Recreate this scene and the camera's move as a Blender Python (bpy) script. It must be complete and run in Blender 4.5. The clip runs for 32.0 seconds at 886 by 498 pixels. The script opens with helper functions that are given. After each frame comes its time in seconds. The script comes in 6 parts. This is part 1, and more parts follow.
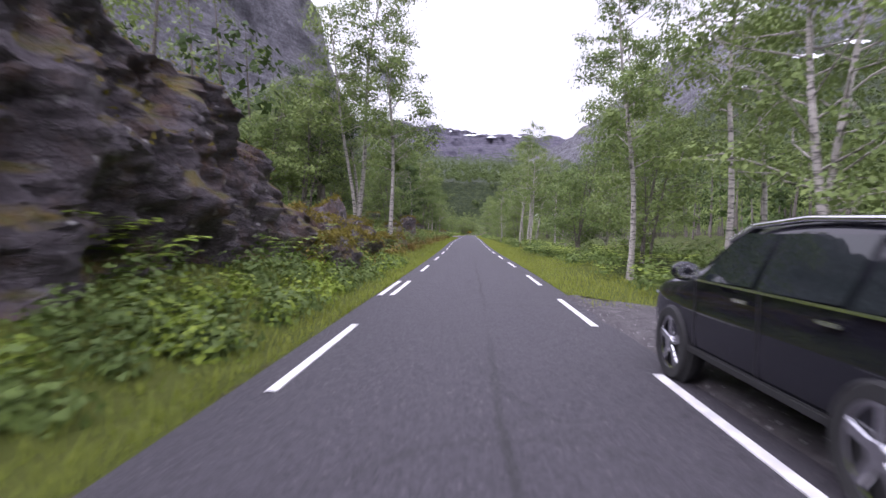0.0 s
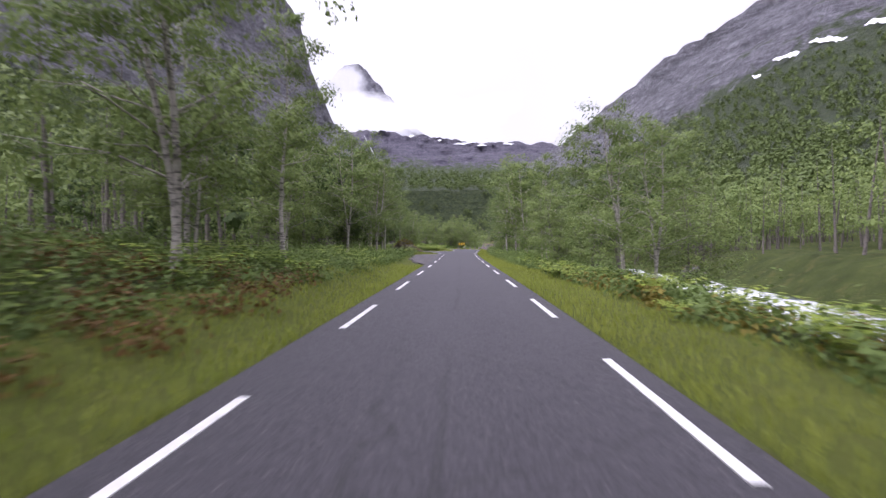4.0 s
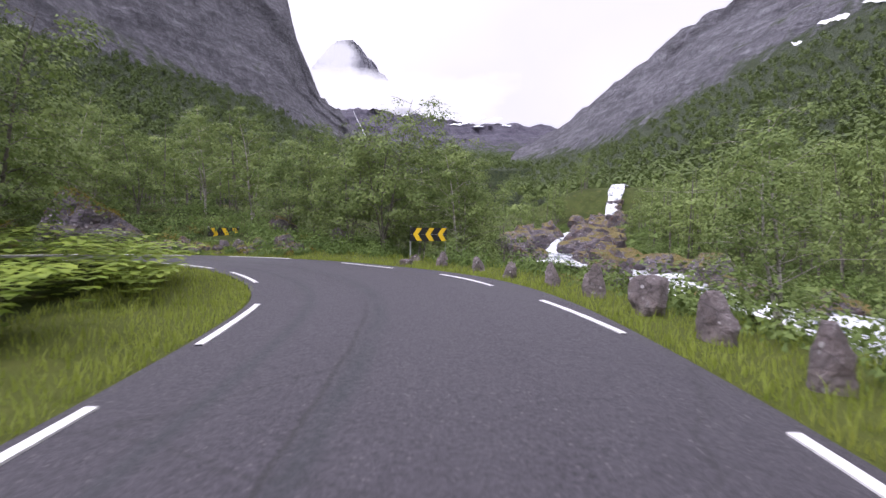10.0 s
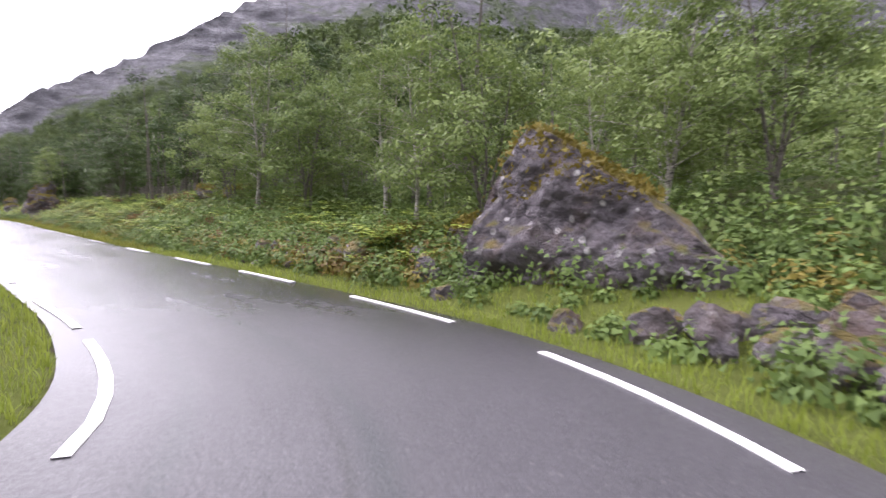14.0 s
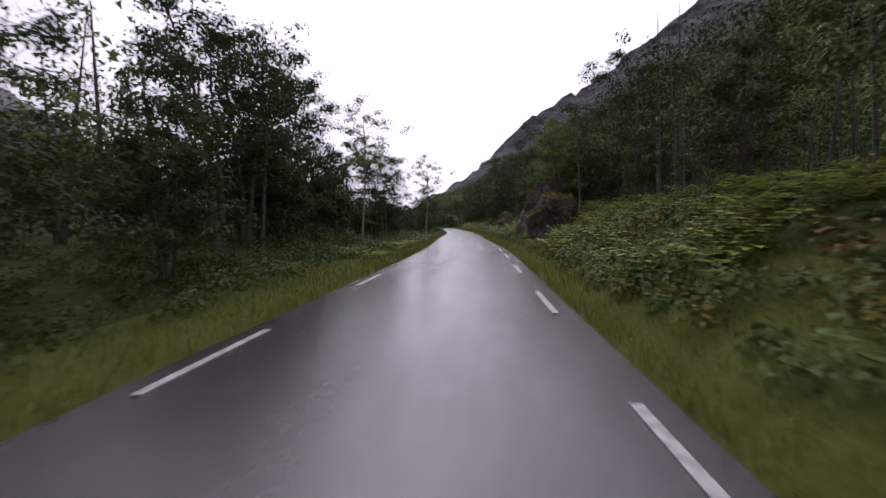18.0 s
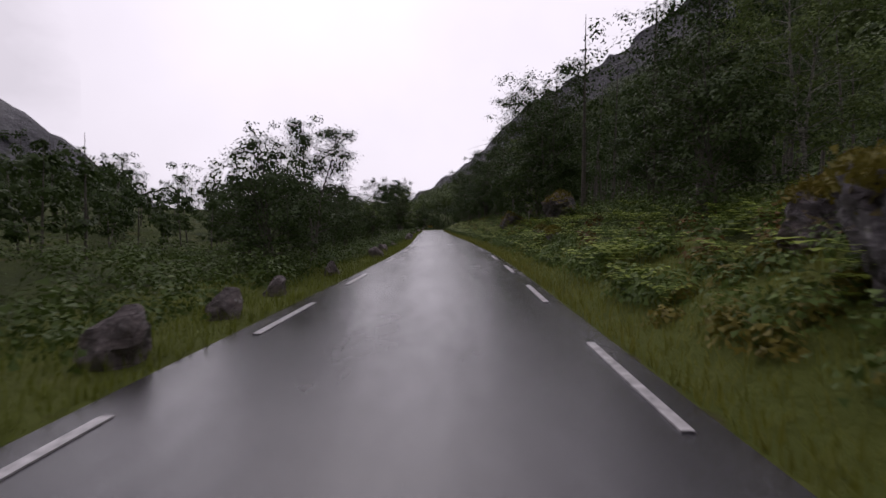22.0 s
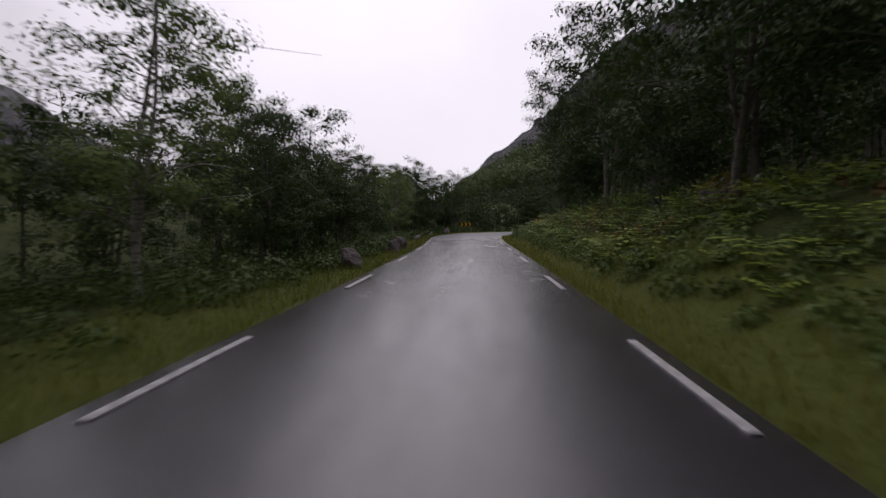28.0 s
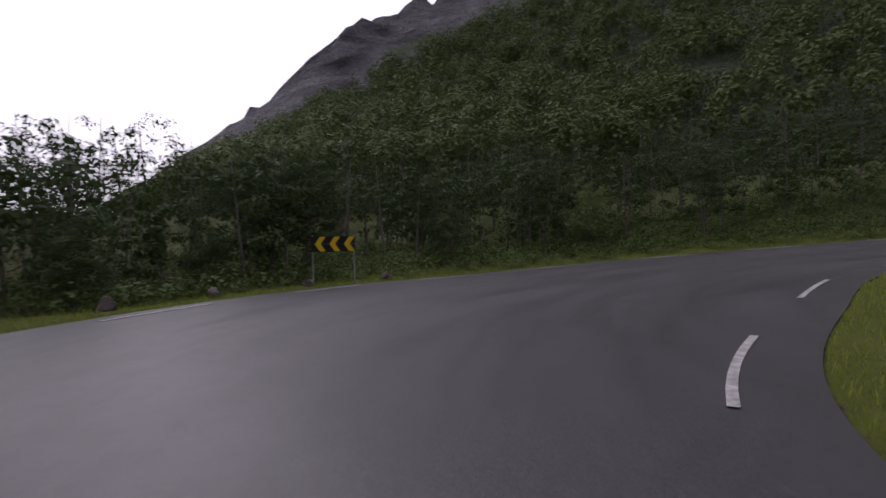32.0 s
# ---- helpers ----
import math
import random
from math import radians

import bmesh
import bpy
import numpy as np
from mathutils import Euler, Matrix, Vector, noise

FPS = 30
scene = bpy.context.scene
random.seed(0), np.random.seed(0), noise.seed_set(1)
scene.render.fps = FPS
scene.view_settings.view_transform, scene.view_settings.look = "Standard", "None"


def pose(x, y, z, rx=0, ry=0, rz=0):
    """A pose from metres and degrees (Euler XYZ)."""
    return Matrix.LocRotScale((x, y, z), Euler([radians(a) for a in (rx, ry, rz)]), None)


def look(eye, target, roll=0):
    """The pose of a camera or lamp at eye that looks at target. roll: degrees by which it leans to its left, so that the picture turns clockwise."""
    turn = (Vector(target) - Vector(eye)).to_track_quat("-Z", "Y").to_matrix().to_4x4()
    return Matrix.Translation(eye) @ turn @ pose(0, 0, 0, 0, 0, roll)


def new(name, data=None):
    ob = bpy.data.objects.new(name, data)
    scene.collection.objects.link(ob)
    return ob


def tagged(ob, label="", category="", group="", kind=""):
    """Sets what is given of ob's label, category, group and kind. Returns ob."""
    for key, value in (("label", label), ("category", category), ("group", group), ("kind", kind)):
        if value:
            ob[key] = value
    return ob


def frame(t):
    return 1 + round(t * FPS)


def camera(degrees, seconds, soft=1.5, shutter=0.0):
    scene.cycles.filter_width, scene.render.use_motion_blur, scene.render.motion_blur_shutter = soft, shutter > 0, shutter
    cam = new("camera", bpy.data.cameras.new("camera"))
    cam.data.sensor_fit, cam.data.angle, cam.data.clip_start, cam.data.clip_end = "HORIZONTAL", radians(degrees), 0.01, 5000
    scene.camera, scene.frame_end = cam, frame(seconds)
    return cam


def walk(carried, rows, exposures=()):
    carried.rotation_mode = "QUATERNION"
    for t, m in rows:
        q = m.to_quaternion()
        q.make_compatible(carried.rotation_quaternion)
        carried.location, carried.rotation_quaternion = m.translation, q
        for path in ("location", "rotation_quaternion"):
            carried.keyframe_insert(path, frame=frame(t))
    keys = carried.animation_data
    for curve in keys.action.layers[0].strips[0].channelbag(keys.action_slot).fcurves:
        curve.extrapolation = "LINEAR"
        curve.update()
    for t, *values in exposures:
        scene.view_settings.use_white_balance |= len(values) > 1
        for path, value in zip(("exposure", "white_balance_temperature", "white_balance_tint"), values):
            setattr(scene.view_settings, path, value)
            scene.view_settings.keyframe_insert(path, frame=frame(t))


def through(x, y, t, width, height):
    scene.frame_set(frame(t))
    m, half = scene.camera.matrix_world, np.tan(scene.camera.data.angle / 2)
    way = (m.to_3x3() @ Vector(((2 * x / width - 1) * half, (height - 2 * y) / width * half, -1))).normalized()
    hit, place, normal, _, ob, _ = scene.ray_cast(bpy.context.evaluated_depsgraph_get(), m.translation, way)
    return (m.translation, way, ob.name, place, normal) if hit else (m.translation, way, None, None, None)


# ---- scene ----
# ---- camera and walk ----
cam = camera(81.70, 32.0, soft=1.45, shutter=0.16)
EYE = 1.3
# seconds, x, y, yaw, pitch, roll
PATH = [
    (0.0, 0.531, 17.037, 0.82, -2.03, 1.26),
    (0.5, 0.863, 24.611, 0.59, -1.99, 0.48),
    (1.0, 1.117, 32.576, 0.59, -2.09, 0.41),
    (1.5, 1.442, 40.994, 0.56, -1.99, -0.19),
    (2.0, 1.796, 49.888, 0.72, -2.00, -0.73),
    (2.5, 2.084, 59.369, 0.67, -1.63, -0.79),
    (3.0, 2.355, 69.529, 0.43, -1.17, -0.97),
    (3.5, 2.850, 80.263, 0.25, -0.00, -0.73),
    (4.0, 3.308, 91.413, 0.05, -0.71, -0.27),
    (4.5, 3.843, 102.618, -0.37, -1.52, 0.03),
    (5.0, 4.357, 113.452, 0.08, -2.01, 0.25),
    (5.5, 4.709, 123.508, 1.08, -2.33, 0.38),
    (6.0, 4.952, 132.488, 0.87, -2.74, -0.01),
    (6.5, 5.203, 140.313, 0.62, -2.93, -0.80),
    (7.0, 5.540, 147.122, 0.09, -2.76, -0.17),
    (7.5, 5.817, 153.176, -0.81, -2.82, -0.36),
    (8.0, 6.177, 158.575, -1.45, -3.18, -0.04),
    (8.5, 6.62, 163.35, -1.65, -2.99, -0.33),
    (9.0, 7.006, 167.850, -1.81, -3.14, -0.62),
    (9.5, 7.313, 172.248, -1.65, -2.79, -0.50),
    (10.0, 7.347, 175.933, -0.66, -2.40, 0.80),
    (10.5, 7.45, 179.201, 2.28, -2.43, 1.84),
    (11.0, 7.22, 182.184, 7.19, -2.55, 2.40),
    (11.5, 6.50, 184.964, 13.14, -2.63, 3.13),
    (12.0, 5.65, 187.350, 21.25, -2.91, 3.45),
    (12.5, 4.371, 189.803, 31.34, -3.12, 3.59),
    (13.0, 2.648, 191.955, 43.6, -3.55, 3.02),
    (13.5, 0.697, 193.426, 54.99, -3.98, 1.64),
    (14.0, -1.15, 194.52, 72.60, -3.70, 0.90),
    (14.5, -3.05, 195.27, 87.90, -3.74, -1.15),
    (15.0, -5.222, 194.943, 98.78, -3.35, -0.69),
    (15.5, -8.448, 193.993, 109.82, -3.24, -0.62),
    (16.0, -13.468, 192.424, 115.23, -2.92, -0.48),
    (16.5, -19.462, 189.864, 120.54, -2.74, -0.27),
    (17.0, -25.946, 186.356, 122.76, -2.89, -0.24),
    (17.5, -32.769, 182.470, 120.02, -3.20, -0.36),
    (18.0, -39.831, 178.770, 120.04, -2.70, -0.21),
    (18.5, -46.777, 175.280, 120.12, -2.65, -0.72),
    (19.0, -53.378, 171.913, 119.62, -2.54, -0.52),
    (19.5, -59.537, 168.822, 119.27, -2.47, -0.15),
    (20.0, -65.087, 165.725, 118.88, -2.47, 0.46),
    (20.5, -70.291, 163.121, 118.62, -2.21, 0.05),
    (21.0, -75.039, 160.748, 118.58, -2.26, -0.89),
    (21.5, -79.358, 158.354, 118.81, -2.47, -1.07),
    (22.0, -83.533, 156.059, 118.93, -2.62, 0.27),
    (22.5, -87.850, 153.905, 119.20, -2.91, 1.37),
    (23.0, -92.324, 151.639, 120.02, -2.81, 1.58),
    (23.5, -97.049, 149.175, 120.81, -2.72, 1.36),
    (24.0, -102.029, 146.480, 121.60, -2.81, 0.38),
    (24.5, -107.499, 143.706, 122.30, -2.82, 0.07),
    (25.0, -113.366, 140.317, 122.94, -3.00, -0.49),
    (25.5, -119.860, 136.483, 123.49, -2.95, -0.83),
    (26.0, -127.070, 132.218, 122.82, -2.65, -0.39),
    (26.5, -134.974, 127.639, 122.50, -2.46, -0.10),
    (27.0, -143.368, 122.757, 123.01, -2.63, -0.05),
    (27.5, -151.976, 117.604, 123.96, -3.03, -0.14),
    (28.0, -160.49, 112.28, 124.00, -3.01, -0.19),
    (28.5, -168.928, 107.357, 124.13, -3.14, -0.51),
    (29.0, -176.81, 102.65, 123.86, -3.01, -0.81),
    (29.5, -183.977, 98.287, 123.23, -2.93, -0.86),
    (30.0, -190.499, 94.711, 122.16, -2.56, -1.34),
    (30.5, -196.182, 91.881, 119.99, -2.31, -1.23),
    (31.0, -200.967, 89.784, 114.35, -2.16, -1.08),
    (31.5, -205.050, 88.788, 105.09, -1.60, -1.20),
    (32.0, -208.440, 88.644, 92.58, -0.34, -1.20),
]
walk(cam, [(t, pose(x, y, EYE, 90 + p, 0, w) @ pose(0, 0, 0, 0, 0, r)) for t, x, y, w, p, r in PATH],
     exposures=[(t, stops, kelvin, tint) for t, stops, kelvin, tint in ((0, -0.2, 5850, 28), (3.5, -0.3, 5950, 26), (9, -0.4, 6000, 26), (11.5, -0.4, 6100, 22), (13.5, 0.35, 6250, 23), (15, 0.15, 6200, 22), (17.5, -1.5, 6150, 26), (19, -1.85, 6150, 26), (22, -2.1, 6400, 23), (25, -2.2, 6500, 22), (28, -2.15, 6400, 21), (30, -2.15, 6450, 21), (32, -1.8, 6250, 26))])

# ---- world and sun ----
world = bpy.data.worlds.new("overcast_sky")
scene.world = world
world.use_nodes = True
wn, wl = world.node_tree.nodes, world.node_tree.links
wn.clear()
sky = wn.new("ShaderNodeTexSky")
sky.sky_type, sky.sun_disc = "NISHITA", False
sky.sun_elevation, sky.sun_rotation = radians(45), radians(233)
sky.dust_density, sky.altitude = 4.0, 200
grey = wn.new("ShaderNodeHueSaturation")
grey.inputs["Saturation"].default_value = 0.12
cloud_noise = wn.new("ShaderNodeTexNoise")
cloud_noise.inputs["Scale"].default_value = 2.2
cloud_noise.inputs["Detail"].default_value = 5
cloud_map = wn.new("ShaderNodeMapRange")
cloud_map.inputs["From Min"].default_value, cloud_map.inputs["From Max"].default_value = 0.3, 0.7
cloud_map.inputs["To Min"].default_value, cloud_map.inputs["To Max"].default_value = 1.12, 1.3
sky_bg = wn.new("ShaderNodeBackground")
sky_bg.inputs["Strength"].default_value = 0.05
cloud_bg = wn.new("ShaderNodeBackground")
cloud_bg.inputs["Color"].default_value = (0.97, 0.96, 1.0, 1)
both = wn.new("ShaderNodeAddShader")
sky_out = wn.new("ShaderNodeOutputWorld")
gen_co = wn.new("ShaderNodeTexCoord")
wl.new(gen_co.outputs["Generated"], cloud_noise.inputs["Vector"])
wl.new(cloud_noise.outputs["Fac"], cloud_map.inputs["Value"])
# an overcast sky is brighter towards the hidden sun
sunward = wn.new("ShaderNodeVectorMath")
sunward.operation = "DOT_PRODUCT"
sunward.inputs[1].default_value = Vector((-60, -45, 75)).normalized()
glow = wn.new("ShaderNodeMapRange")
glow.inputs["From Min"].default_value, glow.inputs["From Max"].default_value = -0.3, 0.95
glow.inputs["To Min"].default_value, glow.inputs["To Max"].default_value = 0.95, 3.0
glow.interpolation_type = "SMOOTHSTEP"
bright = wn.new("ShaderNodeMath")
bright.operation = "MULTIPLY"
wl.new(gen_co.outputs["Generated"], sunward.inputs[0])
wl.new(sunward.outputs["Value"], glow.inputs["Value"])
wl.new(glow.outputs["Result"], bright.inputs[0])
wl.new(cloud_map.outputs["Result"], bright.inputs[1])
wl.new(bright.outputs[0], cloud_bg.inputs["Strength"])
wl.new(sky.outputs[0], grey.inputs["Color"])
wl.new(grey.outputs[0], sky_bg.inputs["Color"])
wl.new(sky_bg.outputs[0], both.inputs[0])
wl.new(cloud_bg.outputs[0], both.inputs[1])
wl.new(both.outputs[0], sky_out.inputs["Surface"])
sun = new("sun", bpy.data.lights.new("sun", "SUN"))
sun.data.energy, sun.data.angle, sun.data.color = 0.9, radians(25), (1.0, 0.96, 0.9)
sun.matrix_world = look((-60, -45, 75), (0, 0, 0))


# ---- materials ----
class Nodes:
    """A node material under construction."""

    def __init__(self, name):
        self.mat = bpy.data.materials.new(name)
        self.mat.use_nodes = True
        self.tree = self.mat.node_tree
        self.bsdf = self.tree.nodes["Principled BSDF"]
        self.out = self.tree.nodes["Material Output"]

    def add(self, kind, **inputs):
        n = self.tree.nodes.new(kind)
        for k, v in inputs.items():
            n.inputs[k.replace("_", " ")].default_value = v
        return n

    def link(self, a, b):
        self.tree.links.new(a, b)

    def coords(self, which="Object", scale=(1, 1, 1)):
        c, m = self.add("ShaderNodeTexCoord"), self.add("ShaderNodeMapping")
        m.inputs["Scale"].default_value = scale
        self.link(c.outputs[which], m.inputs["Vector"])
        return m.outputs["Vector"]

    def world(self, scale=(1, 1, 1)):
        g, m = self.add("ShaderNodeNewGeometry"), self.add("ShaderNodeMapping")
        m.inputs["Scale"].default_value = scale
        self.link(g.outputs["Position"], m.inputs["Vector"])
        return m.outputs["Vector"]

    def noise(self, vec, scale, detail=4, rough=0.55, lo=0.3, hi=0.7):
        n, r = self.add("ShaderNodeTexNoise", Scale=scale, Detail=detail, Roughness=rough), self.add("ShaderNodeMapRange")
        r.inputs["From Min"].default_value, r.inputs["From Max"].default_value = lo, hi
        self.link(vec, n.inputs["Vector"])
        self.link(n.outputs["Fac"], r.inputs["Value"])
        return r.outputs["Result"]

    def mix(self, fac, a, b, kind="MIX"):
        m = self.tree.nodes.new("ShaderNodeMix")
        m.data_type, m.blend_type = "RGBA", kind
        for socket, v in ((m.inputs[0], fac), (m.inputs[6], a), (m.inputs[7], b)):
            if isinstance(v, (int, float)):
                socket.default_value = v
            elif isinstance(v, tuple):
                socket.default_value = (*v, 1)
            else:
                self.link(v, socket)
        return m.outputs[2]

    def maths(self, op, a, b=0.0):
        m = self.tree.nodes.new("ShaderNodeMath")
        m.operation, m.use_clamp = op, op == "MULTIPLY"
        for socket, v in zip(m.inputs, (a, b)):
            if isinstance(v, (int, float)):
                socket.default_value = v
            else:
                self.link(v, socket)
        return m.outputs[0]

    def bump(self, height, strength, distance=0.02):
        b = self.add("ShaderNodeBump", Strength=strength, Distance=distance)
        self.link(height, b.inputs["Height"])
        self.link(b.outputs[0], self.bsdf.inputs["Normal"])

    def base(self, v):
        self.put("Base Color", v)

    def put(self, name, v):
        s = self.bsdf.inputs[name]
        if isinstance(v, tuple):
            s.default_value = (*v, 1)
        elif isinstance(v, (int, float)):
            s.default_value = v
        else:
            self.link(v, s)

    def span(self, value, lo, hi, a=0.0, b=1.0):
        r = self.add("ShaderNodeMapRange")
        for k, v in (("From Min", lo), ("From Max", hi), ("To Min", a), ("To Max", b)):
            r.inputs[k].default_value = v
        self.link(value, r.inputs["Value"])
        return r.outputs["Result"]


def leaf_material(name, dark, light, yellow, through=0.35):
    n = Nodes(name)
    g, o = n.add("ShaderNodeNewGeometry"), n.add("ShaderNodeObjectInfo")
    c = n.mix(n.maths("MULTIPLY", g.outputs["Random Per Island"], 0.7), dark, light)
    c = n.mix(n.maths("MULTIPLY", o.outputs["Random"], 0.6), c, yellow)
    big = n.noise(n.world(), 0.35, 3)
    c = n.mix(n.maths("MULTIPLY", big, 0.45), c, light)
    c = n.mix(n.maths("MULTIPLY", n.noise(n.world(), 1.3, 3, 0.5, 0.4, 0.65), 0.4), c, dark)
    n.base(c)
    n.put("Roughness", 0.55)
    n.put("Specular IOR Level", 0.15)
    t, m = n.add("ShaderNodeBsdfTranslucent"), n.add("ShaderNodeMixShader", Fac=through)
    n.link(c, t.inputs["Color"])
    n.link(n.bsdf.outputs[0], m.inputs[1])
    n.link(t.outputs[0], m.inputs[2])
    n.link(m.outputs[0], n.out.inputs["Surface"])
    return n.mat


def bark_material(name, pale, dark, amount):
    n = Nodes(name)
    v = n.coords("Object", (4, 4, 16))
    bands = n.noise(v, 1.0, 5, 0.6, 0.5, 0.62)
    grain = n.noise(n.coords("Object", (1, 1, 1)), 9, 4)
    c = n.mix(n.maths("MULTIPLY", bands, amount), pale, dark)
    n.base(n.mix(n.maths("MULTIPLY", grain, 0.35), c, dark))
    n.put("Roughness", 0.85)
    n.bump(bands, 0.4, 0.01)
    return n.mat


def rock_material(name, pale, dark, moss, moss_low, moss_high, scale=1.0, rust=0.0):
    n = Nodes(name)
    w = n.world((scale, scale, scale))
    a, b = n.noise(w, 0.9, 8, 0.65), n.noise(w, 7, 6, 0.7)
    tilt = n.add("ShaderNodeMapping")
    tilt.inputs["Rotation"].default_value, tilt.inputs["Scale"].default_value = (0.75, -0.6, 0.4), (1.0 * scale, 1.0 * scale, 2.0 * scale)
    n.link(n.add("ShaderNodeNewGeometry").outputs["Position"], tilt.inputs["Vector"])
    strata = n.noise(tilt.outputs["Vector"], 1.0, 7, 0.68, 0.36, 0.64)
    crack = n.add("ShaderNodeTexVoronoi", Scale=1.7)
    crack.feature = "DISTANCE_TO_EDGE"
    n.link(n.world((scale, scale, scale * 1.8)), crack.inputs["Vector"])
    line = n.span(crack.outputs["Distance"], 0.0, 0.06, 1.0, 0.0)
    c = n.mix(a, dark, pale)
    c = n.mix(n.maths("MULTIPLY", b, 0.5), c, tuple(0.5 * v for v in dark))
    c = n.mix(n.maths("MULTIPLY", strata, 0.5), c, tuple(0.45 * v for v in dark))
    c = n.mix(n.maths("MULTIPLY", line, 0.5), c, tuple(0.3 * v for v in dark))
    lichen = n.noise(w, 3.1, 5, 0.6, 0.62, 0.7)
    c = n.mix(n.maths("MULTIPLY", lichen, 0.55), c, (0.42, 0.4, 0.4))
    spots = n.add("ShaderNodeTexVoronoi", Scale=4.5)
    n.link(w, spots.inputs["Vector"])
    spot = n.maths("MULTIPLY", n.span(spots.outputs["Color"], 0.7, 0.76), n.span(spots.outputs["Distance"], 0.2, 0.3, 1.0, 0.0))
    c = n.mix(n.maths("MULTIPLY", spot, 0.8), c, (0.55, 0.53, 0.52))
    if rust:
        c = n.mix(n.maths("MULTIPLY", n.noise(w, 1.6, 5, 0.6, 0.5, 0.68), rust), c, (0.17, 0.085, 0.035))
    g, s = n.add("ShaderNodeNewGeometry"), n.add("ShaderNodeSeparateXYZ")
    n.link(g.outputs["Normal"], s.inputs[0])
    up = n.maths("ADD", s.outputs[2], n.maths("MULTIPLY", n.noise(w, 2.2, 5), 0.35))
    cover = n.span(up, moss_low, moss_high)
    green = n.mix(n.noise(w, 5, 4), moss, (0.2, 0.13, 0.03))
    n.base(n.mix(cover, c, green))
    n.put("Roughness", 0.8)
    n.bump(n.maths("SUBTRACT", n.maths("ADD", n.maths("MULTIPLY", b, 0.8), a), n.maths("MULTIPLY", strata, 0.6)), 1.0, 0.11 / scale)
    return n.mat


def plain(name, colour, rough=0.5, metal=0.0, spread=0.12, scale=6.0):
    n = Nodes(name)
    f = n.noise(n.coords(), scale, 4)
    n.base(n.mix(f, tuple(v * (1 - spread) for v in colour), tuple(min(1, v * (1 + spread)) for v in colour)))
    n.put("Roughness", rough)
    n.put("Metallic", metal)
    return n.mat


def asphalt_material():
    n = Nodes("asphalt")
    uv, w = n.coords("UV"), n.world()
    fine, mid, big = n.noise(w, 26, 5, 0.8, 0.36, 0.64), n.noise(w, 2.3, 6, 0.6), n.noise(w, 0.23, 4)
    tracks = n.noise(n.coords("UV", (0.05, 1.3, 1)), 1.0, 4, 0.5)
    c = n.mix(fine, (0.009, 0.0076, 0.0105), (0.047, 0.041, 0.052))
    blotch = n.noise(w, 6.5, 8, 0.78, 0.36, 0.66)
    c = n.mix(n.maths("MULTIPLY", blotch, 0.55), c, (0.05, 0.0445, 0.053))
    c = n.mix(n.maths("MULTIPLY", n.noise(w, 15, 6, 0.7, 0.55, 0.72), 0.5), c, (0.012, 0.011, 0.013))
    c = n.mix(n.maths("MULTIPLY", mid, 0.35), c, (0.034, 0.031, 0.037))
    c = n.mix(n.maths("MULTIPLY", tracks, 0.4), c, (0.047, 0.043, 0.05))
    stones = n.add("ShaderNodeTexVoronoi", Scale=70)
    n.link(w, stones.inputs["Vector"])
    c = n.mix(n.maths("MULTIPLY", n.span(stones.outputs["Color"], 0.72, 0.95), 0.4), c, (0.13, 0.12, 0.13))
    chips = n.add("ShaderNodeTexVoronoi", Scale=24)
    n.link(w, chips.inputs["Vector"])
    chip = n.maths("MULTIPLY", n.span(chips.outputs["Color"], 0.74, 0.86), n.span(chips.outputs["Distance"], 0.25, 0.4, 1.0, 0.0))
    c = n.mix(n.maths("MULTIPLY", chip, n.span(big, 0, 1, 0.3, 0.75)), c, (0.16, 0.145, 0.15))
    crack = n.add("ShaderNodeTexVoronoi", Scale=0.42)
    crack.feature = "DISTANCE_TO_EDGE"
    wob = n.add("ShaderNodeTexNoise", Scale=1.3, Detail=5)
    n.link(w, wob.inputs["Vector"])
    n.link(n.mix(0.42, w, wob.outputs["Color"]), crack.inputs["Vector"])
    line = n.maths("MULTIPLY", n.span(crack.outputs["Distance"], 0.0, 0.012, 1.0, 0.0), big)
    c = n.mix(n.maths("MULTIPLY", line, 0.7), c, (0.012, 0.011, 0.012))
    # dark rubber arcs where tyres turn through the bend
    sep = n.add("ShaderNodeSeparateXYZ")
    n.link(uv, sep.inputs[0])
    drift = n.maths("MULTIPLY", n.noise(n.coords("UV", (0.03, 0.0, 1)), 1.0, 2, 0.5, 0.0, 1.0), 2.6)
    across = n.maths("SUBTRACT", sep.outputs[1], drift)
    rubber = n.maths("MULTIPLY", n.span(n.maths("ABSOLUTE", n.maths("SUBTRACT", across, 1.3)), 0.0, 0.22, 1.0, 0.0), n.noise(n.coords("UV", (0.5, 3.0, 1)), 1.0, 4, 0.6, 0.3, 0.6))
    rubber = n.maths("ADD", rubber, n.maths("MULTIPLY", n.span(n.maths("ABSOLUTE", n.maths("SUBTRACT", across, 0.1)), 0.0, 0.16, 1.0, 0.0), 0.7))
    inside = n.maths("MULTIPLY", n.span(sep.outputs[0], 200, 222), n.span(sep.outputs[0], 262, 246))
    c = n.mix(n.maths("MULTIPLY", n.maths("MULTIPLY", rubber, inside), 0.85), c, (0.014, 0.019, 0.021))
    seam = n.span(n.maths("ABSOLUTE", n.maths("SUBTRACT", n.maths("SUBTRACT", sep.outputs[1], n.maths("MULTIPLY", n.noise(n.coords("UV", (0.4, 0.0, 1)), 1.0, 5, 0.6, 0.0, 1.0), 0.3)), 1.95)), 0.015, 0.05, 1.0, 0.0)
    seam = n.maths("MULTIPLY", seam, n.noise(n.coords("UV", (0.12, 0.0, 1)), 1.0, 3, 0.5, 0.42, 0.55))
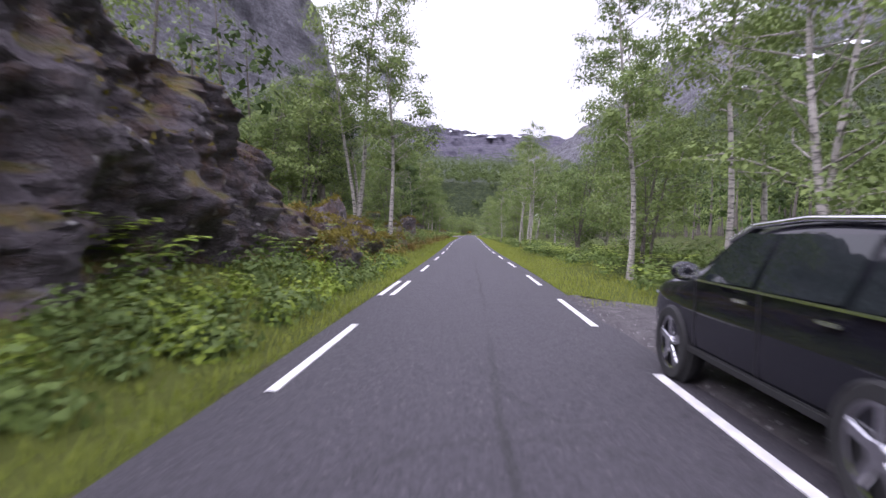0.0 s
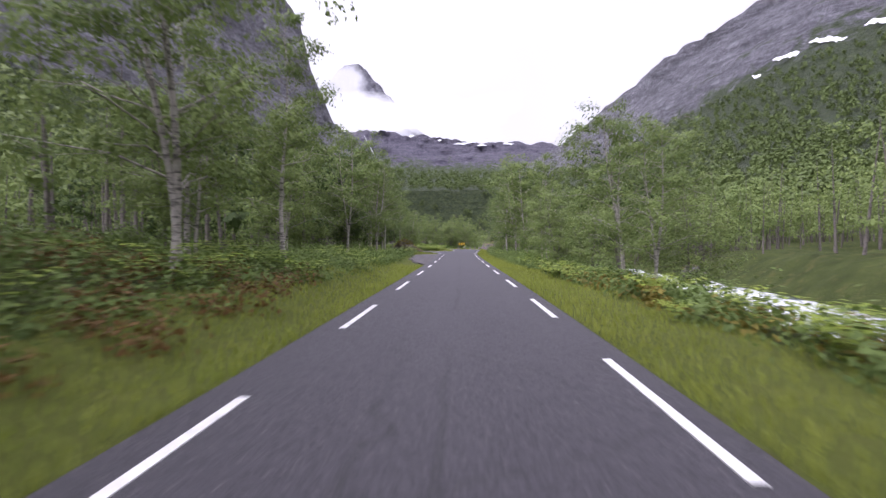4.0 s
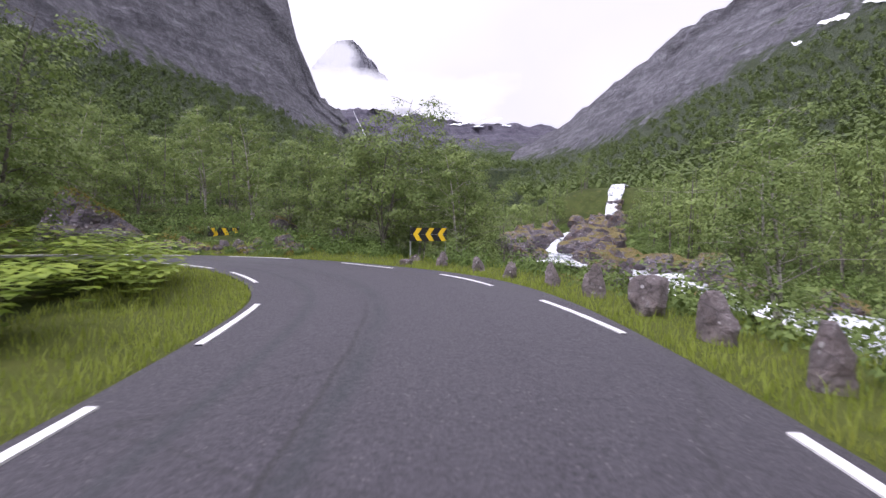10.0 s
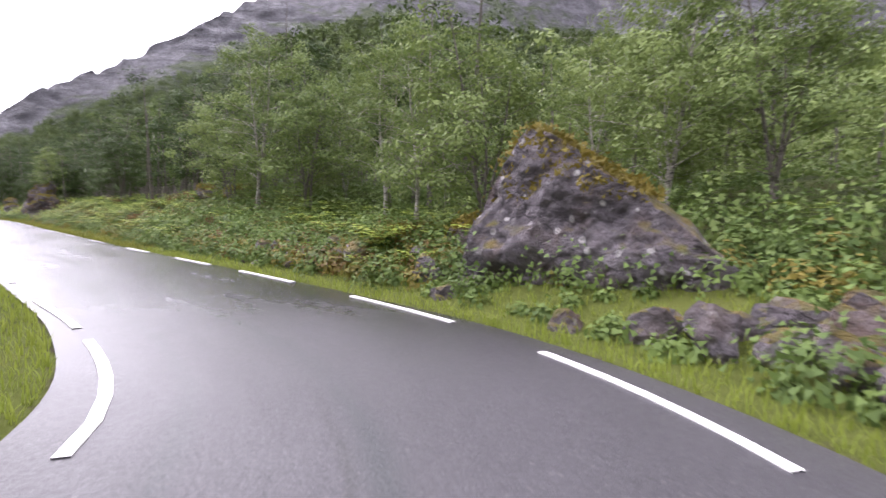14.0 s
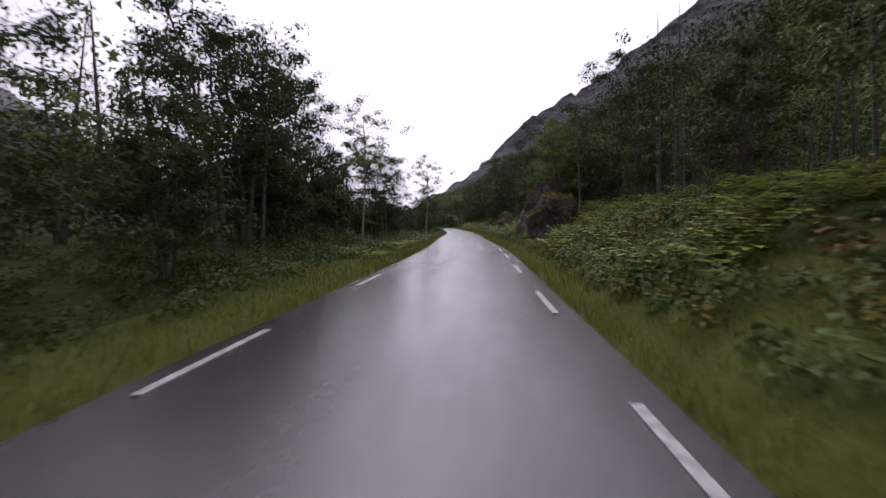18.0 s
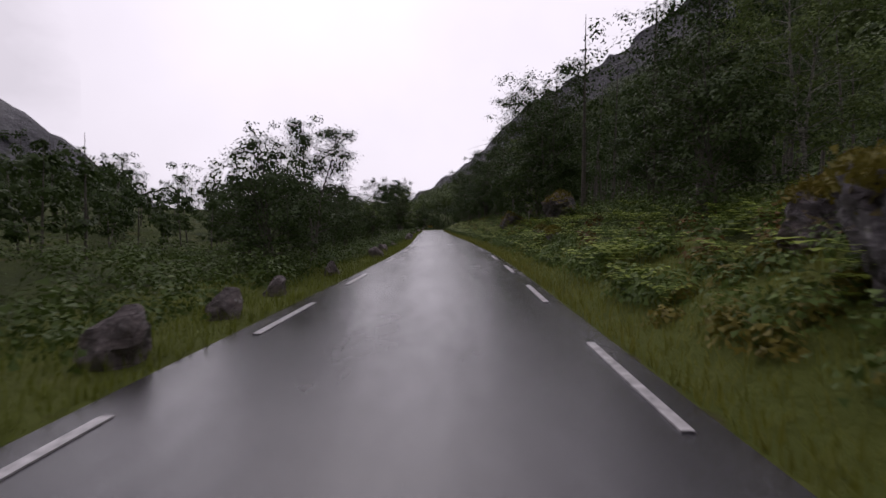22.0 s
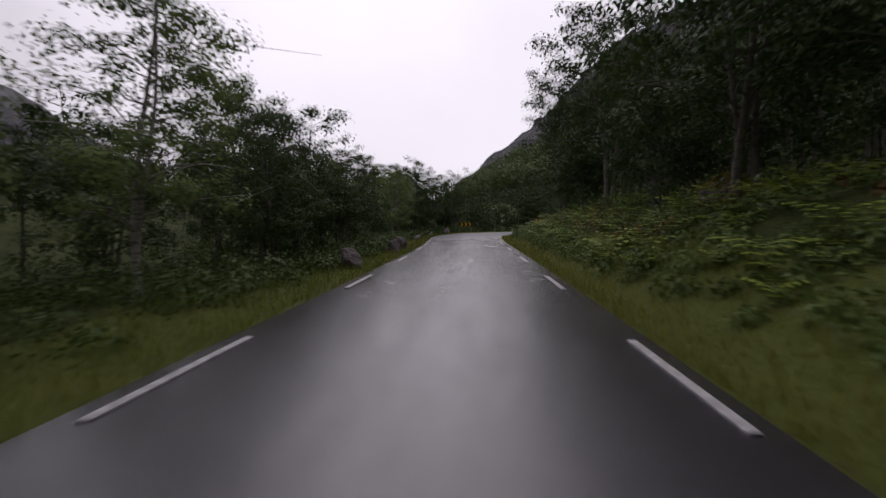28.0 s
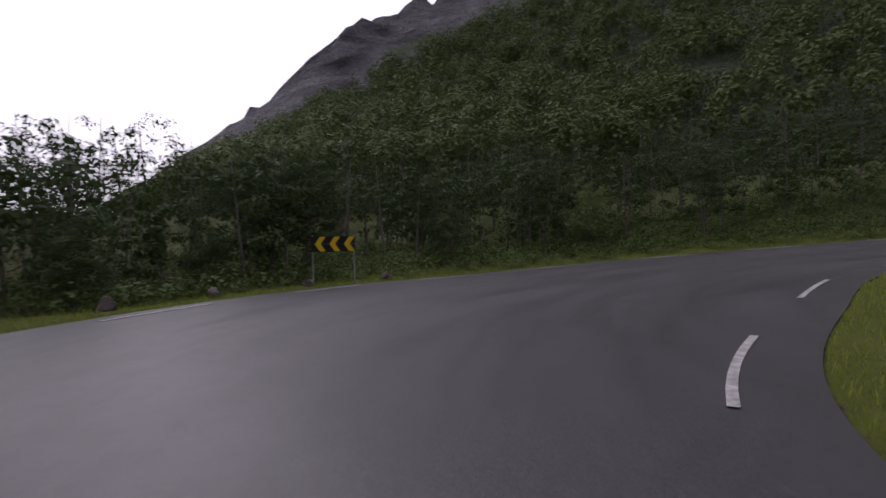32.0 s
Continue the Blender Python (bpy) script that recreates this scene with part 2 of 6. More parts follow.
    c = n.mix(n.maths("MULTIPLY", seam, 0.8), c, (0.012, 0.011, 0.012))
    wet = n.span(sep.outputs[0], 234, 248)
    soaked = n.mix(n.span(sep.outputs[0], 450, 470, 0.5, 0.3), c, (0.008, 0.0072, 0.009))
    n.base(n.mix(wet, c, soaked))
    patches = n.noise(n.coords("UV", (0.16, 0.8, 1)), 1.0, 5, 0.6, 0.35, 0.65)
    dry = n.span(fine, 0, 1, 0.85, 0.6)
    damp = n.span(n.maths("ADD", n.maths("MULTIPLY", patches, 0.7), n.maths("MULTIPLY", mid, 0.3)), 0, 1, 0.14, 0.3)
    # coarser, less polished asphalt in the second bend
    damp = n.maths("ADD", damp, n.span(sep.outputs[0], 450, 470, 0.0, 0.18))
    r = n.add("ShaderNodeMix")
    n.link(wet, r.inputs[0])
    n.link(dry, r.inputs[2])
    n.link(damp, r.inputs[3])
    n.link(r.outputs[0], n.bsdf.inputs["Roughness"])
    n.put("Specular IOR Level", n.span(wet, 0, 1, 0.6, 0.65))
    n.put("Coat Weight", n.maths("MULTIPLY", n.maths("MULTIPLY", wet, n.span(patches, 0, 1, 0.5, 0.2)), n.span(sep.outputs[0], 450, 466, 1.0, 0.3)))
    n.put("Coat Roughness", n.span(mid, 0, 1, 0.16, 0.26))
    n.put("Coat IOR", 1.33)
    rise = n.add("ShaderNodeBump", Distance=0.008)
    n.link(n.maths("ADD", n.span(wet, 0, 1, 0.5, 0.16), n.span(sep.outputs[0], 450, 470, 0.0, 0.1)), rise.inputs["Strength"])
    n.link(n.maths("ADD", fine, n.maths("MULTIPLY", line, -1.0)), rise.inputs["Height"])
    n.link(rise.outputs[0], n.bsdf.inputs["Normal"])
    return n.mat


def ground_material(name="forest_floor", verge=False):
    n = Nodes(name)
    w = n.world()
    a, b = n.noise(w, 0.5, 5), n.noise(w, 6, 6, 0.7)
    c = n.mix(a, (0.04, 0.058, 0.014), (0.085, 0.11, 0.027))
    c = n.mix(n.maths("MULTIPLY", b, 0.5), c, (0.022, 0.02, 0.012))
    c = n.mix(n.maths("MULTIPLY", n.noise(w, 1.1, 4, 0.5, 0.55, 0.75), 0.6), c, (0.13, 0.12, 0.04))
    if verge:
        sep = n.add("ShaderNodeSeparateXYZ")
        n.link(n.coords("UV"), sep.inputs[0])
        edge = n.maths("ADD", sep.outputs[1], n.maths("MULTIPLY", n.noise(w, 2.4, 5, 0.65, 0.25, 0.75), 0.45))
        grit = n.mix(n.noise(w, 30, 4, 0.7), (0.03, 0.022, 0.018), (0.11, 0.08, 0.062))
        c = n.mix(0.5, c, (0.15, 0.175, 0.03))
        c = n.mix(n.span(edge, 0.1, 0.24), grit, c)
    n.base(c)
    n.put("Roughness", 0.95)
    n.put("Specular IOR Level", 0.15)
    n.bump(b, 0.8, 0.1)
    return n.mat


def mountain_material(name, pale, dark, green_low, green_high):
    """Bedded, jointed rock: blocks of uneven tone between dark cracks and ledges, with growth on the gentler ground."""
    n = Nodes(name)
    w = n.world((0.02, 0.02, 0.02))
    warp = n.add("ShaderNodeTexNoise", Scale=0.03, Detail=6, Roughness=0.65)
    n.link(n.world(), warp.inputs["Vector"])
    shift = n.add("ShaderNodeVectorMath")
    shift.operation = "MULTIPLY_ADD"
    shift.inputs[1].default_value = (60, 60, 40)
    n.link(warp.outputs["Color"], shift.inputs[0])
    n.link(n.world(), shift.inputs[2])

    def blocks(scale):
        m = n.add("ShaderNodeMapping")
        m.inputs["Scale"].default_value, m.inputs["Rotation"].default_value = scale, (0.18, -0.12, 0.3)
        n.link(shift.outputs[0], m.inputs["Vector"])
        cell, edge = n.add("ShaderNodeTexVoronoi", Scale=1.0), n.add("ShaderNodeTexVoronoi", Scale=1.0)
        edge.feature = "DISTANCE_TO_EDGE"
        tone = n.add("ShaderNodeSeparateColor")
        for v in (cell, edge):
            n.link(m.outputs["Vector"], v.inputs["Vector"])
        n.link(cell.outputs["Color"], tone.inputs["Color"])
        return tone.outputs[0], n.span(edge.outputs["Distance"], 0.0, 0.1, 1.0, 0.0)

    big, big_crack = blocks((0.016, 0.016, 0.045))
    small, small_crack = blocks((0.06, 0.06, 0.16))
    lay = n.noise(n.world((0.012, 0.012, 0.11)), 1.0, 12, 0.72, 0.4, 0.6)
    streak = n.noise(n.world((0.06, 0.06, 0.012)), 1.0, 9, 0.7, 0.42, 0.66)
    grain = n.noise(n.world(), 0.14, 8, 0.75, 0.35, 0.65)
    tone = n.maths("ADD", n.maths("MULTIPLY", big, 0.22), n.maths("ADD", n.maths("MULTIPLY", small, 0.26), n.maths("MULTIPLY", grain, 0.55)))
    c = n.mix(tone, dark, pale)
    c = n.mix(n.maths("MULTIPLY", lay, 0.55), c, tuple(0.7 * v for v in dark))
    c = n.mix(n.maths("MULTIPLY", streak, 0.35), c, tuple(0.6 * v for v in dark))
    c = n.mix(n.maths("MULTIPLY", n.noise(w, 3, 8, 0.7, 0.54, 0.7), 0.45), c, tuple(min(0.8, 1.25 * v) for v in pale))
    c = n.mix(n.maths("MULTIPLY", big_crack, 0.25), c, tuple(0.35 * v for v in dark))
    c = n.mix(n.maths("MULTIPLY", small_crack, 0.22), c, tuple(0.45 * v for v in dark))
    g, s, t = n.add("ShaderNodeNewGeometry"), n.add("ShaderNodeSeparateXYZ"), n.add("ShaderNodeAttribute")
    t.attribute_name = "growth"
    n.link(g.outputs["Normal"], s.inputs[0])
    cover = n.maths("ADD", t.outputs["Fac"], n.maths("MULTIPLY", n.noise(w, 2.5, 7, 0.65, 0.2, 0.8), 0.6))
    cover = n.maths("ADD", cover, n.span(s.outputs[2], 0.45, 0.95, -0.25, 0.3))
    cover = n.span(cover, green_low, green_high)
    green = n.mix(n.noise(w, 9, 6), (0.035, 0.06, 0.018), (0.085, 0.12, 0.035))
    n.base(n.mix(cover, c, green))
    n.put("Roughness", 0.85)
    n.bump(n.maths("SUBTRACT", n.maths("ADD", n.maths("MULTIPLY", big, 0.8), n.maths("ADD", grain, n.maths("MULTIPLY", small, 0.4))), n.maths("ADD", lay, n.maths("MULTIPLY", small_crack, 0.3))), 1.0, 8.0)
    return n.mat


def water_material():
    n = Nodes("white_water")
    w = n.world((1, 0.45, 0.8))
    foam = n.noise(w, 0.9, 8, 0.68, 0.36, 0.6)
    n.base(n.mix(foam, (0.05, 0.075, 0.075), (0.86, 0.88, 0.9)))
    n.put("Roughness", n.span(foam, 0, 1, 0.08, 0.7))
    n.bump(n.noise(n.world(), 2.2, 6, 0.6), 0.7, 0.15)
    return n.mat


M = {
    "asphalt": asphalt_material(),
    "paint": plain("road_paint", (0.72, 0.71, 0.69), 0.45, 0, 0.2, 5),
    "worn_paint": plain("worn_road_paint", (0.4, 0.385, 0.385), 0.4, 0, 0.45, 9),
    "ground": ground_material(),
    "verge": ground_material("verge", True),
    "gravel": rock_material("gravel", (0.2, 0.18, 0.18), (0.09, 0.08, 0.085), (0.08, 0.08, 0.03), 1.4, 1.7, 4.0),
    "grass": leaf_material("grass", (0.15, 0.205, 0.028), (0.29, 0.355, 0.06), (0.32, 0.32, 0.07), 0.4),
    # olive copy of grass, with the tree-lined straight's shade painted into its colours
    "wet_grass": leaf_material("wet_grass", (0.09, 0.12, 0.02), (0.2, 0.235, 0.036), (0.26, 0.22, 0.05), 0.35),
    "moss": leaf_material("moss", (0.09, 0.085, 0.015), (0.26, 0.22, 0.04), (0.24, 0.17, 0.04), 0.2),
    "fern": leaf_material("fern", (0.13, 0.21, 0.03), (0.34, 0.42, 0.06), (0.34, 0.38, 0.06), 0.3),
    "shrub": leaf_material("shrub_leaves", (0.045, 0.083, 0.022), (0.2, 0.285, 0.07), (0.16, 0.2, 0.06), 0.25),
    # darker copy of shrub: the gloom under the trees is put into the colour
    "shade_shrub": leaf_material("shade_tinted_shrub_leaves", (0.034, 0.06, 0.015), (0.11, 0.165, 0.034), (0.12, 0.15, 0.034), 0.22),
    "birch_leaf": leaf_material("birch_leaves", (0.055, 0.098, 0.028), (0.27, 0.34, 0.105), (0.23, 0.285, 0.09), 0.24),
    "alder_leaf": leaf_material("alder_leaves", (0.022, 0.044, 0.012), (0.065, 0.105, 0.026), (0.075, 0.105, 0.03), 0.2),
    "far_leaf": leaf_material("distant_leaves", (0.04, 0.07, 0.02), (0.14, 0.19, 0.055), (0.15, 0.19, 0.06), 0.22),
    "heather": leaf_material("dry_growth", (0.06, 0.036, 0.016), (0.2, 0.11, 0.03), (0.17, 0.11, 0.03), 0.2),
    "birch": bark_material("birch_bark", (0.4, 0.37, 0.33), (0.05, 0.045, 0.04), 0.9),
    "bark": bark_material("grey_bark", (0.16, 0.14, 0.12), (0.04, 0.035, 0.03), 0.7),
    "rock": rock_material("mossy_rock", (0.33, 0.29, 0.32), (0.11, 0.095, 0.105), (0.1, 0.11, 0.02), 0.78, 1.05, 1.0, 0.25),
    "dark_rock": rock_material("dark_rock", (0.37, 0.32, 0.35), (0.07, 0.055, 0.06), (0.09, 0.1, 0.02), 0.7, 0.95, 1.0, 0.55),
    "stone": rock_material("guard_stone", (0.4, 0.34, 0.33), (0.16, 0.13, 0.13), (0.1, 0.1, 0.03), 1.15, 1.4, 2.0, 0.15),
    "cliff": mountain_material("cliff", (0.5, 0.49, 0.54), (0.13, 0.125, 0.145), 0.6, 0.8),
    "far_cliff": mountain_material("far_cliff", (0.26, 0.24, 0.31), (0.1, 0.09, 0.13), 0.8, 1.0),
    # distance haze is painted into this pale, bluish rock colour
    "haze_painted_cliff": mountain_material("haze_painted_cliff", (0.5, 0.5, 0.56), (0.36, 0.36, 0.42), 2.0, 3.0),
    "snow": plain("snow", (0.85, 0.87, 0.9), 0.6, 0, 0.05, 0.05),
    "water": water_material(),
    "sign_black": plain("sign_black", (0.012, 0.012, 0.012), 0.4),
    "sign_yellow": plain("sign_yellow", (0.75, 0.5, 0.01), 0.4, 0, 0.06),
    "zinc": plain("galvanised_steel", (0.42, 0.43, 0.44), 0.45, 0.8),
    "wood": plain("weathered_wood", (0.08, 0.07, 0.06), 0.8, 0, 0.4, 12),
    "car_paint": plain("black_car_paint", (0.01, 0.01, 0.014), 0.05, 0.0, 0.1),
    "car_glass": plain("tinted_glass", (0.012, 0.016, 0.016), 0.03, 0.0, 0.05),
    "chrome": plain("chrome", (0.7, 0.7, 0.72), 0.15, 1.0, 0.03),
    "tyre": plain("tyre_rubber", (0.018, 0.018, 0.018), 0.8),
    "plastic": plain("black_plastic", (0.02, 0.02, 0.02), 0.55),
    "lamp": plain("headlight_glass", (0.6, 0.62, 0.65), 0.08),
}


# ---- mesh helpers ----
def mesh_of(name, verts, faces, mat, smooth=False, uv=None):
    """A mesh from arrays; faces: an array of quads or triangles, or a list of mixed ones."""
    me = bpy.data.meshes.new(name)
    verts = np.asarray(verts, np.float32).reshape(-1, 3)
    if isinstance(faces, np.ndarray):
        n, k = faces.shape
        me.vertices.add(len(verts))
        me.vertices.foreach_set("co", verts.ravel())
        me.loops.add(n * k)
        me.loops.foreach_set("vertex_index", faces.astype(np.int32).ravel())
        me.polygons.add(n)
        me.polygons.foreach_set("loop_start", np.arange(0, n * k, k, dtype=np.int32))
        me.update(calc_edges=True)
    else:
        me.from_pydata(verts.tolist(), [], faces)
    if uv is not None:
        layer, index = me.uv_layers.new(name="UVMap"), np.empty(len(me.loops), np.int32)
        me.loops.foreach_get("vertex_index", index)
        layer.data.foreach_set("uv", np.asarray(uv, np.float32)[index].ravel())
    if mat:
        me.materials.append(mat)
    if smooth:
        me.polygons.foreach_set("use_smooth", np.ones(len(me.polygons), bool))
    return me


def part(name, me, mat=None, parent=None, label=""):
    """Links a mesh or bmesh as one object under a thing or a part."""
    if isinstance(me, bmesh.types.BMesh):
        bm, me = me, bpy.data.meshes.new(name)
        bm.to_mesh(me)
        bm.free()
    if mat and not me.materials:
        me.materials.append(mat)
    ob = new(name, me)
    ob.parent = parent
    return tagged(ob, label)


def thing(name, place, label, category, group="", turn=0.0, scale=1.0):
    ob = new(name)
    ob.empty_display_size = 0.2
    ob.matrix_world = pose(*place, 0, 0, turn) @ Matrix.Diagonal((scale, scale, scale, 1))
    return tagged(ob, label, category, group)


def box(bm, size, centre, bevel=0.0, turn=None):
    m = Matrix.Translation(centre) @ (turn or Matrix()) @ Matrix.Diagonal((*size, 1))
    made = bmesh.ops.create_cube(bm, size=1, matrix=m)
    if bevel:
        edges = list({e for v in made["verts"] for e in v.link_edges})
        bmesh.ops.bevel(bm, geom=edges, offset=bevel, segments=2, affect="EDGES")
    return bm


def tube(points, radii, sides=6):
    """Vertices and quads of a tapered tube along points."""
    p = np.asarray(points, float)
    d = np.gradient(p, axis=0)
    d /= np.linalg.norm(d, axis=1, keepdims=True) + 1e-9
    ref = np.where(np.abs(d[:, 2:3]) > 0.9, [[1.0, 0, 0]], [[0, 0, 1.0]])
    a = np.cross(d, ref)
    a /= np.linalg.norm(a, axis=1, keepdims=True) + 1e-9
    b = np.cross(d, a)
    ang = np.arange(sides) * 2 * np.pi / sides
    ring = a[:, None] * np.cos(ang)[None, :, None] + b[:, None] * np.sin(ang)[None, :, None]
    v = p[:, None] + ring * np.asarray(radii)[:, None, None]
    k = len(p)
    i, j = np.meshgrid(np.arange(k - 1), np.arange(sides), indexing="ij")
    q = np.stack([i * sides + j, i * sides + (j + 1) % sides, (i + 1) * sides + (j + 1) % sides, (i + 1) * sides + j], -1).reshape(-1, 4)
    return v.reshape(-1, 3), q


def joined(pieces):
    verts, faces, base = [], [], 0
    for v, f in pieces:
        verts.append(v)
        faces.append(f + base)
        base += len(v)
    return np.concatenate(verts), np.concatenate(faces)


def leaf_blades(rng, centres, size, droop=0.3, aspect=0.6, facing=None):
    """One small pointed leaf at each centre; with facing, its upper side is turned about that way."""
    n = len(centres)
    axis = rng.normal(size=(n, 3))
    axis[:, 2] -= droop
    axis /= np.linalg.norm(axis, axis=1, keepdims=True)
    side = np.cross(axis, rng.normal(size=(n, 3)) if facing is None else facing + rng.normal(0, 0.3, (n, 3)))
    if facing is not None:
        side /= np.linalg.norm(side, axis=1, keepdims=True) + 1e-9
        axis = np.cross(facing, side)
        axis /= np.linalg.norm(axis, axis=1, keepdims=True) + 1e-9
    side /= np.linalg.norm(side, axis=1, keepdims=True) + 1e-9
    s = (size * rng.uniform(0.6, 1.35, n))[:, None]
    c = np.asarray(centres)
    foot, wing = c - axis * s * 0.45, side * s * aspect * 0.5
    v = np.stack([foot + wing, foot - wing, c + axis * s * 0.55], 1)
    return v.reshape(-1, 3), np.arange(3 * n).reshape(n, 3)


def clump_shell(rng, n, inner=0.55):
    """Offsets in the outer part of a unit ball, fewer below, and the way that a leaf there faces."""
    d = rng.normal(size=(n, 3))
    d /= np.linalg.norm(d, axis=1, keepdims=True)
    d[:, 2] = np.where((d[:, 2] < -0.3) & (rng.uniform(size=n) < 0.6), -d[:, 2], d[:, 2])
    return d * rng.uniform(inner, 1.05, n)[:, None], d + [0, 0, 0.35]


def curve_through(points, steps):
    """Catmull-Rom through points."""
    p = np.asarray(points, float)
    q = np.concatenate([2 * p[:1] - p[1:2], p, 2 * p[-1:] - p[-2:-1]])
    out = []
    for i in range(1, len(q) - 2):
        t = np.linspace(0, 1, steps, endpoint=False)[:, None]
        a, b, c, d = q[i - 1], q[i], q[i + 1], q[i + 2]
        out.append(0.5 * (2 * b + (c - a) * t + (2 * a - 5 * b + 4 * c - d) * t**2 + (3 * b - a - 3 * c + d) * t**3))
    return np.concatenate([*out, p[-1:]])


def value_noise(x, y, seed=0, octaves=4, gain=0.5):
    """Smooth noise on arrays, about -1 to 1."""
    total, amp = np.zeros(np.shape(x)), 1.0
    for o in range(octaves):
        r = np.random.default_rng(seed + o).uniform(-1, 1, (64, 64))
        fx, fy = np.floor(x), np.floor(y)
        u, v = x - fx, y - fy
        u, v = u * u * (3 - 2 * u), v * v * (3 - 2 * v)
        i, j = fx.astype(int) % 64, fy.astype(int) % 64
        i1, j1 = (i + 1) % 64, (j + 1) % 64
        total = total + amp * ((r[i, j] * (1 - u) + r[i1, j] * u) * (1 - v) + (r[i, j1] * (1 - u) + r[i1, j1] * u) * v)
        x, y, amp = x * 2.03 + 7.1, y * 2.03 + 3.7, amp * gain
    return total


# ---- the road's plan ----
LEFT = [(-3.6, -40), (-2.45, -10), (-0.85, 29), (-0.1, 52), (0.5, 78), (1.4, 100), (2.3, 125), (2.8, 146), (2.4, 152), (1.3, 163.5),
        (2.3, 167.5), (4.3, 170.5), (4.9, 175), (4.6, 182), (3.7, 186), (1.45, 189.75), (-1.2, 192.0), (-4.3, 193.0), (-7.4, 192.2), (-12.6, 189.45), (-22, 184.5), (-32, 179.6), (-42, 174.5), (-62, 164.7), (-82.4, 153.7), (-102.3, 143.2), (-118.6, 133.9), (-146, 117.5), (-171.5, 102.6),
        (-184, 95), (-196.8, 86.7), (-204.3, 83), (-211.5, 80.9), (-219.5, 81.5), (-227, 85), (-233, 92), (-235.5, 103), (-234, 118), (-226, 140)]
RIGHT = [(0.3, -40), (1.45, -10), (3.05, 29), (3.6, 52), (4.55, 78), (5.5, 100), (6.2, 125), (6.95, 146), (7.5, 154), (8.2, 162),
         (8.7, 167.5), (9.3, 174), (9.85, 179.5), (9.7, 185.5), (8.4, 189.8), (5.4, 193.4), (2.8, 195.4), (-1.6, 197.3), (-5.6, 197.2), (-10.6, 195.1),
         (-20.6, 189.9), (-31, 184.7), (-43.5, 178.55), (-64.1, 168.5), (-83.4, 158.1), (-101.6, 148.7), (-120.2, 138.2), (-147.5, 122), (-173.7, 106.8),
         (-190, 97.2), (-199, 92.3), (-204.2, 90.7), (-207.5, 90.2), (-212, 91.2), (-216, 94), (-220.5, 98.5), (-223, 105.5), (-222.5, 118), (-217, 138)]
# slope of the ground beside the road, close by and farther off, station by station
LEFT_NEAR = [.4, .4, .45, .42, .4, .3, .12, .08, .06, .05, .06, .07, .08, .08, .08, .07, .06, .0, -.03, -.05, -.1, -.12, -.12, -.12, -.14, -.18, -.18, -.18, -.16, -.12, -.08, -.05, -.05, -.05, 0, .1, .2, .3, .3]
LEFT_FAR = [.4, .4, .4, .38, .35, .3, .2, .12, .1, .08, .05, .05, .04, .02, .02, .02, 0, -.05, -.1, -.12, -.15, -.2, -.25, -.25, -.3, -.3, -.3, -.3, -.25, -.22, -.2, -.15, -.12, -.1, 0, .2, .3, .4, .4]
RIGHT_NEAR = [-.06, -.06, -.06, -.06, -.07, -.08, -.12, -.14, -.16, -.16, -.14, -.12, -.12, -.1, 0, .1, .2, .3, .34, .42, .5, .52, .52, .55, .55, .55, .55, .55, .55, .52, .45, .3, .3, .3, .3, .3, .3, .3, .3]
RIGHT_FAR = [-.2, -.2, -.2, -.2, -.2, -.2, -.18, -.16, -.14, -.1, -.06, -.05, -.02, 0, .1, .16, .2, .24, .3, .34, .4, .45, .5, .5, .5, .5, .5, .5, .5, .5, .45, .4, .3, .3, .3, .3, .3, .3, .3]
STEPS = 10
edge_l, edge_r = curve_through(LEFT, STEPS), curve_through(RIGHT, STEPS)
mid_line = (edge_l + edge_r) / 2
road_s = np.concatenate([[0], np.cumsum(np.linalg.norm(np.diff(mid_line, axis=0), axis=1))])
station = np.arange(len(edge_l)) / STEPS
near_l, far_l, near_r, far_r = (np.interp(station, np.arange(len(LEFT)), v) for v in (LEFT_NEAR, LEFT_FAR, RIGHT_NEAR, RIGHT_FAR))
RIVER = np.array([(20, -60, -2.6), (18.5, 0, -2.6), (17, 40, -2.5), (16.5, 70, -2.5), (18.5, 100, -2.4), (22, 130, -2.4), (23, 160, -2.3), (20.8, 180, -2.0), (19.8, 198, -1.7), (20.6, 209, -1.55),
                  (17.6, 218, -1.35), (20.5, 230, -0.7), (26, 245, 0.2), (33.5, 262, 1.5), (41, 276, 3.2), (45.5, 285, 10.2), (50, 294, 11.2), (66, 330, 13), (88, 385, 17)], float)
river_line = curve_through(RIVER, 8)


def near_line(x, y, line):
    """Distance to a densely sampled line and the index of its nearest sample."""
    best, index = np.full(len(x), 1e9), np.zeros(len(x), int)
    for a in range(0, len(x), 4000):
        d = np.hypot(x[a:a + 4000, None] - line[None, :, 0], y[a:a + 4000, None] - line[None, :, 1])
        index[a:a + 4000] = d.argmin(1)
        best[a:a + 4000] = d.min(1)
    return best, index


def inside_road(x, y):
    ring = np.concatenate([edge_l, edge_r[::-1]])
    ax, ay = ring[:, 0], ring[:, 1]
    bx, by = np.roll(ax, -1), np.roll(ay, -1)
    odd = np.zeros(len(x), bool)
    for i in range(len(ring)):
        if ay[i] == by[i]:
            continue
        odd ^= ((ay[i] > y) != (by[i] > y)) & (x < (bx[i] - ax[i]) * (y - ay[i]) / (by[i] - ay[i]) + ax[i])
    return odd


def resampled(line, step):
    t = np.concatenate([[0], np.cumsum(np.linalg.norm(np.diff(line, axis=0), axis=1))])
    q = np.arange(0, t[-1], step)
    return np.column_stack([np.interp(q, t, line[:, 0]), np.interp(q, t, line[:, 1])])


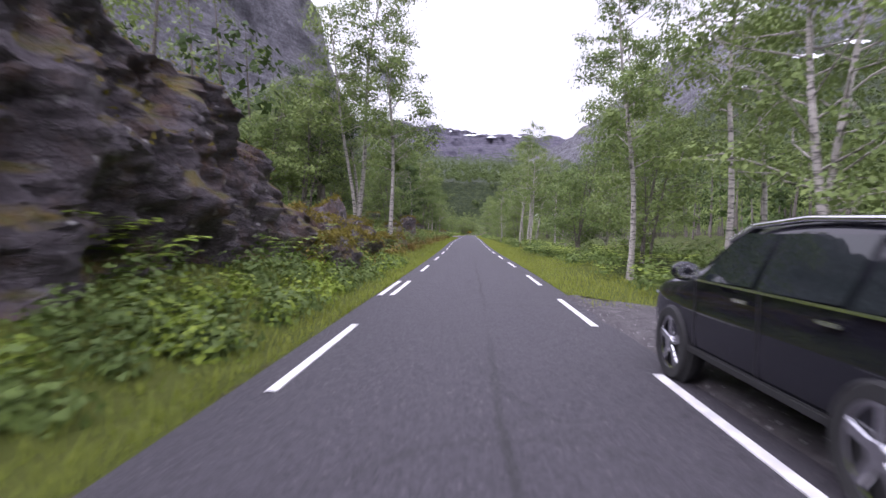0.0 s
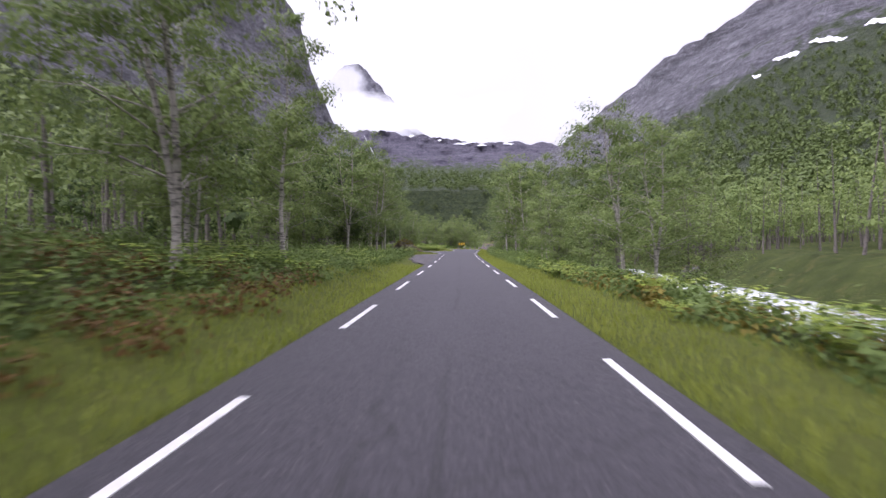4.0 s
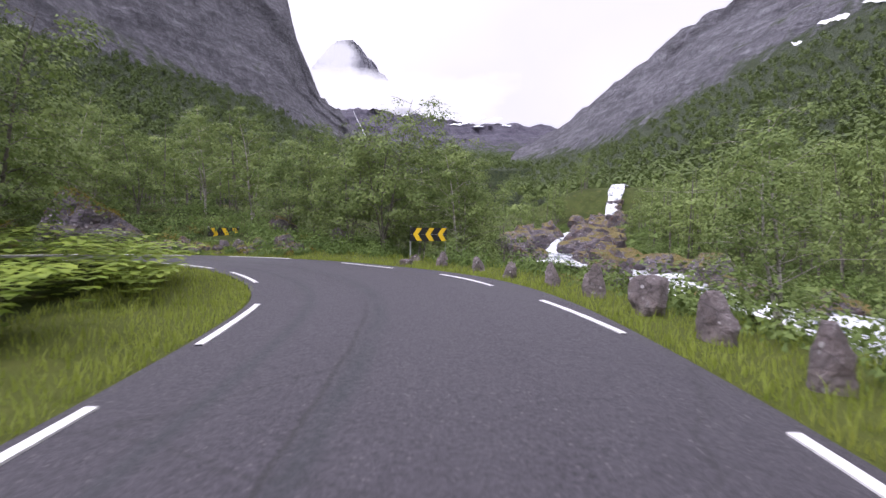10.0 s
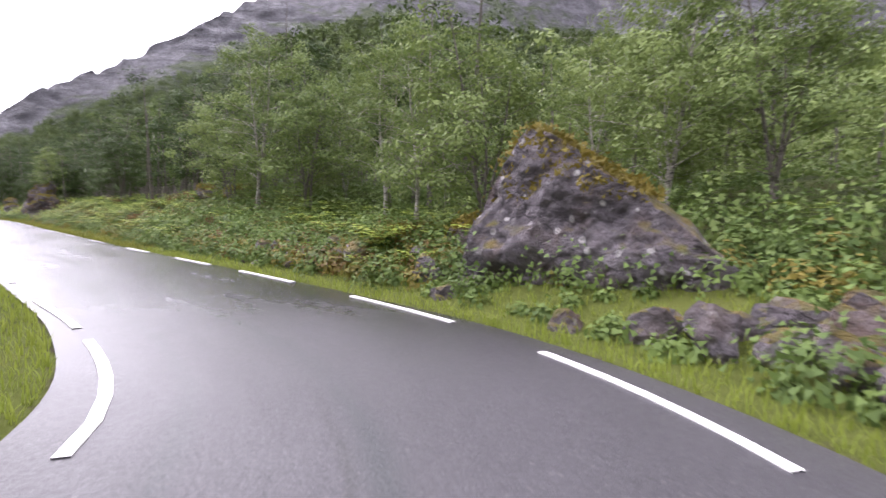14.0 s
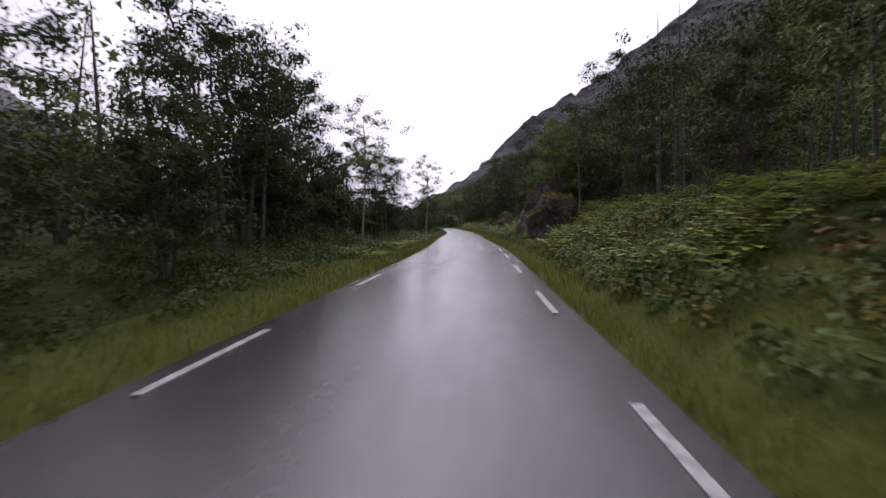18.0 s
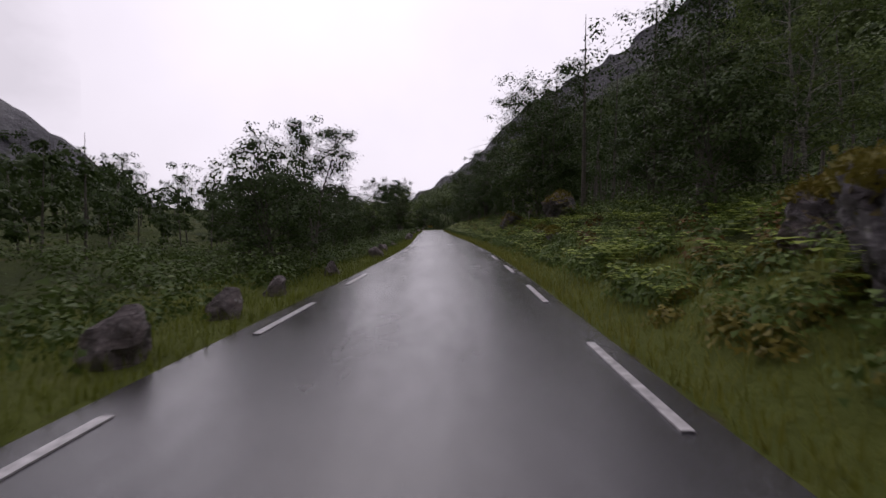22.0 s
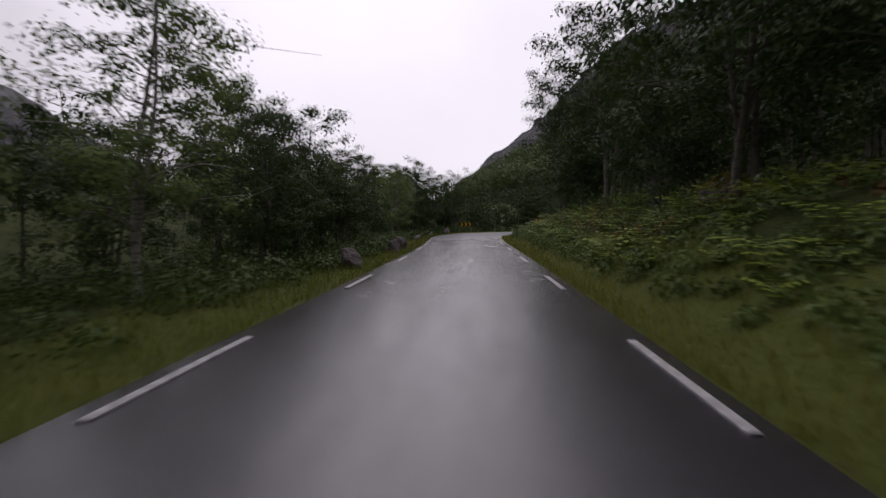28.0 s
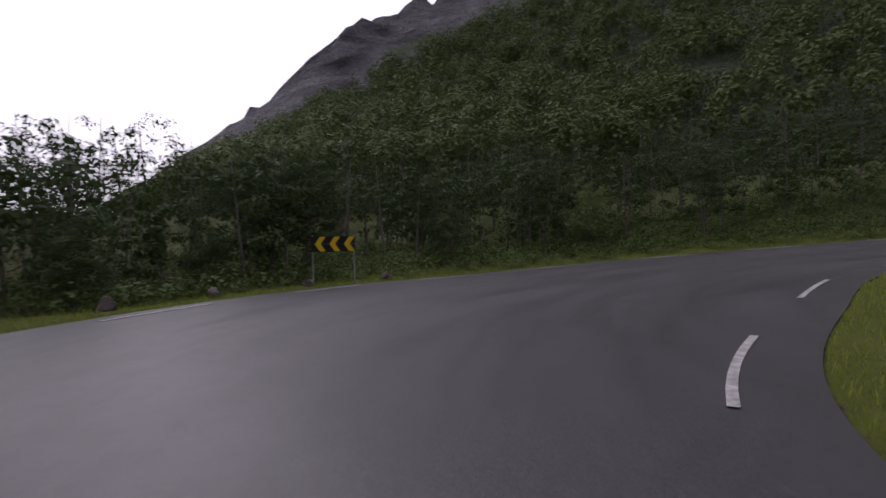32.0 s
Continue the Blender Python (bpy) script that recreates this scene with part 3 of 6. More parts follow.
fine_l, fine_r = resampled(edge_l, 0.6), resampled(edge_r, 0.6)
SUB = slice(0, None, 3)
_ends = np.concatenate([edge_l[SUB], edge_r[SUB]])
_near, _far = np.concatenate([near_l[SUB], near_r[SUB]]), np.concatenate([far_l[SUB], far_r[SUB]])


def road_gap(x, y):
    """Metres from the asphalt, nought on it."""
    return np.where(inside_road(x, y), 0, np.minimum(near_line(x, y, fine_l)[0], near_line(x, y, fine_r)[0]))


def lift(x, y):
    """The road climbs as it leaves the last bend."""
    t = np.clip((-206 - np.asarray(x, float)) / 14, 0, 1)
    up = np.clip(np.asarray(y, float) - 87, 0, 70)
    return t * t * (3 - 2 * t) * 0.062 * up * up / (up + 4)


def ground_z(x, y, off=None):
    """Height of the ground: level beside the road, banks and slopes farther off, a channel for the stream."""
    x, y = np.atleast_1d(np.asarray(x, float)), np.atleast_1d(np.asarray(y, float))
    off = road_gap(x, y) if off is None else off
    near, far = np.zeros(len(x)), np.zeros(len(x))
    for a in range(0, len(x), 4000):
        w = 1 / (np.hypot(x[a:a + 4000, None] - _ends[None, :, 0], y[a:a + 4000, None] - _ends[None, :, 1])**3 + 0.05)
        total = w.sum(1)
        near[a:a + 4000], far[a:a + 4000] = (w * _near).sum(1) / total, (w * _far).sum(1) / total
    e = np.clip(off - 0.7, 0, None)
    z = near * np.minimum(e, 6) + far * 54 * (1 - np.exp(-np.clip(e - 6, 0, None) / 54)) - 0.05
    z = z + (0.5 * value_noise(x / 9, y / 9, 3) + 0.14 * value_noise(x / 1.7, y / 1.7, 9, 2)) * np.clip((off - 0.8) / 6, 0, 1)
    d, i = near_line(x, y, river_line[:, :2])
    bed = river_line[i, 2]
    t = np.clip((d - np.interp(y, [188, 208], [3.5, 6])) / np.interp(y, [188, 208, 300], [6, 20, 20]), 0, 1)
    bank = bed - 0.5 + (z - bed + 0.5) * t * t * (3 - 2 * t)
    return np.where(off > 2.5, bank, z) + lift(x, y)


# ---- ground, road ----
def spread(lo, hi, step, far, growth=1.35):
    mid = np.arange(lo, hi + step, step)
    out, d = [], step
    x = 0.0
    while x < far:
        d *= growth
        x += d
        out.append(x)
    out = np.array(out)
    return np.concatenate([lo - out[::-1], mid, mid[-1] + out])


gx, gy = spread(-262, 58, 1.0, 4200), spread(-45, 296, 1.0, 4200)
grid_x, grid_y = np.meshgrid(gx, gy, indexing="ij")
gap = road_gap(grid_x.ravel(), grid_y.ravel())
grid_z = ground_z(grid_x.ravel(), grid_y.ravel(), gap) - 0.22 * np.clip((2.4 - gap) / 0.8, 0, 1)
i, j = np.meshgrid(np.arange(len(gx) - 1), np.arange(len(gy) - 1), indexing="ij")
k = len(gy)
quads = np.stack([i * k + j, (i + 1) * k + j, (i + 1) * k + j + 1, i * k + j + 1], -1).reshape(-1, 4)
ground = part("ground", mesh_of("ground", np.column_stack([grid_x.ravel(), grid_y.ravel(), grid_z]), quads, M["ground"], True))
tagged(ground, "mossy green forest floor with grass and soil", "ground", kind="structure")

# the strips of verge that join the asphalt to the ground
OFFS = np.array([-0.12, 0.03, 0.2, 0.45, 0.8, 1.3, 1.9, 2.6, 3.3])
for line, sign in ((fine_l, 1), (fine_r, -1)):
    d = np.gradient(line, axis=0)
    d /= np.linalg.norm(d, axis=1, keepdims=True)
    out = np.column_stack([-d[:, 1], d[:, 0]]) * sign
    v = line[:, None] + out[:, None] * OFFS[None, :, None]
    x, y = v[..., 0].ravel(), v[..., 1].ravel()
    real = road_gap(x, y)
    z = np.where(real > 0, ground_z(x, y, real) + 0.03, lift(x, y) - 0.06) + 0.02 * value_noise(x / 0.7, y / 0.7, 6, 3) * np.clip(real * 3, 0, 1)
    lay_by = (x < 3.6) & (((y > 116) & (y < 152)) | ((y > 155) & (y < 170)))
    z = np.where((np.broadcast_to(OFFS, v.shape[:2]).ravel() > 3) & ~lay_by, z - 0.4, z)
    c = len(OFFS)
    i, j = np.meshgrid(np.arange(len(line) - 1), np.arange(c - 1), indexing="ij")
    q = np.stack([i * c + j, (i + 1) * c + j, (i + 1) * c + j + 1, i * c + j + 1], -1).reshape(-1, 4)
    u = np.stack([np.broadcast_to(np.arange(len(line))[:, None] * 0.6, v.shape[:2]), np.broadcast_to(OFFS, v.shape[:2])], -1).reshape(-1, 2)
    tagged(part("verge", mesh_of("verge", np.column_stack([x, y, z]), q if sign < 0 else q[:, ::-1], M["verge"], True, u)), "grassy road verge with a gritty dark edge", "verge", kind="structure")

ACROSS = 10
lanes = np.linspace(0, 1, ACROSS + 1)
rv = (edge_l[:, None] * (1 - lanes)[None, :, None] + edge_r[:, None] * lanes[None, :, None])
wide = np.linalg.norm(edge_r - edge_l, axis=1)
crown = 0.03 * (1 - (2 * lanes - 1) ** 2)
top = np.concatenate([rv, np.broadcast_to(crown[None, :, None], (*rv.shape[:2], 1))], 2)
skirt_l, skirt_r = top[:, :1].copy(), top[:, -1:].copy()
skirt_l[:, :, 2] = skirt_r[:, :, 2] = -0.15
top = np.concatenate([skirt_l, top[:, :1], top, top[:, -1:], skirt_r], 1)
top[:, :, 2] += lift(top[:, :, 0], top[:, :, 1])
n_across = top.shape[1]
# the skirts have corners of their own, so that the edge stays crisp
i, j = np.meshgrid(np.arange(len(top) - 1), [q for q in range(n_across - 1) if q not in (1, n_across - 3)], indexing="ij")
rq = np.stack([i * n_across + j, i * n_across + j + 1, (i + 1) * n_across + j + 1, (i + 1) * n_across + j], -1).reshape(-1, 4)
ruv = np.stack([np.broadcast_to(road_s[:, None], top.shape[:2]), np.concatenate([[0, 0], lanes, [1, 1]])[None, :] * wide[:, None]], -1).reshape(-1, 2)
road = part("road", mesh_of("road", top.reshape(-1, 3), rq, M["asphalt"], True, ruv))
tagged(road, "narrow damp grey asphalt road with worn white edge dashes", "road", kind="structure")


def along(edge, insets):
    """A line inside a road edge, and its length from the start. insets: length along the road, metres from the edge."""
    s = np.concatenate([[0], np.cumsum(np.linalg.norm(np.diff(edge, axis=0), axis=1))])
    inset = np.interp(s, *zip(*insets))[:, None]
    line = edge + (mid_line - edge) / (np.linalg.norm(mid_line - edge, axis=1, keepdims=True)) * inset
    return line, np.concatenate([[0], np.cumsum(np.linalg.norm(np.diff(line, axis=0), axis=1))])


def dashes(edge, insets, anchors, width=0.092, period=6.1):
    """Painted dashes: some begin at the anchors, the others lie evenly between them."""
    line, s = along(edge, insets)
    starts = []
    for a, b in zip(anchors, anchors[1:]):
        n = max(1, round((b - a) / period))
        starts += [a + (b - a) * k / n for k in range(n)]
    for a in starts:
        length = 2.45 if 240 < a < 455 else 2.9
        q = np.linspace(a, a + length, 7)
        p = np.column_stack([np.interp(q, s, line[:, 0]), np.interp(q, s, line[:, 1])])
        d = np.gradient(p, axis=0)
        d /= np.linalg.norm(d, axis=1, keepdims=True)
        side = np.column_stack([-d[:, 1], d[:, 0]]) * width / 2
        z = 0.021 + lift(p[:, 0], p[:, 1])[:, None]
        v = np.concatenate([np.column_stack([p + side, z]), np.column_stack([p - side, z]), np.column_stack([p + side, z - 0.02]), np.column_stack([p - side, z - 0.02])])
        f = [[r + 7, r + 8, r + 1, r] for r in range(6)] + [[r, r + 1, r + 15, r + 14] for r in range(6)] + [[r + 8, r + 7, r + 21, r + 22] for r in range(6)]
        part("edge_dash", mesh_of("edge_dash", v, f, M["paint" if a < 262 else "worn_paint"]), parent=road)


LEFT_INSET = [(0, .25), (170, .45), (192, .6), (205, .3), (224, .17), (234, .35), (239, .5), (244, .22), (248, .24), (256, .22), (275, .28), (350, .35), (455, .2), (472, .65)]
RIGHT_INSET = [(0, .3), (218, .3), (222, .2), (228, .8), (236, .6), (239, .14), (244, .5), (250, .3), (254, .15), (260, .13), (300, .35), (425, .2), (470, .5), (480, .7)]
dashes(edge_l, LEFT_INSET, [0.3, 67.1, 73.1, 92.2, 98.0, 112.7, 120.2, 177.2, 183.4, 191.2, 212.8, 222.4, 228.6, 233.0, 238.7, 242.3, 247.2, 252.4, 273.4, 280.9, 294.9, 300.0, 309.8, 318.2, 327.3, 337.4, 344.0, 351.4, 363.4, 418.0, 438.3, 453.7, 460.6, 469.3, 540])
dashes(edge_l, [(0, 0.1)], [67.0, 69.5])
dashes(edge_r, RIGHT_INSET, [2.6, 58.9, 64.2, 69.6, 76.0, 93.2, 99.2, 114.4, 122.2, 176.2, 182.0, 189.3, 195.3, 200.4, 206.0, 211.0, 216.5, 222.5, 227.7, 233.0, 238.9, 243.8, 247.8, 252.3, 256.5, 261.5, 305.0, 310.1, 327.0, 337.6, 354.0, 361.0, 372.5, 379.4, 426.2, 446.1, 460.6, 467.6, 474.1, 480.4, 525])


# ---- mountains ----
def mountain(name, centre, table, label, mat, rough=1.0, seed=1, rows=44, columns=150, back=0.5):
    """A mountainside round a centre. table: azimuth, foot distance, crest distance, elevations of foot, tree line and crest."""
    t = np.array(sorted(table), float)
    az = np.linspace(t[0, 0], t[-1, 0], columns)
    foot, crest, e0, e1, e2 = (np.interp(az, t[:, 0], t[:, c])[:, None] for c in range(1, 6))
    v = np.linspace(0, 1.25, rows)[None, :]
    d = foot + (crest - foot) * np.where(v < 0.6, v / 0.6 * 0.72, 0.72 + (v - 0.6) / 0.4 * 0.28)
    el = np.where(v < 0.6, e0 + (e1 - e0) * (v / 0.6), e1 + (e2 - e1) * np.clip((v - 0.6) / 0.4, 0, 1) ** 0.85)
    z = EYE + d * np.tan(np.radians(el))
    z = np.where(v < 0.02, -30.0, z)
    over = np.clip(v - 1.0, 0, None)
    z = z - over * crest * back
    a = np.radians(az)[:, None]
    x, y = centre[0] - np.sin(a) * d, centre[1] + np.cos(a) * d
    big = value_noise(x / 90, z / 45 + y / 130, seed, 5, 0.55) * (0.2 + np.clip((v - 0.5) * 2, 0, 1)) * rough
    fine = value_noise(x / 17 + y / 29, z / 13, seed + 9, 4, 0.6) * np.clip((v - 0.45) * 3, 0, 1) * rough
    push = crest * (0.02 * big + 0.006 * fine)
    x, y = x + np.sin(a) * push, y - np.cos(a) * push
    z = z + crest * np.where(v > 0.95, 0.006, 0.002) * value_noise(az[:, None] / 1.1, v * 5, seed + 4, 5, 0.6) * rough
    i, j = np.meshgrid(np.arange(columns - 1), np.arange(rows - 1), indexing="ij")
    q = np.stack([i * rows + j, i * rows + j + 1, (i + 1) * rows + j + 1, (i + 1) * rows + j], -1).reshape(-1, 4)
    me = mesh_of(name, np.column_stack([x.ravel(), y.ravel(), z.ravel()]), q, mat)
    layer = me.attributes.new("growth", "FLOAT", "POINT")
    layer.data.foreach_set("value", np.broadcast_to(np.clip(1.45 - v / 0.62, 0, 1), x.shape).astype(np.float32).ravel())
    ob = tagged(part(name, me), label, "mountain", kind="structure")
    return x, y, z


HAIRPIN = (-10, 195)
north_west = mountain("mountain_cliff", HAIRPIN, [
    (132, 900, 2000, 0.3, 0.8, 1.2), (123, 420, 900, 0.5, 1.2, 1.8), (120.5, 330, 480, 1.0, 2.4, 3.2), (118, 292, 380, 1.2, 3.0, 4.6), (112, 275, 390, 1.6, 6.4, 9.6), (106.5, 265, 410, 2, 9.6, 12.8), (99, 228, 430, 2.5, 13.6, 17.5),
    (91, 170, 490, 3, 17.2, 21.8), (80, 115, 560, 3, 20.5, 26), (60, 130, 700, 3, 19, 30), (40, 160, 900, 3, 16.5, 31), (28, 200, 1100, 3.5, 15, 30), (19, 240, 1300, 4, 13, 28), (16, 260, 1350, 4, 12, 24),
    (14.5, 280, 1400, 4, 11, 18), (12.5, 300, 1450, 4, 10, 14), (9, 330, 1600, 4, 8.5, 11), (6, 350, 1600, 4, 7, 8)],
    "grey rock mountainside with birch forest on its lower slopes", M["cliff"], 1.0, 3, 60, 300)
north_east = mountain("mountain_slope", (7, 185), [
    (-8, 300, 1500, 3.5, 6.5, 8), (-13, 260, 1300, 3, 7.5, 10.8), (-16, 220, 1200, 3, 8, 13.1), (-20, 180, 1100, 3, 9.5, 16.2), (-26, 145, 1000, 3, 12.5, 19.6), (-30, 128, 950, 3, 14.5, 21.2), (-40, 100, 900, 3, 18, 26),
    (-70, 90, 850, 3, 20, 30), (-100, 90, 850, 3, 20, 28), (-135, 120, 900, 3, 17, 22)],
    "grey rocky mountain slope with forest and snow patches", M["cliff"], 0.8, 21, 50, 200)
headwall = mountain("mountain_headwall", (5, 150), [
    (14, 900, 2300, 6, 8.6, 12.5), (8, 900, 2300, 6, 8.5, 12.6), (4, 900, 2300, 6, 8.3, 12.2), (0, 900, 2300, 6, 8.1, 11.8), (-6, 900, 2300, 6, 8, 11.3), (-13, 900, 2300, 6, 8, 11),
    (-18, 900, 2300, 6, 8, 11)], "dark valley headwall of layered rock under old snow", M["far_cliff"], 0.6, 41, 44, 150)
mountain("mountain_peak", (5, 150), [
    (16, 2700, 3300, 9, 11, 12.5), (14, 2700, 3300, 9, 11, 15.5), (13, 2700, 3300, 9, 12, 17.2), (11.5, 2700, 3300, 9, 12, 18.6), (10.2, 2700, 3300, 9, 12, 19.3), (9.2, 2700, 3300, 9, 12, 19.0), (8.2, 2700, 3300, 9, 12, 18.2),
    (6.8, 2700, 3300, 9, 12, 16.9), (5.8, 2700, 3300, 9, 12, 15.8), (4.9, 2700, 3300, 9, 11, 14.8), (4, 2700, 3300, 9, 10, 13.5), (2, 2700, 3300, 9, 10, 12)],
    "grey mountain peak, painted pale for haze, rising out of low cloud", M["haze_painted_cliff"], 0.4, 61, 36, 120)
valley_side = mountain("mountain_valley_side", (-80, 156), [
    (146, 500, 900, 0, 0.5, 1), (149, 500, 900, 0, 1.2, 2.5), (155, 480, 900, 0, 3, 7.5), (162, 450, 900, 0, 5, 12), (175, 420, 900, 0, 7, 16), (195, 420, 900, 0, 8, 18),
    (220, 500, 1000, 0, 6, 15), (245, 700, 1400, 0, 4, 9)], "far side of the valley, bare grey rock above forest", M["cliff"], 1.0, 81, 40, 120)


def snow_patch(mount, view, az, el, wide, tall, seed, label):
    """A ragged sheet of old snow lying on a mountain, where that azimuth and elevation meet it."""
    x, y, z = mount
    dx, dy = x - view[0], y - view[1]
    far = np.hypot(dx, dy)
    miss = (np.degrees(np.arctan2(-dx, dy)) - az) ** 2 + (np.degrees(np.arctan2(z - EYE, far)) - el) ** 2
    d = far.ravel()[miss.argmin()] * 0.985
    rng = np.random.default_rng(seed)
    n = 15
    t = np.linspace(-1, 1, n)
    half = np.clip(1 - np.abs(t) ** 2.2, 0.03, 1) * rng.uniform(0.45, 1.2, n)
    mid = 0.5 * np.cumsum(rng.normal(0, 0.35, n)) + rng.uniform(-0.4, 0.4) * t
    v = []
    for k in (1, -1):
        a, e = np.radians(az - wide / 2 * t), np.radians(el + tall * (mid + k * 0.5 * half))
        back = d * (1.0 + 0.004 * k)
        v.append(np.column_stack([view[0] - np.sin(a) * back, view[1] + np.cos(a) * back, EYE + back * np.tan(e)]))
    q = np.array([(r, r + 1, n + r + 1, n + r) for r in range(n - 1)])
    tagged(part("snow_patch", mesh_of("snow_patch", np.concatenate(v), q, M["snow"], True)), label, "snow", "snow patches", "structure")


VIEW = (5, 150)
for k, (az, el, wide, tall) in enumerate(((-1.2, 12.0, 3.4, 0.28), (-3.6, 11.7, 3.2, 0.34), (-5.8, 11.4, 2.4, 0.26), (-2.4, 11.2, 2.6, 0.16), (1.6, 11.5, 0.9, 0.2), (3.6, 11.9, 0.7, 0.2), (-4.4, 10.9, 1.2, 0.12), (-7.4, 11.1, 1.2, 0.14), (0.4, 11.4, 0.5, 0.15))):
    snow_patch(headwall, VIEW, az, el, wide, tall, 400 + k, "white patch of old snow on a dark mountain ledge")
for k, (az, el, wide, tall) in enumerate(((-36.5, 17.6, 3.0, 0.45), (-34.0, 16.6, 1.6, 0.4), (-39.5, 18.4, 3.0, 0.5), (-43.5, 19.0, 2.6, 0.5), (-31.5, 21.0, 0.7, 0.5))):
    snow_patch(north_east, VIEW, az, el, wide, tall, 430 + k, "white patch of old snow above the tree line")


def cloud_bank(az_a, az_b, el_a, el_b, distance, seed, thick):
    """A drifting sheet of low cloud, ragged at its edges; it glows by itself instead of being lit."""
    n = Nodes("low_cloud")
    uv, w = n.coords("UV"), n.world((0.004, 0.004, 0.008))
    sep = n.add("ShaderNodeSeparateXYZ")
    n.link(uv, sep.inputs[0])
    edge = n.maths("MULTIPLY", n.span(n.maths("ABSOLUTE", n.maths("SUBTRACT", sep.outputs[1], 0.5)), 0.5, 0.12), n.span(n.maths("ABSOLUTE", n.maths("SUBTRACT", sep.outputs[0], 0.5)), 0.5, 0.3))
    wisp = n.noise(w, 1.0, 7, 0.6, 0.3, 0.62)
    cover = n.span(n.maths("ADD", n.maths("MULTIPLY", edge, 1.3), n.maths("SUBTRACT", n.maths("MULTIPLY", wisp, 0.8), 0.45)), 0.1, 0.9, 0.0, thick)
    e, tr, m = n.add("ShaderNodeEmission", Strength=1.45), n.add("ShaderNodeBsdfTransparent"), n.add("ShaderNodeMixShader")
    e.inputs["Color"].default_value = (0.97, 0.97, 1.0, 1)
    n.link(cover, m.inputs[0])
    n.link(tr.outputs[0], m.inputs[1])
    n.link(e.outputs[0], m.inputs[2])
    n.link(m.outputs[0], n.out.inputs["Surface"])
    c, r = 30, 8
    az, el = np.meshgrid(np.radians(np.linspace(az_a, az_b, c)), np.radians(np.linspace(el_a, el_b, r)), indexing="ij")
    v = np.column_stack([(5 - np.sin(az) * distance).ravel(), (150 + np.cos(az) * distance).ravel(), (EYE + distance * np.tan(el)).ravel()])
    i, j = np.meshgrid(np.arange(c - 1), np.arange(r - 1), indexing="ij")
    q = np.stack([i * r + j, i * r + j + 1, (i + 1) * r + j + 1, (i + 1) * r + j], -1).reshape(-1, 4)
    u = np.stack(np.meshgrid(np.linspace(0, 1, c), np.linspace(0, 1, r), indexing="ij"), -1).reshape(-1, 2)
    ob = part("cloud", mesh_of("cloud", v, q, n.mat, True, u))
    ob.visible_shadow = False
    tagged(ob, "low white cloud drifting over the valley head", "cloud", kind="structure")


cloud_bank(17, -9, 11.4, 16.6, 2550, 5, 1.0)
cloud_bank(17, 8.5, 12.5, 20.5, 2620, 8, 0.8)
cloud_bank(185, 148, 6, 22, 800, 11, 0.25)

# ---- stream and waterfall ----
rl, half = river_line, (1 + 0.3 * value_noise(river_line[:, 1] / 4, river_line[:, 0] / 9, 31, 3)) * np.interp(river_line[:, 1], [-60, 150, 190, 210, 217, 226, 246, 256, 270, 290, 385], [4.2, 3.8, 2.4, 2.0, 3.0, 3.6, 3.2, 1.8, 1.5, 1.3, 2.0])
d = np.gradient(rl[:, :2], axis=0)
d /= np.linalg.norm(d, axis=1, keepdims=True)
side = side_of_stream = np.column_stack([-d[:, 1], d[:, 0]])
span = np.linspace(-1, 1, 9)
rx = rl[:, None, 0] + side[:, None, 0] * span[None] * half[:, None]
ry = rl[:, None, 1] + side[:, None, 1] * span[None] * half[:, None]
rz = rl[:, None, 2] + 0.1 + 0.24 * value_noise(rx / 1.6, ry / 1.6, 12, 4)
i, j = np.meshgrid(np.arange(len(rl) - 1), np.arange(8), indexing="ij")
q = np.stack([i * 9 + j, i * 9 + j + 1, (i + 1) * 9 + j + 1, (i + 1) * 9 + j], -1).reshape(-1, 4)
tagged(part("stream", mesh_of("stream", np.column_stack([rx.ravel(), ry.ravel(), rz.ravel()]), q, M["water"], True)),
       "foaming white mountain stream rushing over rocks", "stream", kind="structure")
fall_az, fall_el = np.radians(np.interp(np.linspace(0, 1, 14), [0, 0.3, 1], [9.1, 8.7, 7.7])), np.radians(np.linspace(12.1, 9.5, 14))
fall_w = np.interp(np.linspace(0, 1, 14), [0, 1], [0.8, 1.9])
v = [(5 - np.sin(a) * 1500 + k * w, 145 + np.cos(a) * 1500, EYE + 1500 * np.tan(e)) for a, e, w in zip(fall_az, fall_el, fall_w) for k in (-1, 0, 1)]
q = np.array([(3 * r + c, 3 * r + c + 1, 3 * r + c + 4, 3 * r + c + 3) for r in range(13) for c in range(2)])
tagged(part("waterfall", mesh_of("waterfall", v, q, M["snow"], True)), "thin white waterfall dropping down the headwall", "waterfall", kind="structure")


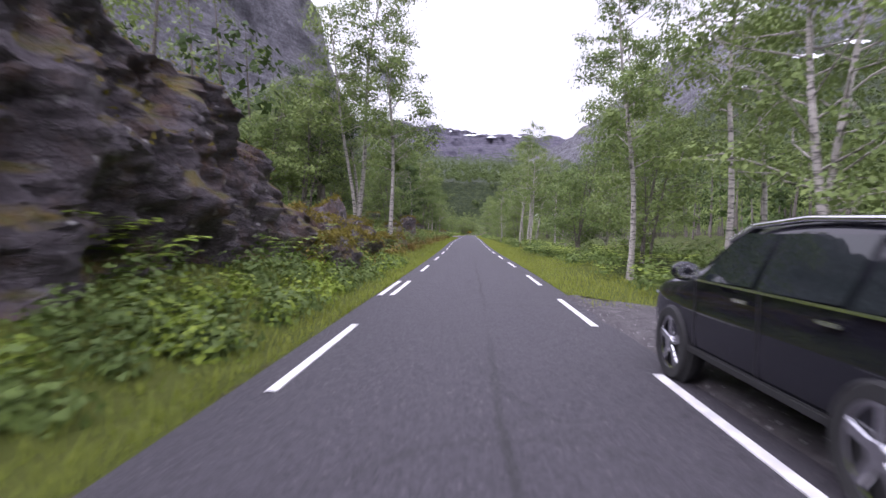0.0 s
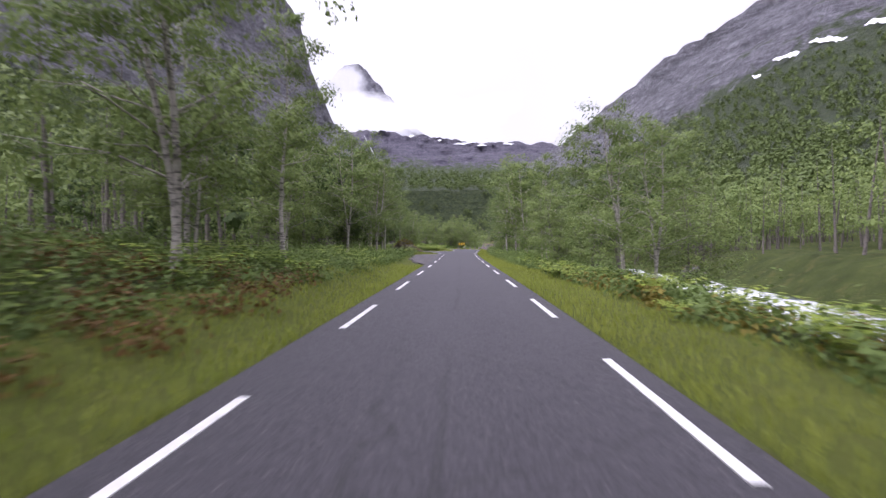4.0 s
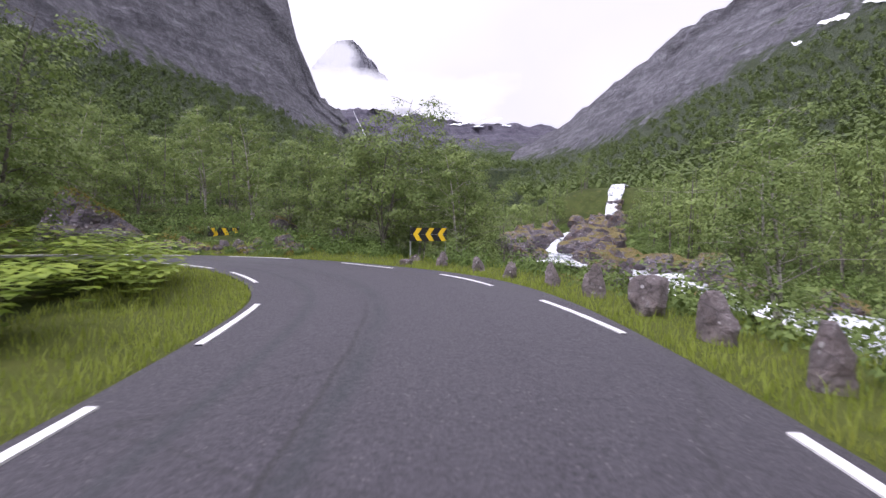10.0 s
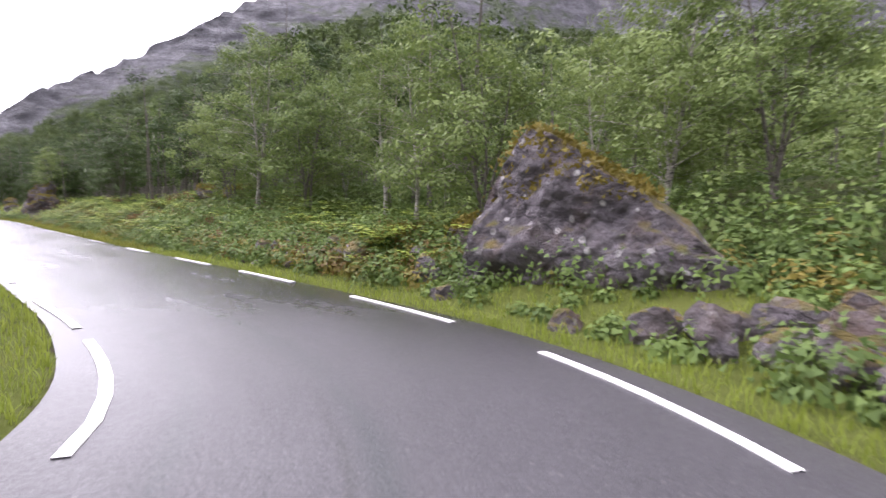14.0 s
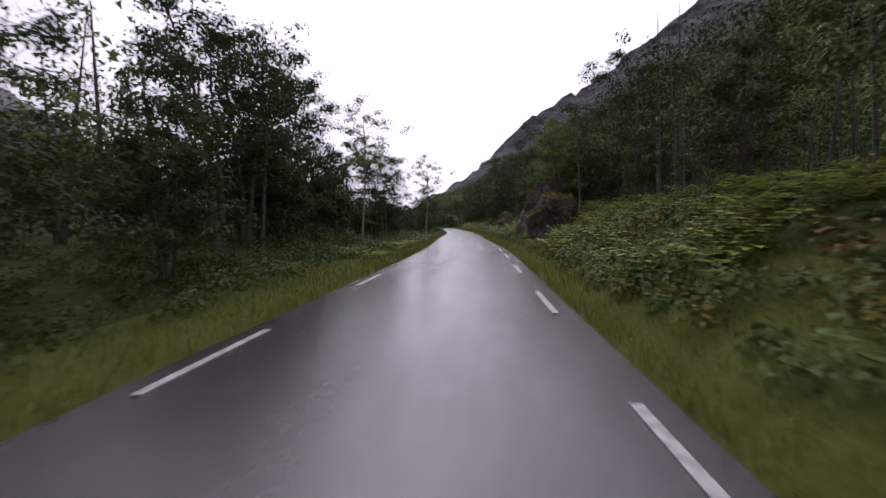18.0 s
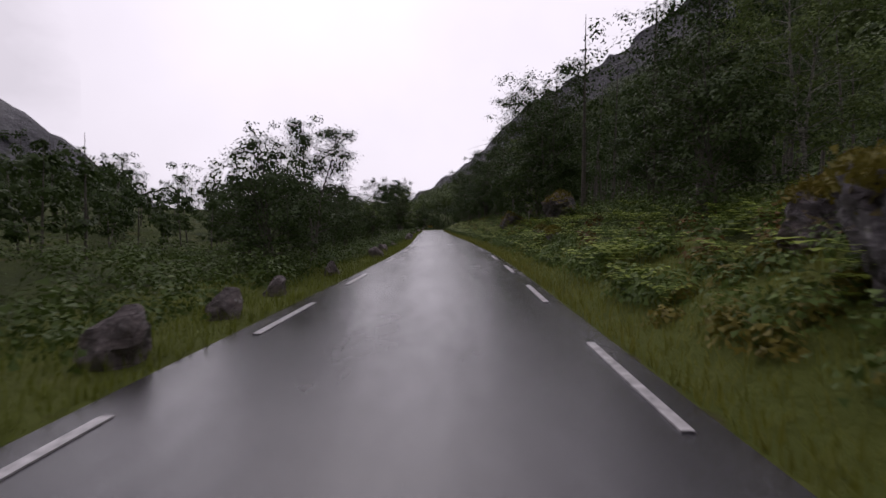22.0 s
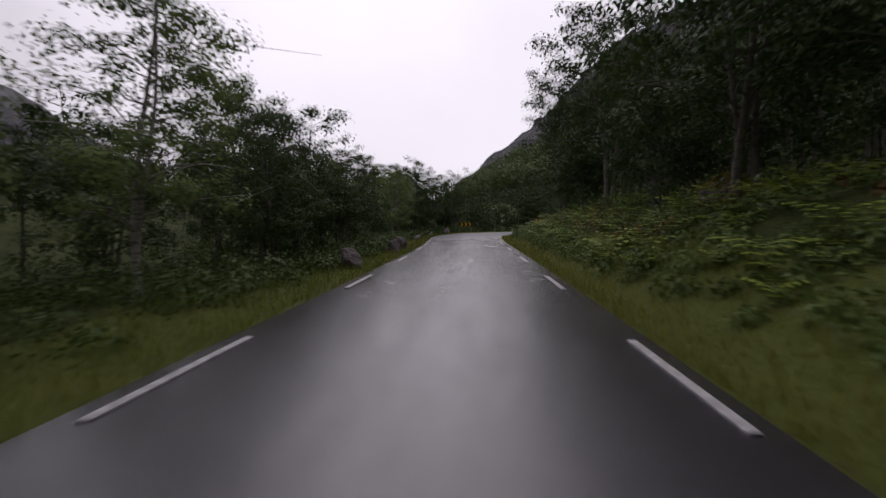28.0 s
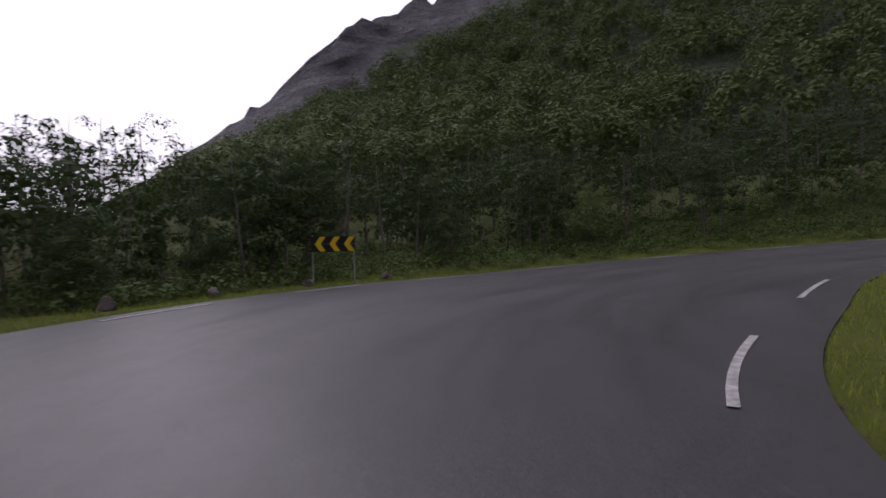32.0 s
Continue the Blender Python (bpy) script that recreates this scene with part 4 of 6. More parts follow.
# ---- trees ----
def grow_tree(seed, height, bare, reach, stems, leaves, leaf, lean=0.06, thick=0.012, limb_up=0.75):
    """A tapered trunk with limbs, and a crown of single leaves in clumps. Returns trunk and crown as arrays."""
    rng = np.random.default_rng(seed)
    wood, tips = [], []
    for s in range(stems):
        h = height * (1 if s == 0 else rng.uniform(0.65, 0.95))
        turn, bend = rng.uniform(0, 6.3), lean * h * rng.uniform(0.5, 1.6) * (1 if stems == 1 else 2.2)
        t = np.linspace(0, 1, 12)
        path = np.column_stack([np.cos(turn) * bend * t**1.4 + 0.012 * h * np.sin(t * 7 + s), np.sin(turn) * bend * t**1.4 + 0.012 * h * np.cos(t * 6 + 2 * s), h * t])
        path[:, :2] += 0.12 * s * np.array([np.cos(turn), np.sin(turn)])
        path[0, 2] -= 0.3
        rad = thick * h * (1 - t) ** 0.8 + 0.006
        rad[0] *= 1.5
        wood.append(tube(path, rad, 7))
        count = int(16 * h / 7) + 6
        for b in range(count):
            u = bare + (0.98 - bare) * (b + rng.uniform(0, 1)) / count
            start = np.array([np.interp(u, t, path[:, c]) for c in range(3)])
            full = reach * (1 - ((u - bare) / (1 - bare) - 0.35) ** 2 * 1.4) * rng.uniform(0.6, 1.2)
            full = max(full, 0.25 * reach)
            az = b * 2.4 + rng.uniform(-0.6, 0.6)
            w = np.linspace(0, 1, 6)
            rise = limb_up * rng.uniform(0.5, 1.3)
            limb = start + np.column_stack([np.cos(az) * full * w, np.sin(az) * full * w, full * (rise * w - 0.55 * rise * w**2.2)])
            limb[1:] += rng.normal(0, 0.05 * full, (5, 3))
            wood.append(tube(limb[[0, 2, 3, 5]], (0.32 * thick * h * (1 - u * 0.7) * (1 - w) ** 0.7 + 0.004)[[0, 2, 3, 5]], 4))
            for k in range(2, 6):
                tips.append((limb[k], 0.13 + 0.12 * full * w[k]))
                if k % 2:
                    out = limb[k] + rng.normal(0, 0.22 * full, 3)
                    wood.append(tube(np.array([limb[k - 1], out]), [0.011, 0.003], 3))
                    tips.append((out, 0.15 + 0.09 * full))
    tips = [tip for tip in tips if rng.uniform() < 0.55]
    weights = np.array([s for _, s in tips]) * rng.uniform(0.8, 1.7, len(tips))
    pick = rng.choice(len(tips), leaves, p=weights**1.5 / (weights**1.5).sum())
    off, face = clump_shell(rng, leaves, 0.3)
    spots = np.array([p for p, _ in tips])[pick]
    centre = spots + off * weights[pick][:, None] * [1.35, 1.35, 0.95] + rng.normal(0, 0.06, (leaves, 3))
    axis = spots * [1, 1, 0]
    face = face + 0.5 * axis / (np.linalg.norm(axis, axis=1, keepdims=True) + 0.5)
    return joined(wood), leaf_blades(rng, centre, leaf, 0.5, 0.78, face)


TREES = {}
for name, seed, height, bare, reach, stems, leaves, leaf, bark, foliage, thick in (
        ("tall_birch", 1, 11.5, 0.38, 2.1, 1, 9534, 0.105, "birch", "birch_leaf", 0.0105),
        ("tall_birch", 2, 10.0, 0.30, 2.0, 1, 9534, 0.105, "birch", "birch_leaf", 0.0105),
        ("tall_birch", 3, 12.5, 0.45, 2.0, 2, 10269, 0.105, "birch", "birch_leaf", 0.009),
        ("bushy_birch", 4, 7.5, 0.14, 2.1, 2, 11002, 0.100, "birch", "birch_leaf", 0.010),
        ("bushy_birch", 5, 6.5, 0.10, 2.0, 3, 11002, 0.100, "bark", "birch_leaf", 0.009),
        ("bushy_birch", 6, 8.5, 0.18, 2.3, 2, 11735, 0.100, "birch", "birch_leaf", 0.010),
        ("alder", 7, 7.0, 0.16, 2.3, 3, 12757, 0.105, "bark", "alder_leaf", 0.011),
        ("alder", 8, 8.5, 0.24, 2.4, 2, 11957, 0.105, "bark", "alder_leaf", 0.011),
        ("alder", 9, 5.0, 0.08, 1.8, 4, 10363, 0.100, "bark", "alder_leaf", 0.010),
        ("sparse_birch", 10, 9.0, 0.42, 1.7, 1, 4032, 0.100, "birch", "birch_leaf", 0.009)):
    (wv, wf), (lv, lf) = grow_tree(seed, height, bare, reach, stems, leaves, leaf, thick=thick)
    TREES.setdefault(name, []).append((mesh_of("trunk", wv, wf, M[bark], True), mesh_of("crown", lv, lf, M[foliage]), height))
TREE_WORDS = {
    "tall_birch": "tall birch tree with slender pale trunk and light green crown",
    "bushy_birch": "bushy young birch tree with leaves almost to the ground",
    "alder": "dark green alder tree with several crooked grey stems",
    "sparse_birch": "thin birch tree with white bark and sparse leaves"}
planted = []


def plant(name, x, y, scale=1.0, turn=0.0, pick=0, beside="roadside"):
    trunk, crown, _ = TREES[name][pick % len(TREES[name])]
    z = float(ground_z(x, y)[0]) - 0.05
    ob = thing("tree", (x, y, z), f"{TREE_WORDS[name]} {beside}", "tree", f"{beside} trees", turn, scale)
    part("trunk", trunk, parent=ob)
    part("crown", crown, parent=ob)
    planted.append((x, y))
    return ob


CLEAR = [(4.6, 182, 9.0), (0, 184, 7), (-1, 172, 5.5), (2, 160, 6), (-7.6, 199.4, 2.6), (5.5, 195.5, 3.0), (-3.2, 202, 2.8), (13, 195, 5.0), (-210, 90, 3), (-216, 96, 4),
         (-88, 147.5, 4.5), (-93, 144, 5.5), (-98, 140, 6.5)]


def scatter(seed, edge, first, last, count, low, high, kinds, beside, gap=2.0, size=(0.75, 1.2)):
    """Trees at random along one side of the road between two stations, low to high metres from its edge."""
    rng = np.random.default_rng(seed)
    done = tries = 0
    while done < count and tries < count * 30:
        tries += 1
        i = int(rng.uniform(first, last) * STEPS)
        far = low + (high - low) * rng.uniform() ** 1.25
        d = edge[min(i + 1, len(edge) - 1)] - edge[i - 1]
        d = d / np.linalg.norm(d)
        out = np.array([-d[1], d[0]]) * (1 if edge is edge_l else -1)
        x, y = edge[i] + out * far
        x, y = np.array([x]), np.array([y])
        if inside_road(x, y)[0] or min(near_line(x, y, edge_l)[0][0], near_line(x, y, edge_r)[0][0]) < low - 0.3:
            continue
        if near_line(x, y, river_line[:, :2])[0][0] < 6.0 or any(math.hypot(x[0] - a, y[0] - b) < r for a, b, r in CLEAR):
            continue
        if any(math.hypot(x[0] - a, y[0] - b) < gap for a, b in planted):
            continue
        plant(kinds[int(rng.integers(len(kinds)))], float(x[0]), float(y[0]), rng.uniform(*size), rng.uniform(0, 360), int(rng.integers(3)), beside)
        done += 1


for name, x, y, scale, turn, pick, beside in (
        ("tall_birch", 8.0, 66.5, 0.95, 40, 2, "streamside"), ("tall_birch", 9.4, 69.5, 0.85, 120, 0, "streamside"), ("sparse_birch", 8.2, 94, 1.0, 10, 0, "streamside"),
        ("sparse_birch", 9.6, 43, 1.1, 200, 0, "streamside"), ("tall_birch", 8.2, 38.5, 0.9, 75, 1, "streamside"), ("tall_birch", 12.5, 72, 0.9, 160, 1, "streamside"),
        ("sparse_birch", 7.9, 31, 1.1, 300, 0, "streamside"), ("tall_birch", 10.5, 33.5, 0.8, 20, 0, "streamside"),
        ("tall_birch", -2.6, 44.6, 1.15, 80, 1, "hillside"), ("tall_birch", -4.6, 83.5, 1.15, 33, 0, "hillside"), ("tall_birch", -6.4, 79.5, 1.2, 210, 2, "hillside"), ("tall_birch", -5.6, 88.5, 1.1, 100, 1, "hillside"), ("tall_birch", -3.6, 92.5, 1.1, 300, 0, "hillside"), ("tall_birch", -8.2, 84.5, 1.25, 20, 1, "hillside"), ("tall_birch", -6.8, 94.5, 1.2, 150, 2, "hillside"), ("tall_birch", -2.4, 97, 0.95, 33, 0, "hillside"), ("bushy_birch", -3.2, 104, 1.3, 70, 2, "hillside"), ("tall_birch", -2.8, 111, 0.9, 210, 1, "hillside"), ("bushy_birch", -3.4, 90, 1.25, 140, 1, "hillside"),
        ("tall_birch", 6.7, 80.5, 0.72, 310, 1, "streamside"), ("tall_birch", 6.6, 61.2, 0.8, 120, 0, "streamside"), ("sparse_birch", 6.9, 58, 0.85, 45, 0, "streamside"), ("tall_birch", 9.3, 60.7, 0.8, 265, 1, "streamside"),
        ("tall_birch", 5.9, 32.2, 0.75, 15, 0, "streamside"), ("tall_birch", 10.5, 150, 0.75, 250, 0, "streamside"), ("bushy_birch", 12.8, 163, 1.1, 15, 2, "streamside"), ("bushy_birch", 12.6, 172, 0.7, 80, 0, "streamside"),
        ("bushy_birch", 4.9, 199.4, 1.1, 60, 1, "bend"), ("bushy_birch", 3.2, 200.3, 0.9, 200, 1, "bend"), ("bushy_birch", 6.6, 200.2, 0.85, 120, 0, "bend"), ("bushy_birch", 8.0, 201.5, 0.85, 20, 1, "bend"), ("bushy_birch", 1.2, 202.4, 0.8, 310, 1, "bend"), ("bushy_birch", -0.6, 203.6, 0.85, 80, 1, "bend"), ("bushy_birch", 9.4, 204, 0.8, 40, 1, "bend"), ("bushy_birch", -4.4, 156.6, 1.15, 60, 2, "meadow"), ("alder", -6.4, 160.5, 1.1, 10, 1, "meadow"), ("tall_birch", -3.4, 150.5, 1.0, 60, 1, "meadow"), ("bushy_birch", -4.6, 147.5, 1.3, 60, 2, "meadow"), ("alder", -7.0, 149.5, 1.35, 160, 1, "meadow"), ("tall_birch", -5.8, 153.5, 1.0, 20, 0, "meadow"), ("alder", -8.8, 145, 1.35, 60, 1, "meadow"), ("bushy_birch", -6.6, 156.5, 1.3, 200, 2, "meadow"), ("bushy_birch", -9.8, 153, 1.35, 300, 0, "meadow"),
        ("bushy_birch", 10.6, 142.6, 1.2, 40, 2, "streamside"), ("alder", 12.2, 145.2, 1.1, 140, 1, "streamside"), ("bushy_birch", 11.0, 138.8, 1.15, 240, 0, "streamside"), ("tall_birch", 12.6, 149, 0.85, 80, 1, "streamside"), ("bushy_birch", 14.0, 141.5, 1.2, 10, 2, "streamside"), ("tall_birch", -3.9, 177, 0.75, 190, 1, "meadow"),
        ("sparse_birch", -74.8, 157, 0.75, 200, 0, "roadside"), ("alder", -71.2, 149.8, 0.85, 30, 1, "roadside"), ("alder", -76.3, 151.7, 1.0, 200, 1, "roadside"), ("alder", -78.2, 150.2, 1.05, 70, 0, "roadside"), ("alder", -96.6, 143.7, 0.6, 120, 1, "roadside"), ("alder", -99.8, 141.0, 0.5, 10, 0, "roadside"), ("alder", -60.8, 156.4, 1.1, 80, 1, "roadside"),
        ("alder", -93.5, 145.3, 0.75, 10, 2, "roadside"), ("bushy_birch", -2.4, 187.2, 0.85, 80, 1, "meadow"), ("bushy_birch", -2.6, 184.2, 0.9, 10, 0, "meadow"), ("alder", -5.2, 182.6, 0.85, 130, 1, "meadow"), ("bushy_birch", -7.8, 187.6, 0.85, 40, 2, "meadow"), ("bushy_birch", -8.8, 178.4, 0.95, 210, 0, "meadow"), ("alder", -6.2, 176.2, 0.9, 300, 0, "meadow"), ("bushy_birch", -10.5, 183.5, 1.0, 95, 2, "meadow"), ("bushy_birch", -6.6, 185, 1.1, 150, 2, "meadow"), ("tall_birch", -9.5, 181.5, 0.8, 20, 0, "meadow"), ("bushy_birch", -12.5, 185.4, 0.9, 60, 0, "meadow"),
        ("bushy_birch", 12.6, 158, 1.0, 20, 1, "streamside"), ("bushy_birch", 12.2, 166.5, 0.95, 200, 0, "streamside"), ("alder", 13.6, 176, 0.85, 50, 0, "streamside"),
        ("bushy_birch", 13.8, 181, 0.75, 90, 1, "streamside"), ("alder", 12.9, 170, 0.9, 160, 1, "streamside"), ("bushy_birch", 14.2, 186, 0.6, 10, 2, "streamside")):
    plant(name, x, y, scale, turn, pick, beside)
MIXED, DARK = ["bushy_birch", "alder", "tall_birch", "bushy_birch"], ["alder", "bushy_birch", "alder"]
scatter(101, edge_l, 1.2, 6.5, 28, 4.4, 11, MIXED, "hillside", 2.2, (0.9, 1.25))
scatter(102, edge_r, 1.4, 6.4, 18, 3.6, 9, ["bushy_birch", "sparse_birch", "bushy_birch"], "streamside", 2.4, (0.7, 1.05))
scatter(104, edge_r, 6.2, 10.2, 11, 3.6, 9, MIXED, "streamside", 2.0, (0.6, 0.9))
scatter(105, edge_l, 6.3, 9.6, 6, 6.5, 15, MIXED, "meadow", 2.2, (0.65, 0.95))
scatter(106, edge_l, 9.6, 19, 4, 8, 20, MIXED, "meadow", 2.4, (0.6, 0.9))
scatter(107, edge_r, 14.2, 20.5, 17, 4.4, 10, ["bushy_birch"], "bend", 1.9, (0.6, 0.9))
scatter(109, edge_l, 19.3, 21.4, 10, 4.4, 8.5, ["sparse_birch", "bushy_birch", "sparse_birch"], "roadside", 2.4, (0.65, 0.95))
scatter(120, edge_l, 21.6, 23.5, 11, 3.8, 8.0, ["alder", "sparse_birch", "alder"], "roadside", 2.2, (0.75, 1.05))
scatter(110, edge_r, 20.3, 24, 12, 4.6, 10, DARK, "uphill", 2.0, (0.8, 1.2))
scatter(111, edge_l, 23.9, 26.0, 16, 3.4, 7.5, ["alder"], "roadside", 1.6, (0.36, 0.5))
scatter(119, edge_l, 26.0, 27, 10, 3.2, 7.5, DARK, "roadside", 1.8, (0.5, 0.7))
scatter(115, edge_l, 26.9, 27.95, 9, 3.0, 7, DARK, "roadside", 1.8, (0.85, 1.15))
scatter(117, edge_l, 27.95, 30.5, 19, 2.8, 7, DARK, "roadside", 1.5, (0.6, 0.88))
scatter(116, edge_r, 25.9, 30.8, 17, 5.0, 7.5, ["alder"], "uphill", 2.2, (1.2, 1.6))
scatter(112, edge_r, 24, 31, 10, 5.2, 9, DARK, "uphill", 2.0, (0.85, 1.25))
scatter(113, edge_l, 30.5, 32.2, 8, 3.0, 7, ["alder"], "bend", 2.2, (0.8, 1.05))
scatter(118, edge_l, 32.4, 37.5, 14, 3.0, 8, DARK, "bend", 2.0, (0.45, 0.68))
scatter(114, edge_r, 32.5, 37.5, 6, 4.0, 9, DARK, "uphill", 2.4, (0.5, 0.65))


def woods(seed, edge, first, last, count, low, high, tall, mat, label, leaves=480, leaf=0.22):
    """A stand of trees behind the first rows, too dense to count: thin stems and ragged crowns."""
    rng = np.random.default_rng(seed)
    i = (rng.uniform(first, last, count * 3) * STEPS).astype(int)
    d = edge[np.minimum(i + 1, len(edge) - 1)] - edge[i - 1]
    d /= np.linalg.norm(d, axis=1, keepdims=True)
    out = np.column_stack([-d[:, 1], d[:, 0]]) * (1 if edge is edge_l else -1)
    p = edge[i] + out * (low + (high - low) * rng.uniform(0, 1, len(i)))[:, None]
    x, y = p[:, 0], p[:, 1]
    keep = ~inside_road(x, y) & (np.minimum(near_line(x, y, edge_l)[0], near_line(x, y, edge_r)[0]) > min(low - 1, 7)) & (near_line(x, y, river_line[:, :2])[0] > 6.5)
    for a, b, r in CLEAR if tall > 4 else ():
        keep &= np.hypot(x - a, y - b) > r + 1
    x, y = x[keep][:count], y[keep][:count]
    z, n = ground_z(x, y), len(x)
    h = tall * rng.uniform(0.65, 1.25, n)
    stems = []
    for k in range(n):
        lean = rng.normal(0, 0.06 * h[k], 2)
        t = np.array([0, 0.4, 0.95])
        stems.append(tube(np.column_stack([x[k] + lean[0] * t, y[k] + lean[1] * t, z[k] - 0.2 + h[k] * t]), 0.011 * h[k] * np.array([1.2, 0.8, 0.1]), 5))
    v, f = joined(stems)
    tagged(part("woodland_stems", mesh_of("woodland_stems", v, f, M["bark"], True)), "thin stems of crowded " + label, "woodland", kind="stuff")
    clumps = 15
    grow = np.clip(rng.normal(0, 1, (n, clumps, 3)), -1.5, 1.5)
    c = np.column_stack([x, y, z])[:, None] + grow * (h[:, None, None] * [0.12, 0.12, 0.22]) + np.array([0, 0, 1]) * (0.54 * h)[:, None, None]
    ball = h[:, None] * (0.1 - 0.02 * np.abs(grow[..., 2])) * rng.uniform(0.7, 1.35, (n, clumps))
    per = leaves // clumps
    c, ball = np.repeat(c.reshape(-1, 3), per, 0), np.repeat(ball.ravel(), per)
    off, face = clump_shell(rng, len(c))
    c = c + off * ball[:, None] * [1, 1, 0.8]
    face = face + 0.4 * np.repeat(grow.reshape(-1, 3), per, 0) * [1, 1, 0]
    v, f = leaf_blades(rng, np.where(c[:, 2:] < np.repeat(z, clumps * per)[:, None], c + [0, 0, 2.0], c), leaf, 0.4, 0.75, face)
    tagged(part("woodland_leaves", mesh_of("woodland_leaves", v, f, M[mat])), "leafy crowns of crowded " + label, "woodland", kind="stuff")


woods(501, edge_l, 0.6, 6.6, 170, 8, 46, 9.8, "birch_leaf", "birch trees on the hillside")
woods(502, edge_r, 0.8, 10, 170, 22, 70, 9.5, "birch_leaf", "birch trees on the far bank")
woods(503, edge_l, 6.4, 10, 90, 13, 60, 8.5, "birch_leaf", "birch trees behind the meadow")
woods(504, edge_l, 10, 20, 80, 17, 45, 7.5, "birch_leaf", "birch trees inside the bend")
woods(505, edge_r, 13.6, 20.5, 330, 12, 90, 6.5, "birch_leaf", "young birch trees above the bend")
woods(506, edge_r, 11, 13.8, 90, 16, 70, 7.5, "birch_leaf", "birch trees across the stream")
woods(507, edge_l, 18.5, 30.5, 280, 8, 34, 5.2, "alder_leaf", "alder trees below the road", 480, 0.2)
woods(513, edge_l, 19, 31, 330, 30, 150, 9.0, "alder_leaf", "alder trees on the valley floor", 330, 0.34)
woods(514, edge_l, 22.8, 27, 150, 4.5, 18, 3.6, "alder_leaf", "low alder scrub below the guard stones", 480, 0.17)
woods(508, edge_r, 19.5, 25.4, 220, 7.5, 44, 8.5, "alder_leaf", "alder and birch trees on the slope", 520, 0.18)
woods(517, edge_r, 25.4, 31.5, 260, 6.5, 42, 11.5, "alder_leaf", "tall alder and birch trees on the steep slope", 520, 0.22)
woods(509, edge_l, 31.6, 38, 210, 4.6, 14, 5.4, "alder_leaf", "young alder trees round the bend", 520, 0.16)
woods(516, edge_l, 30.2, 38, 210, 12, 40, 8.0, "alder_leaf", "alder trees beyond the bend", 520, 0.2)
woods(510, edge_r, 7, 13.4, 80, 18, 34, 7.0, "birch_leaf", "birch and alder on the far bank")
woods(512, edge_r, 13.2, 15.2, 130, 17, 90, 7.5, "birch_leaf", "birch trees beside the cascade")
woods(515, edge_r, 11.2, 13.6, 130, 19, 75, 7.0, "birch_leaf", "birch trees beyond the cascade")
woods(518, edge_r, 13.8, 16.8, 190, 38, 110, 7.5, "birch_leaf", "birch trees above the cascade")
woods(519, edge_r, 21.6, 25.2, 80, 10, 34, 11.0, "birch_leaf", "birch trees high on the slope", 700, 0.19)
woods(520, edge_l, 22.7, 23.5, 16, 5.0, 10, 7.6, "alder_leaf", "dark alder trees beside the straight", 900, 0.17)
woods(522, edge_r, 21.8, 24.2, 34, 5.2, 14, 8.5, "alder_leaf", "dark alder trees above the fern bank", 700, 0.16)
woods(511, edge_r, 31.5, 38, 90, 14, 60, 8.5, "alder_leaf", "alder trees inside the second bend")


# ---- undergrowth ----
def strew(seed, edge, first, last, per_metre, low, high, power=1.0):
    """Random places beside the road: x, y, distance from the edge."""
    rng = np.random.default_rng(seed)
    a, b = int(first * STEPS), int(last * STEPS)
    seg = np.linalg.norm(np.diff(edge[a:b + 1], axis=0), axis=1)
    n = int(seg.sum() * per_metre)
    s = rng.uniform(0, seg.sum(), n)
    cum = np.concatenate([[0], np.cumsum(seg)])
    p = np.column_stack([np.interp(s, cum, edge[a:b + 1, 0]), np.interp(s, cum, edge[a:b + 1, 1])])
    i = np.clip(np.searchsorted(cum, s) - 1, 0, len(seg) - 1)
    d = np.diff(edge[a:b + 1], axis=0)[i]
    d /= np.linalg.norm(d, axis=1, keepdims=True)
    out = np.column_stack([-d[:, 1], d[:, 0]]) * (1 if edge is edge_l else -1)
    far = low + (high - low) * rng.uniform(0, 1, n) ** power
    p = p + out * far[:, None]
    x, y = p[:, 0], p[:, 1]
    keep = ~inside_road(x, y) & (near_line(x, y, edge_l)[0] > low * 0.6) & (near_line(x, y, edge_r)[0] > low * 0.6) & (near_line(x, y, river_line[:, :2])[0] > 5.0)
    keep &= ~((x > 0.5) & (x < 4) & (y > 120) & (y < 148.5)) & ~((x > -1.6) & (x < 3) & (y > 158.5) & (y < 166.5))
    if low > 0.5 or last < 13:
        for a, b, r in ((6.95, 196.0, 2.0), (5.6, 194.6, 1.4), (-2.9, 200.9, 1.2), (-2.1, 199.6, 1.3), (-214.4, 79.6, 1.6), (-225.4, 84.4, 1.6), (-65.6, 168.9, 1.7), (-73.0, 165.4, 1.1), (-8.0, 197.0, 1.3), (-6.3, 198.0, 1.3), (-5.0, 198.6, 0.9), (3.4, 20.5, 2.6), (3.4, 17.5, 2.4), (3.6, 23.5, 2.2)):
            keep &= np.hypot(x - a, y - b) > r
    x, y = x[keep], y[keep]
    return np.column_stack([x, y, ground_z(x, y)]), rng


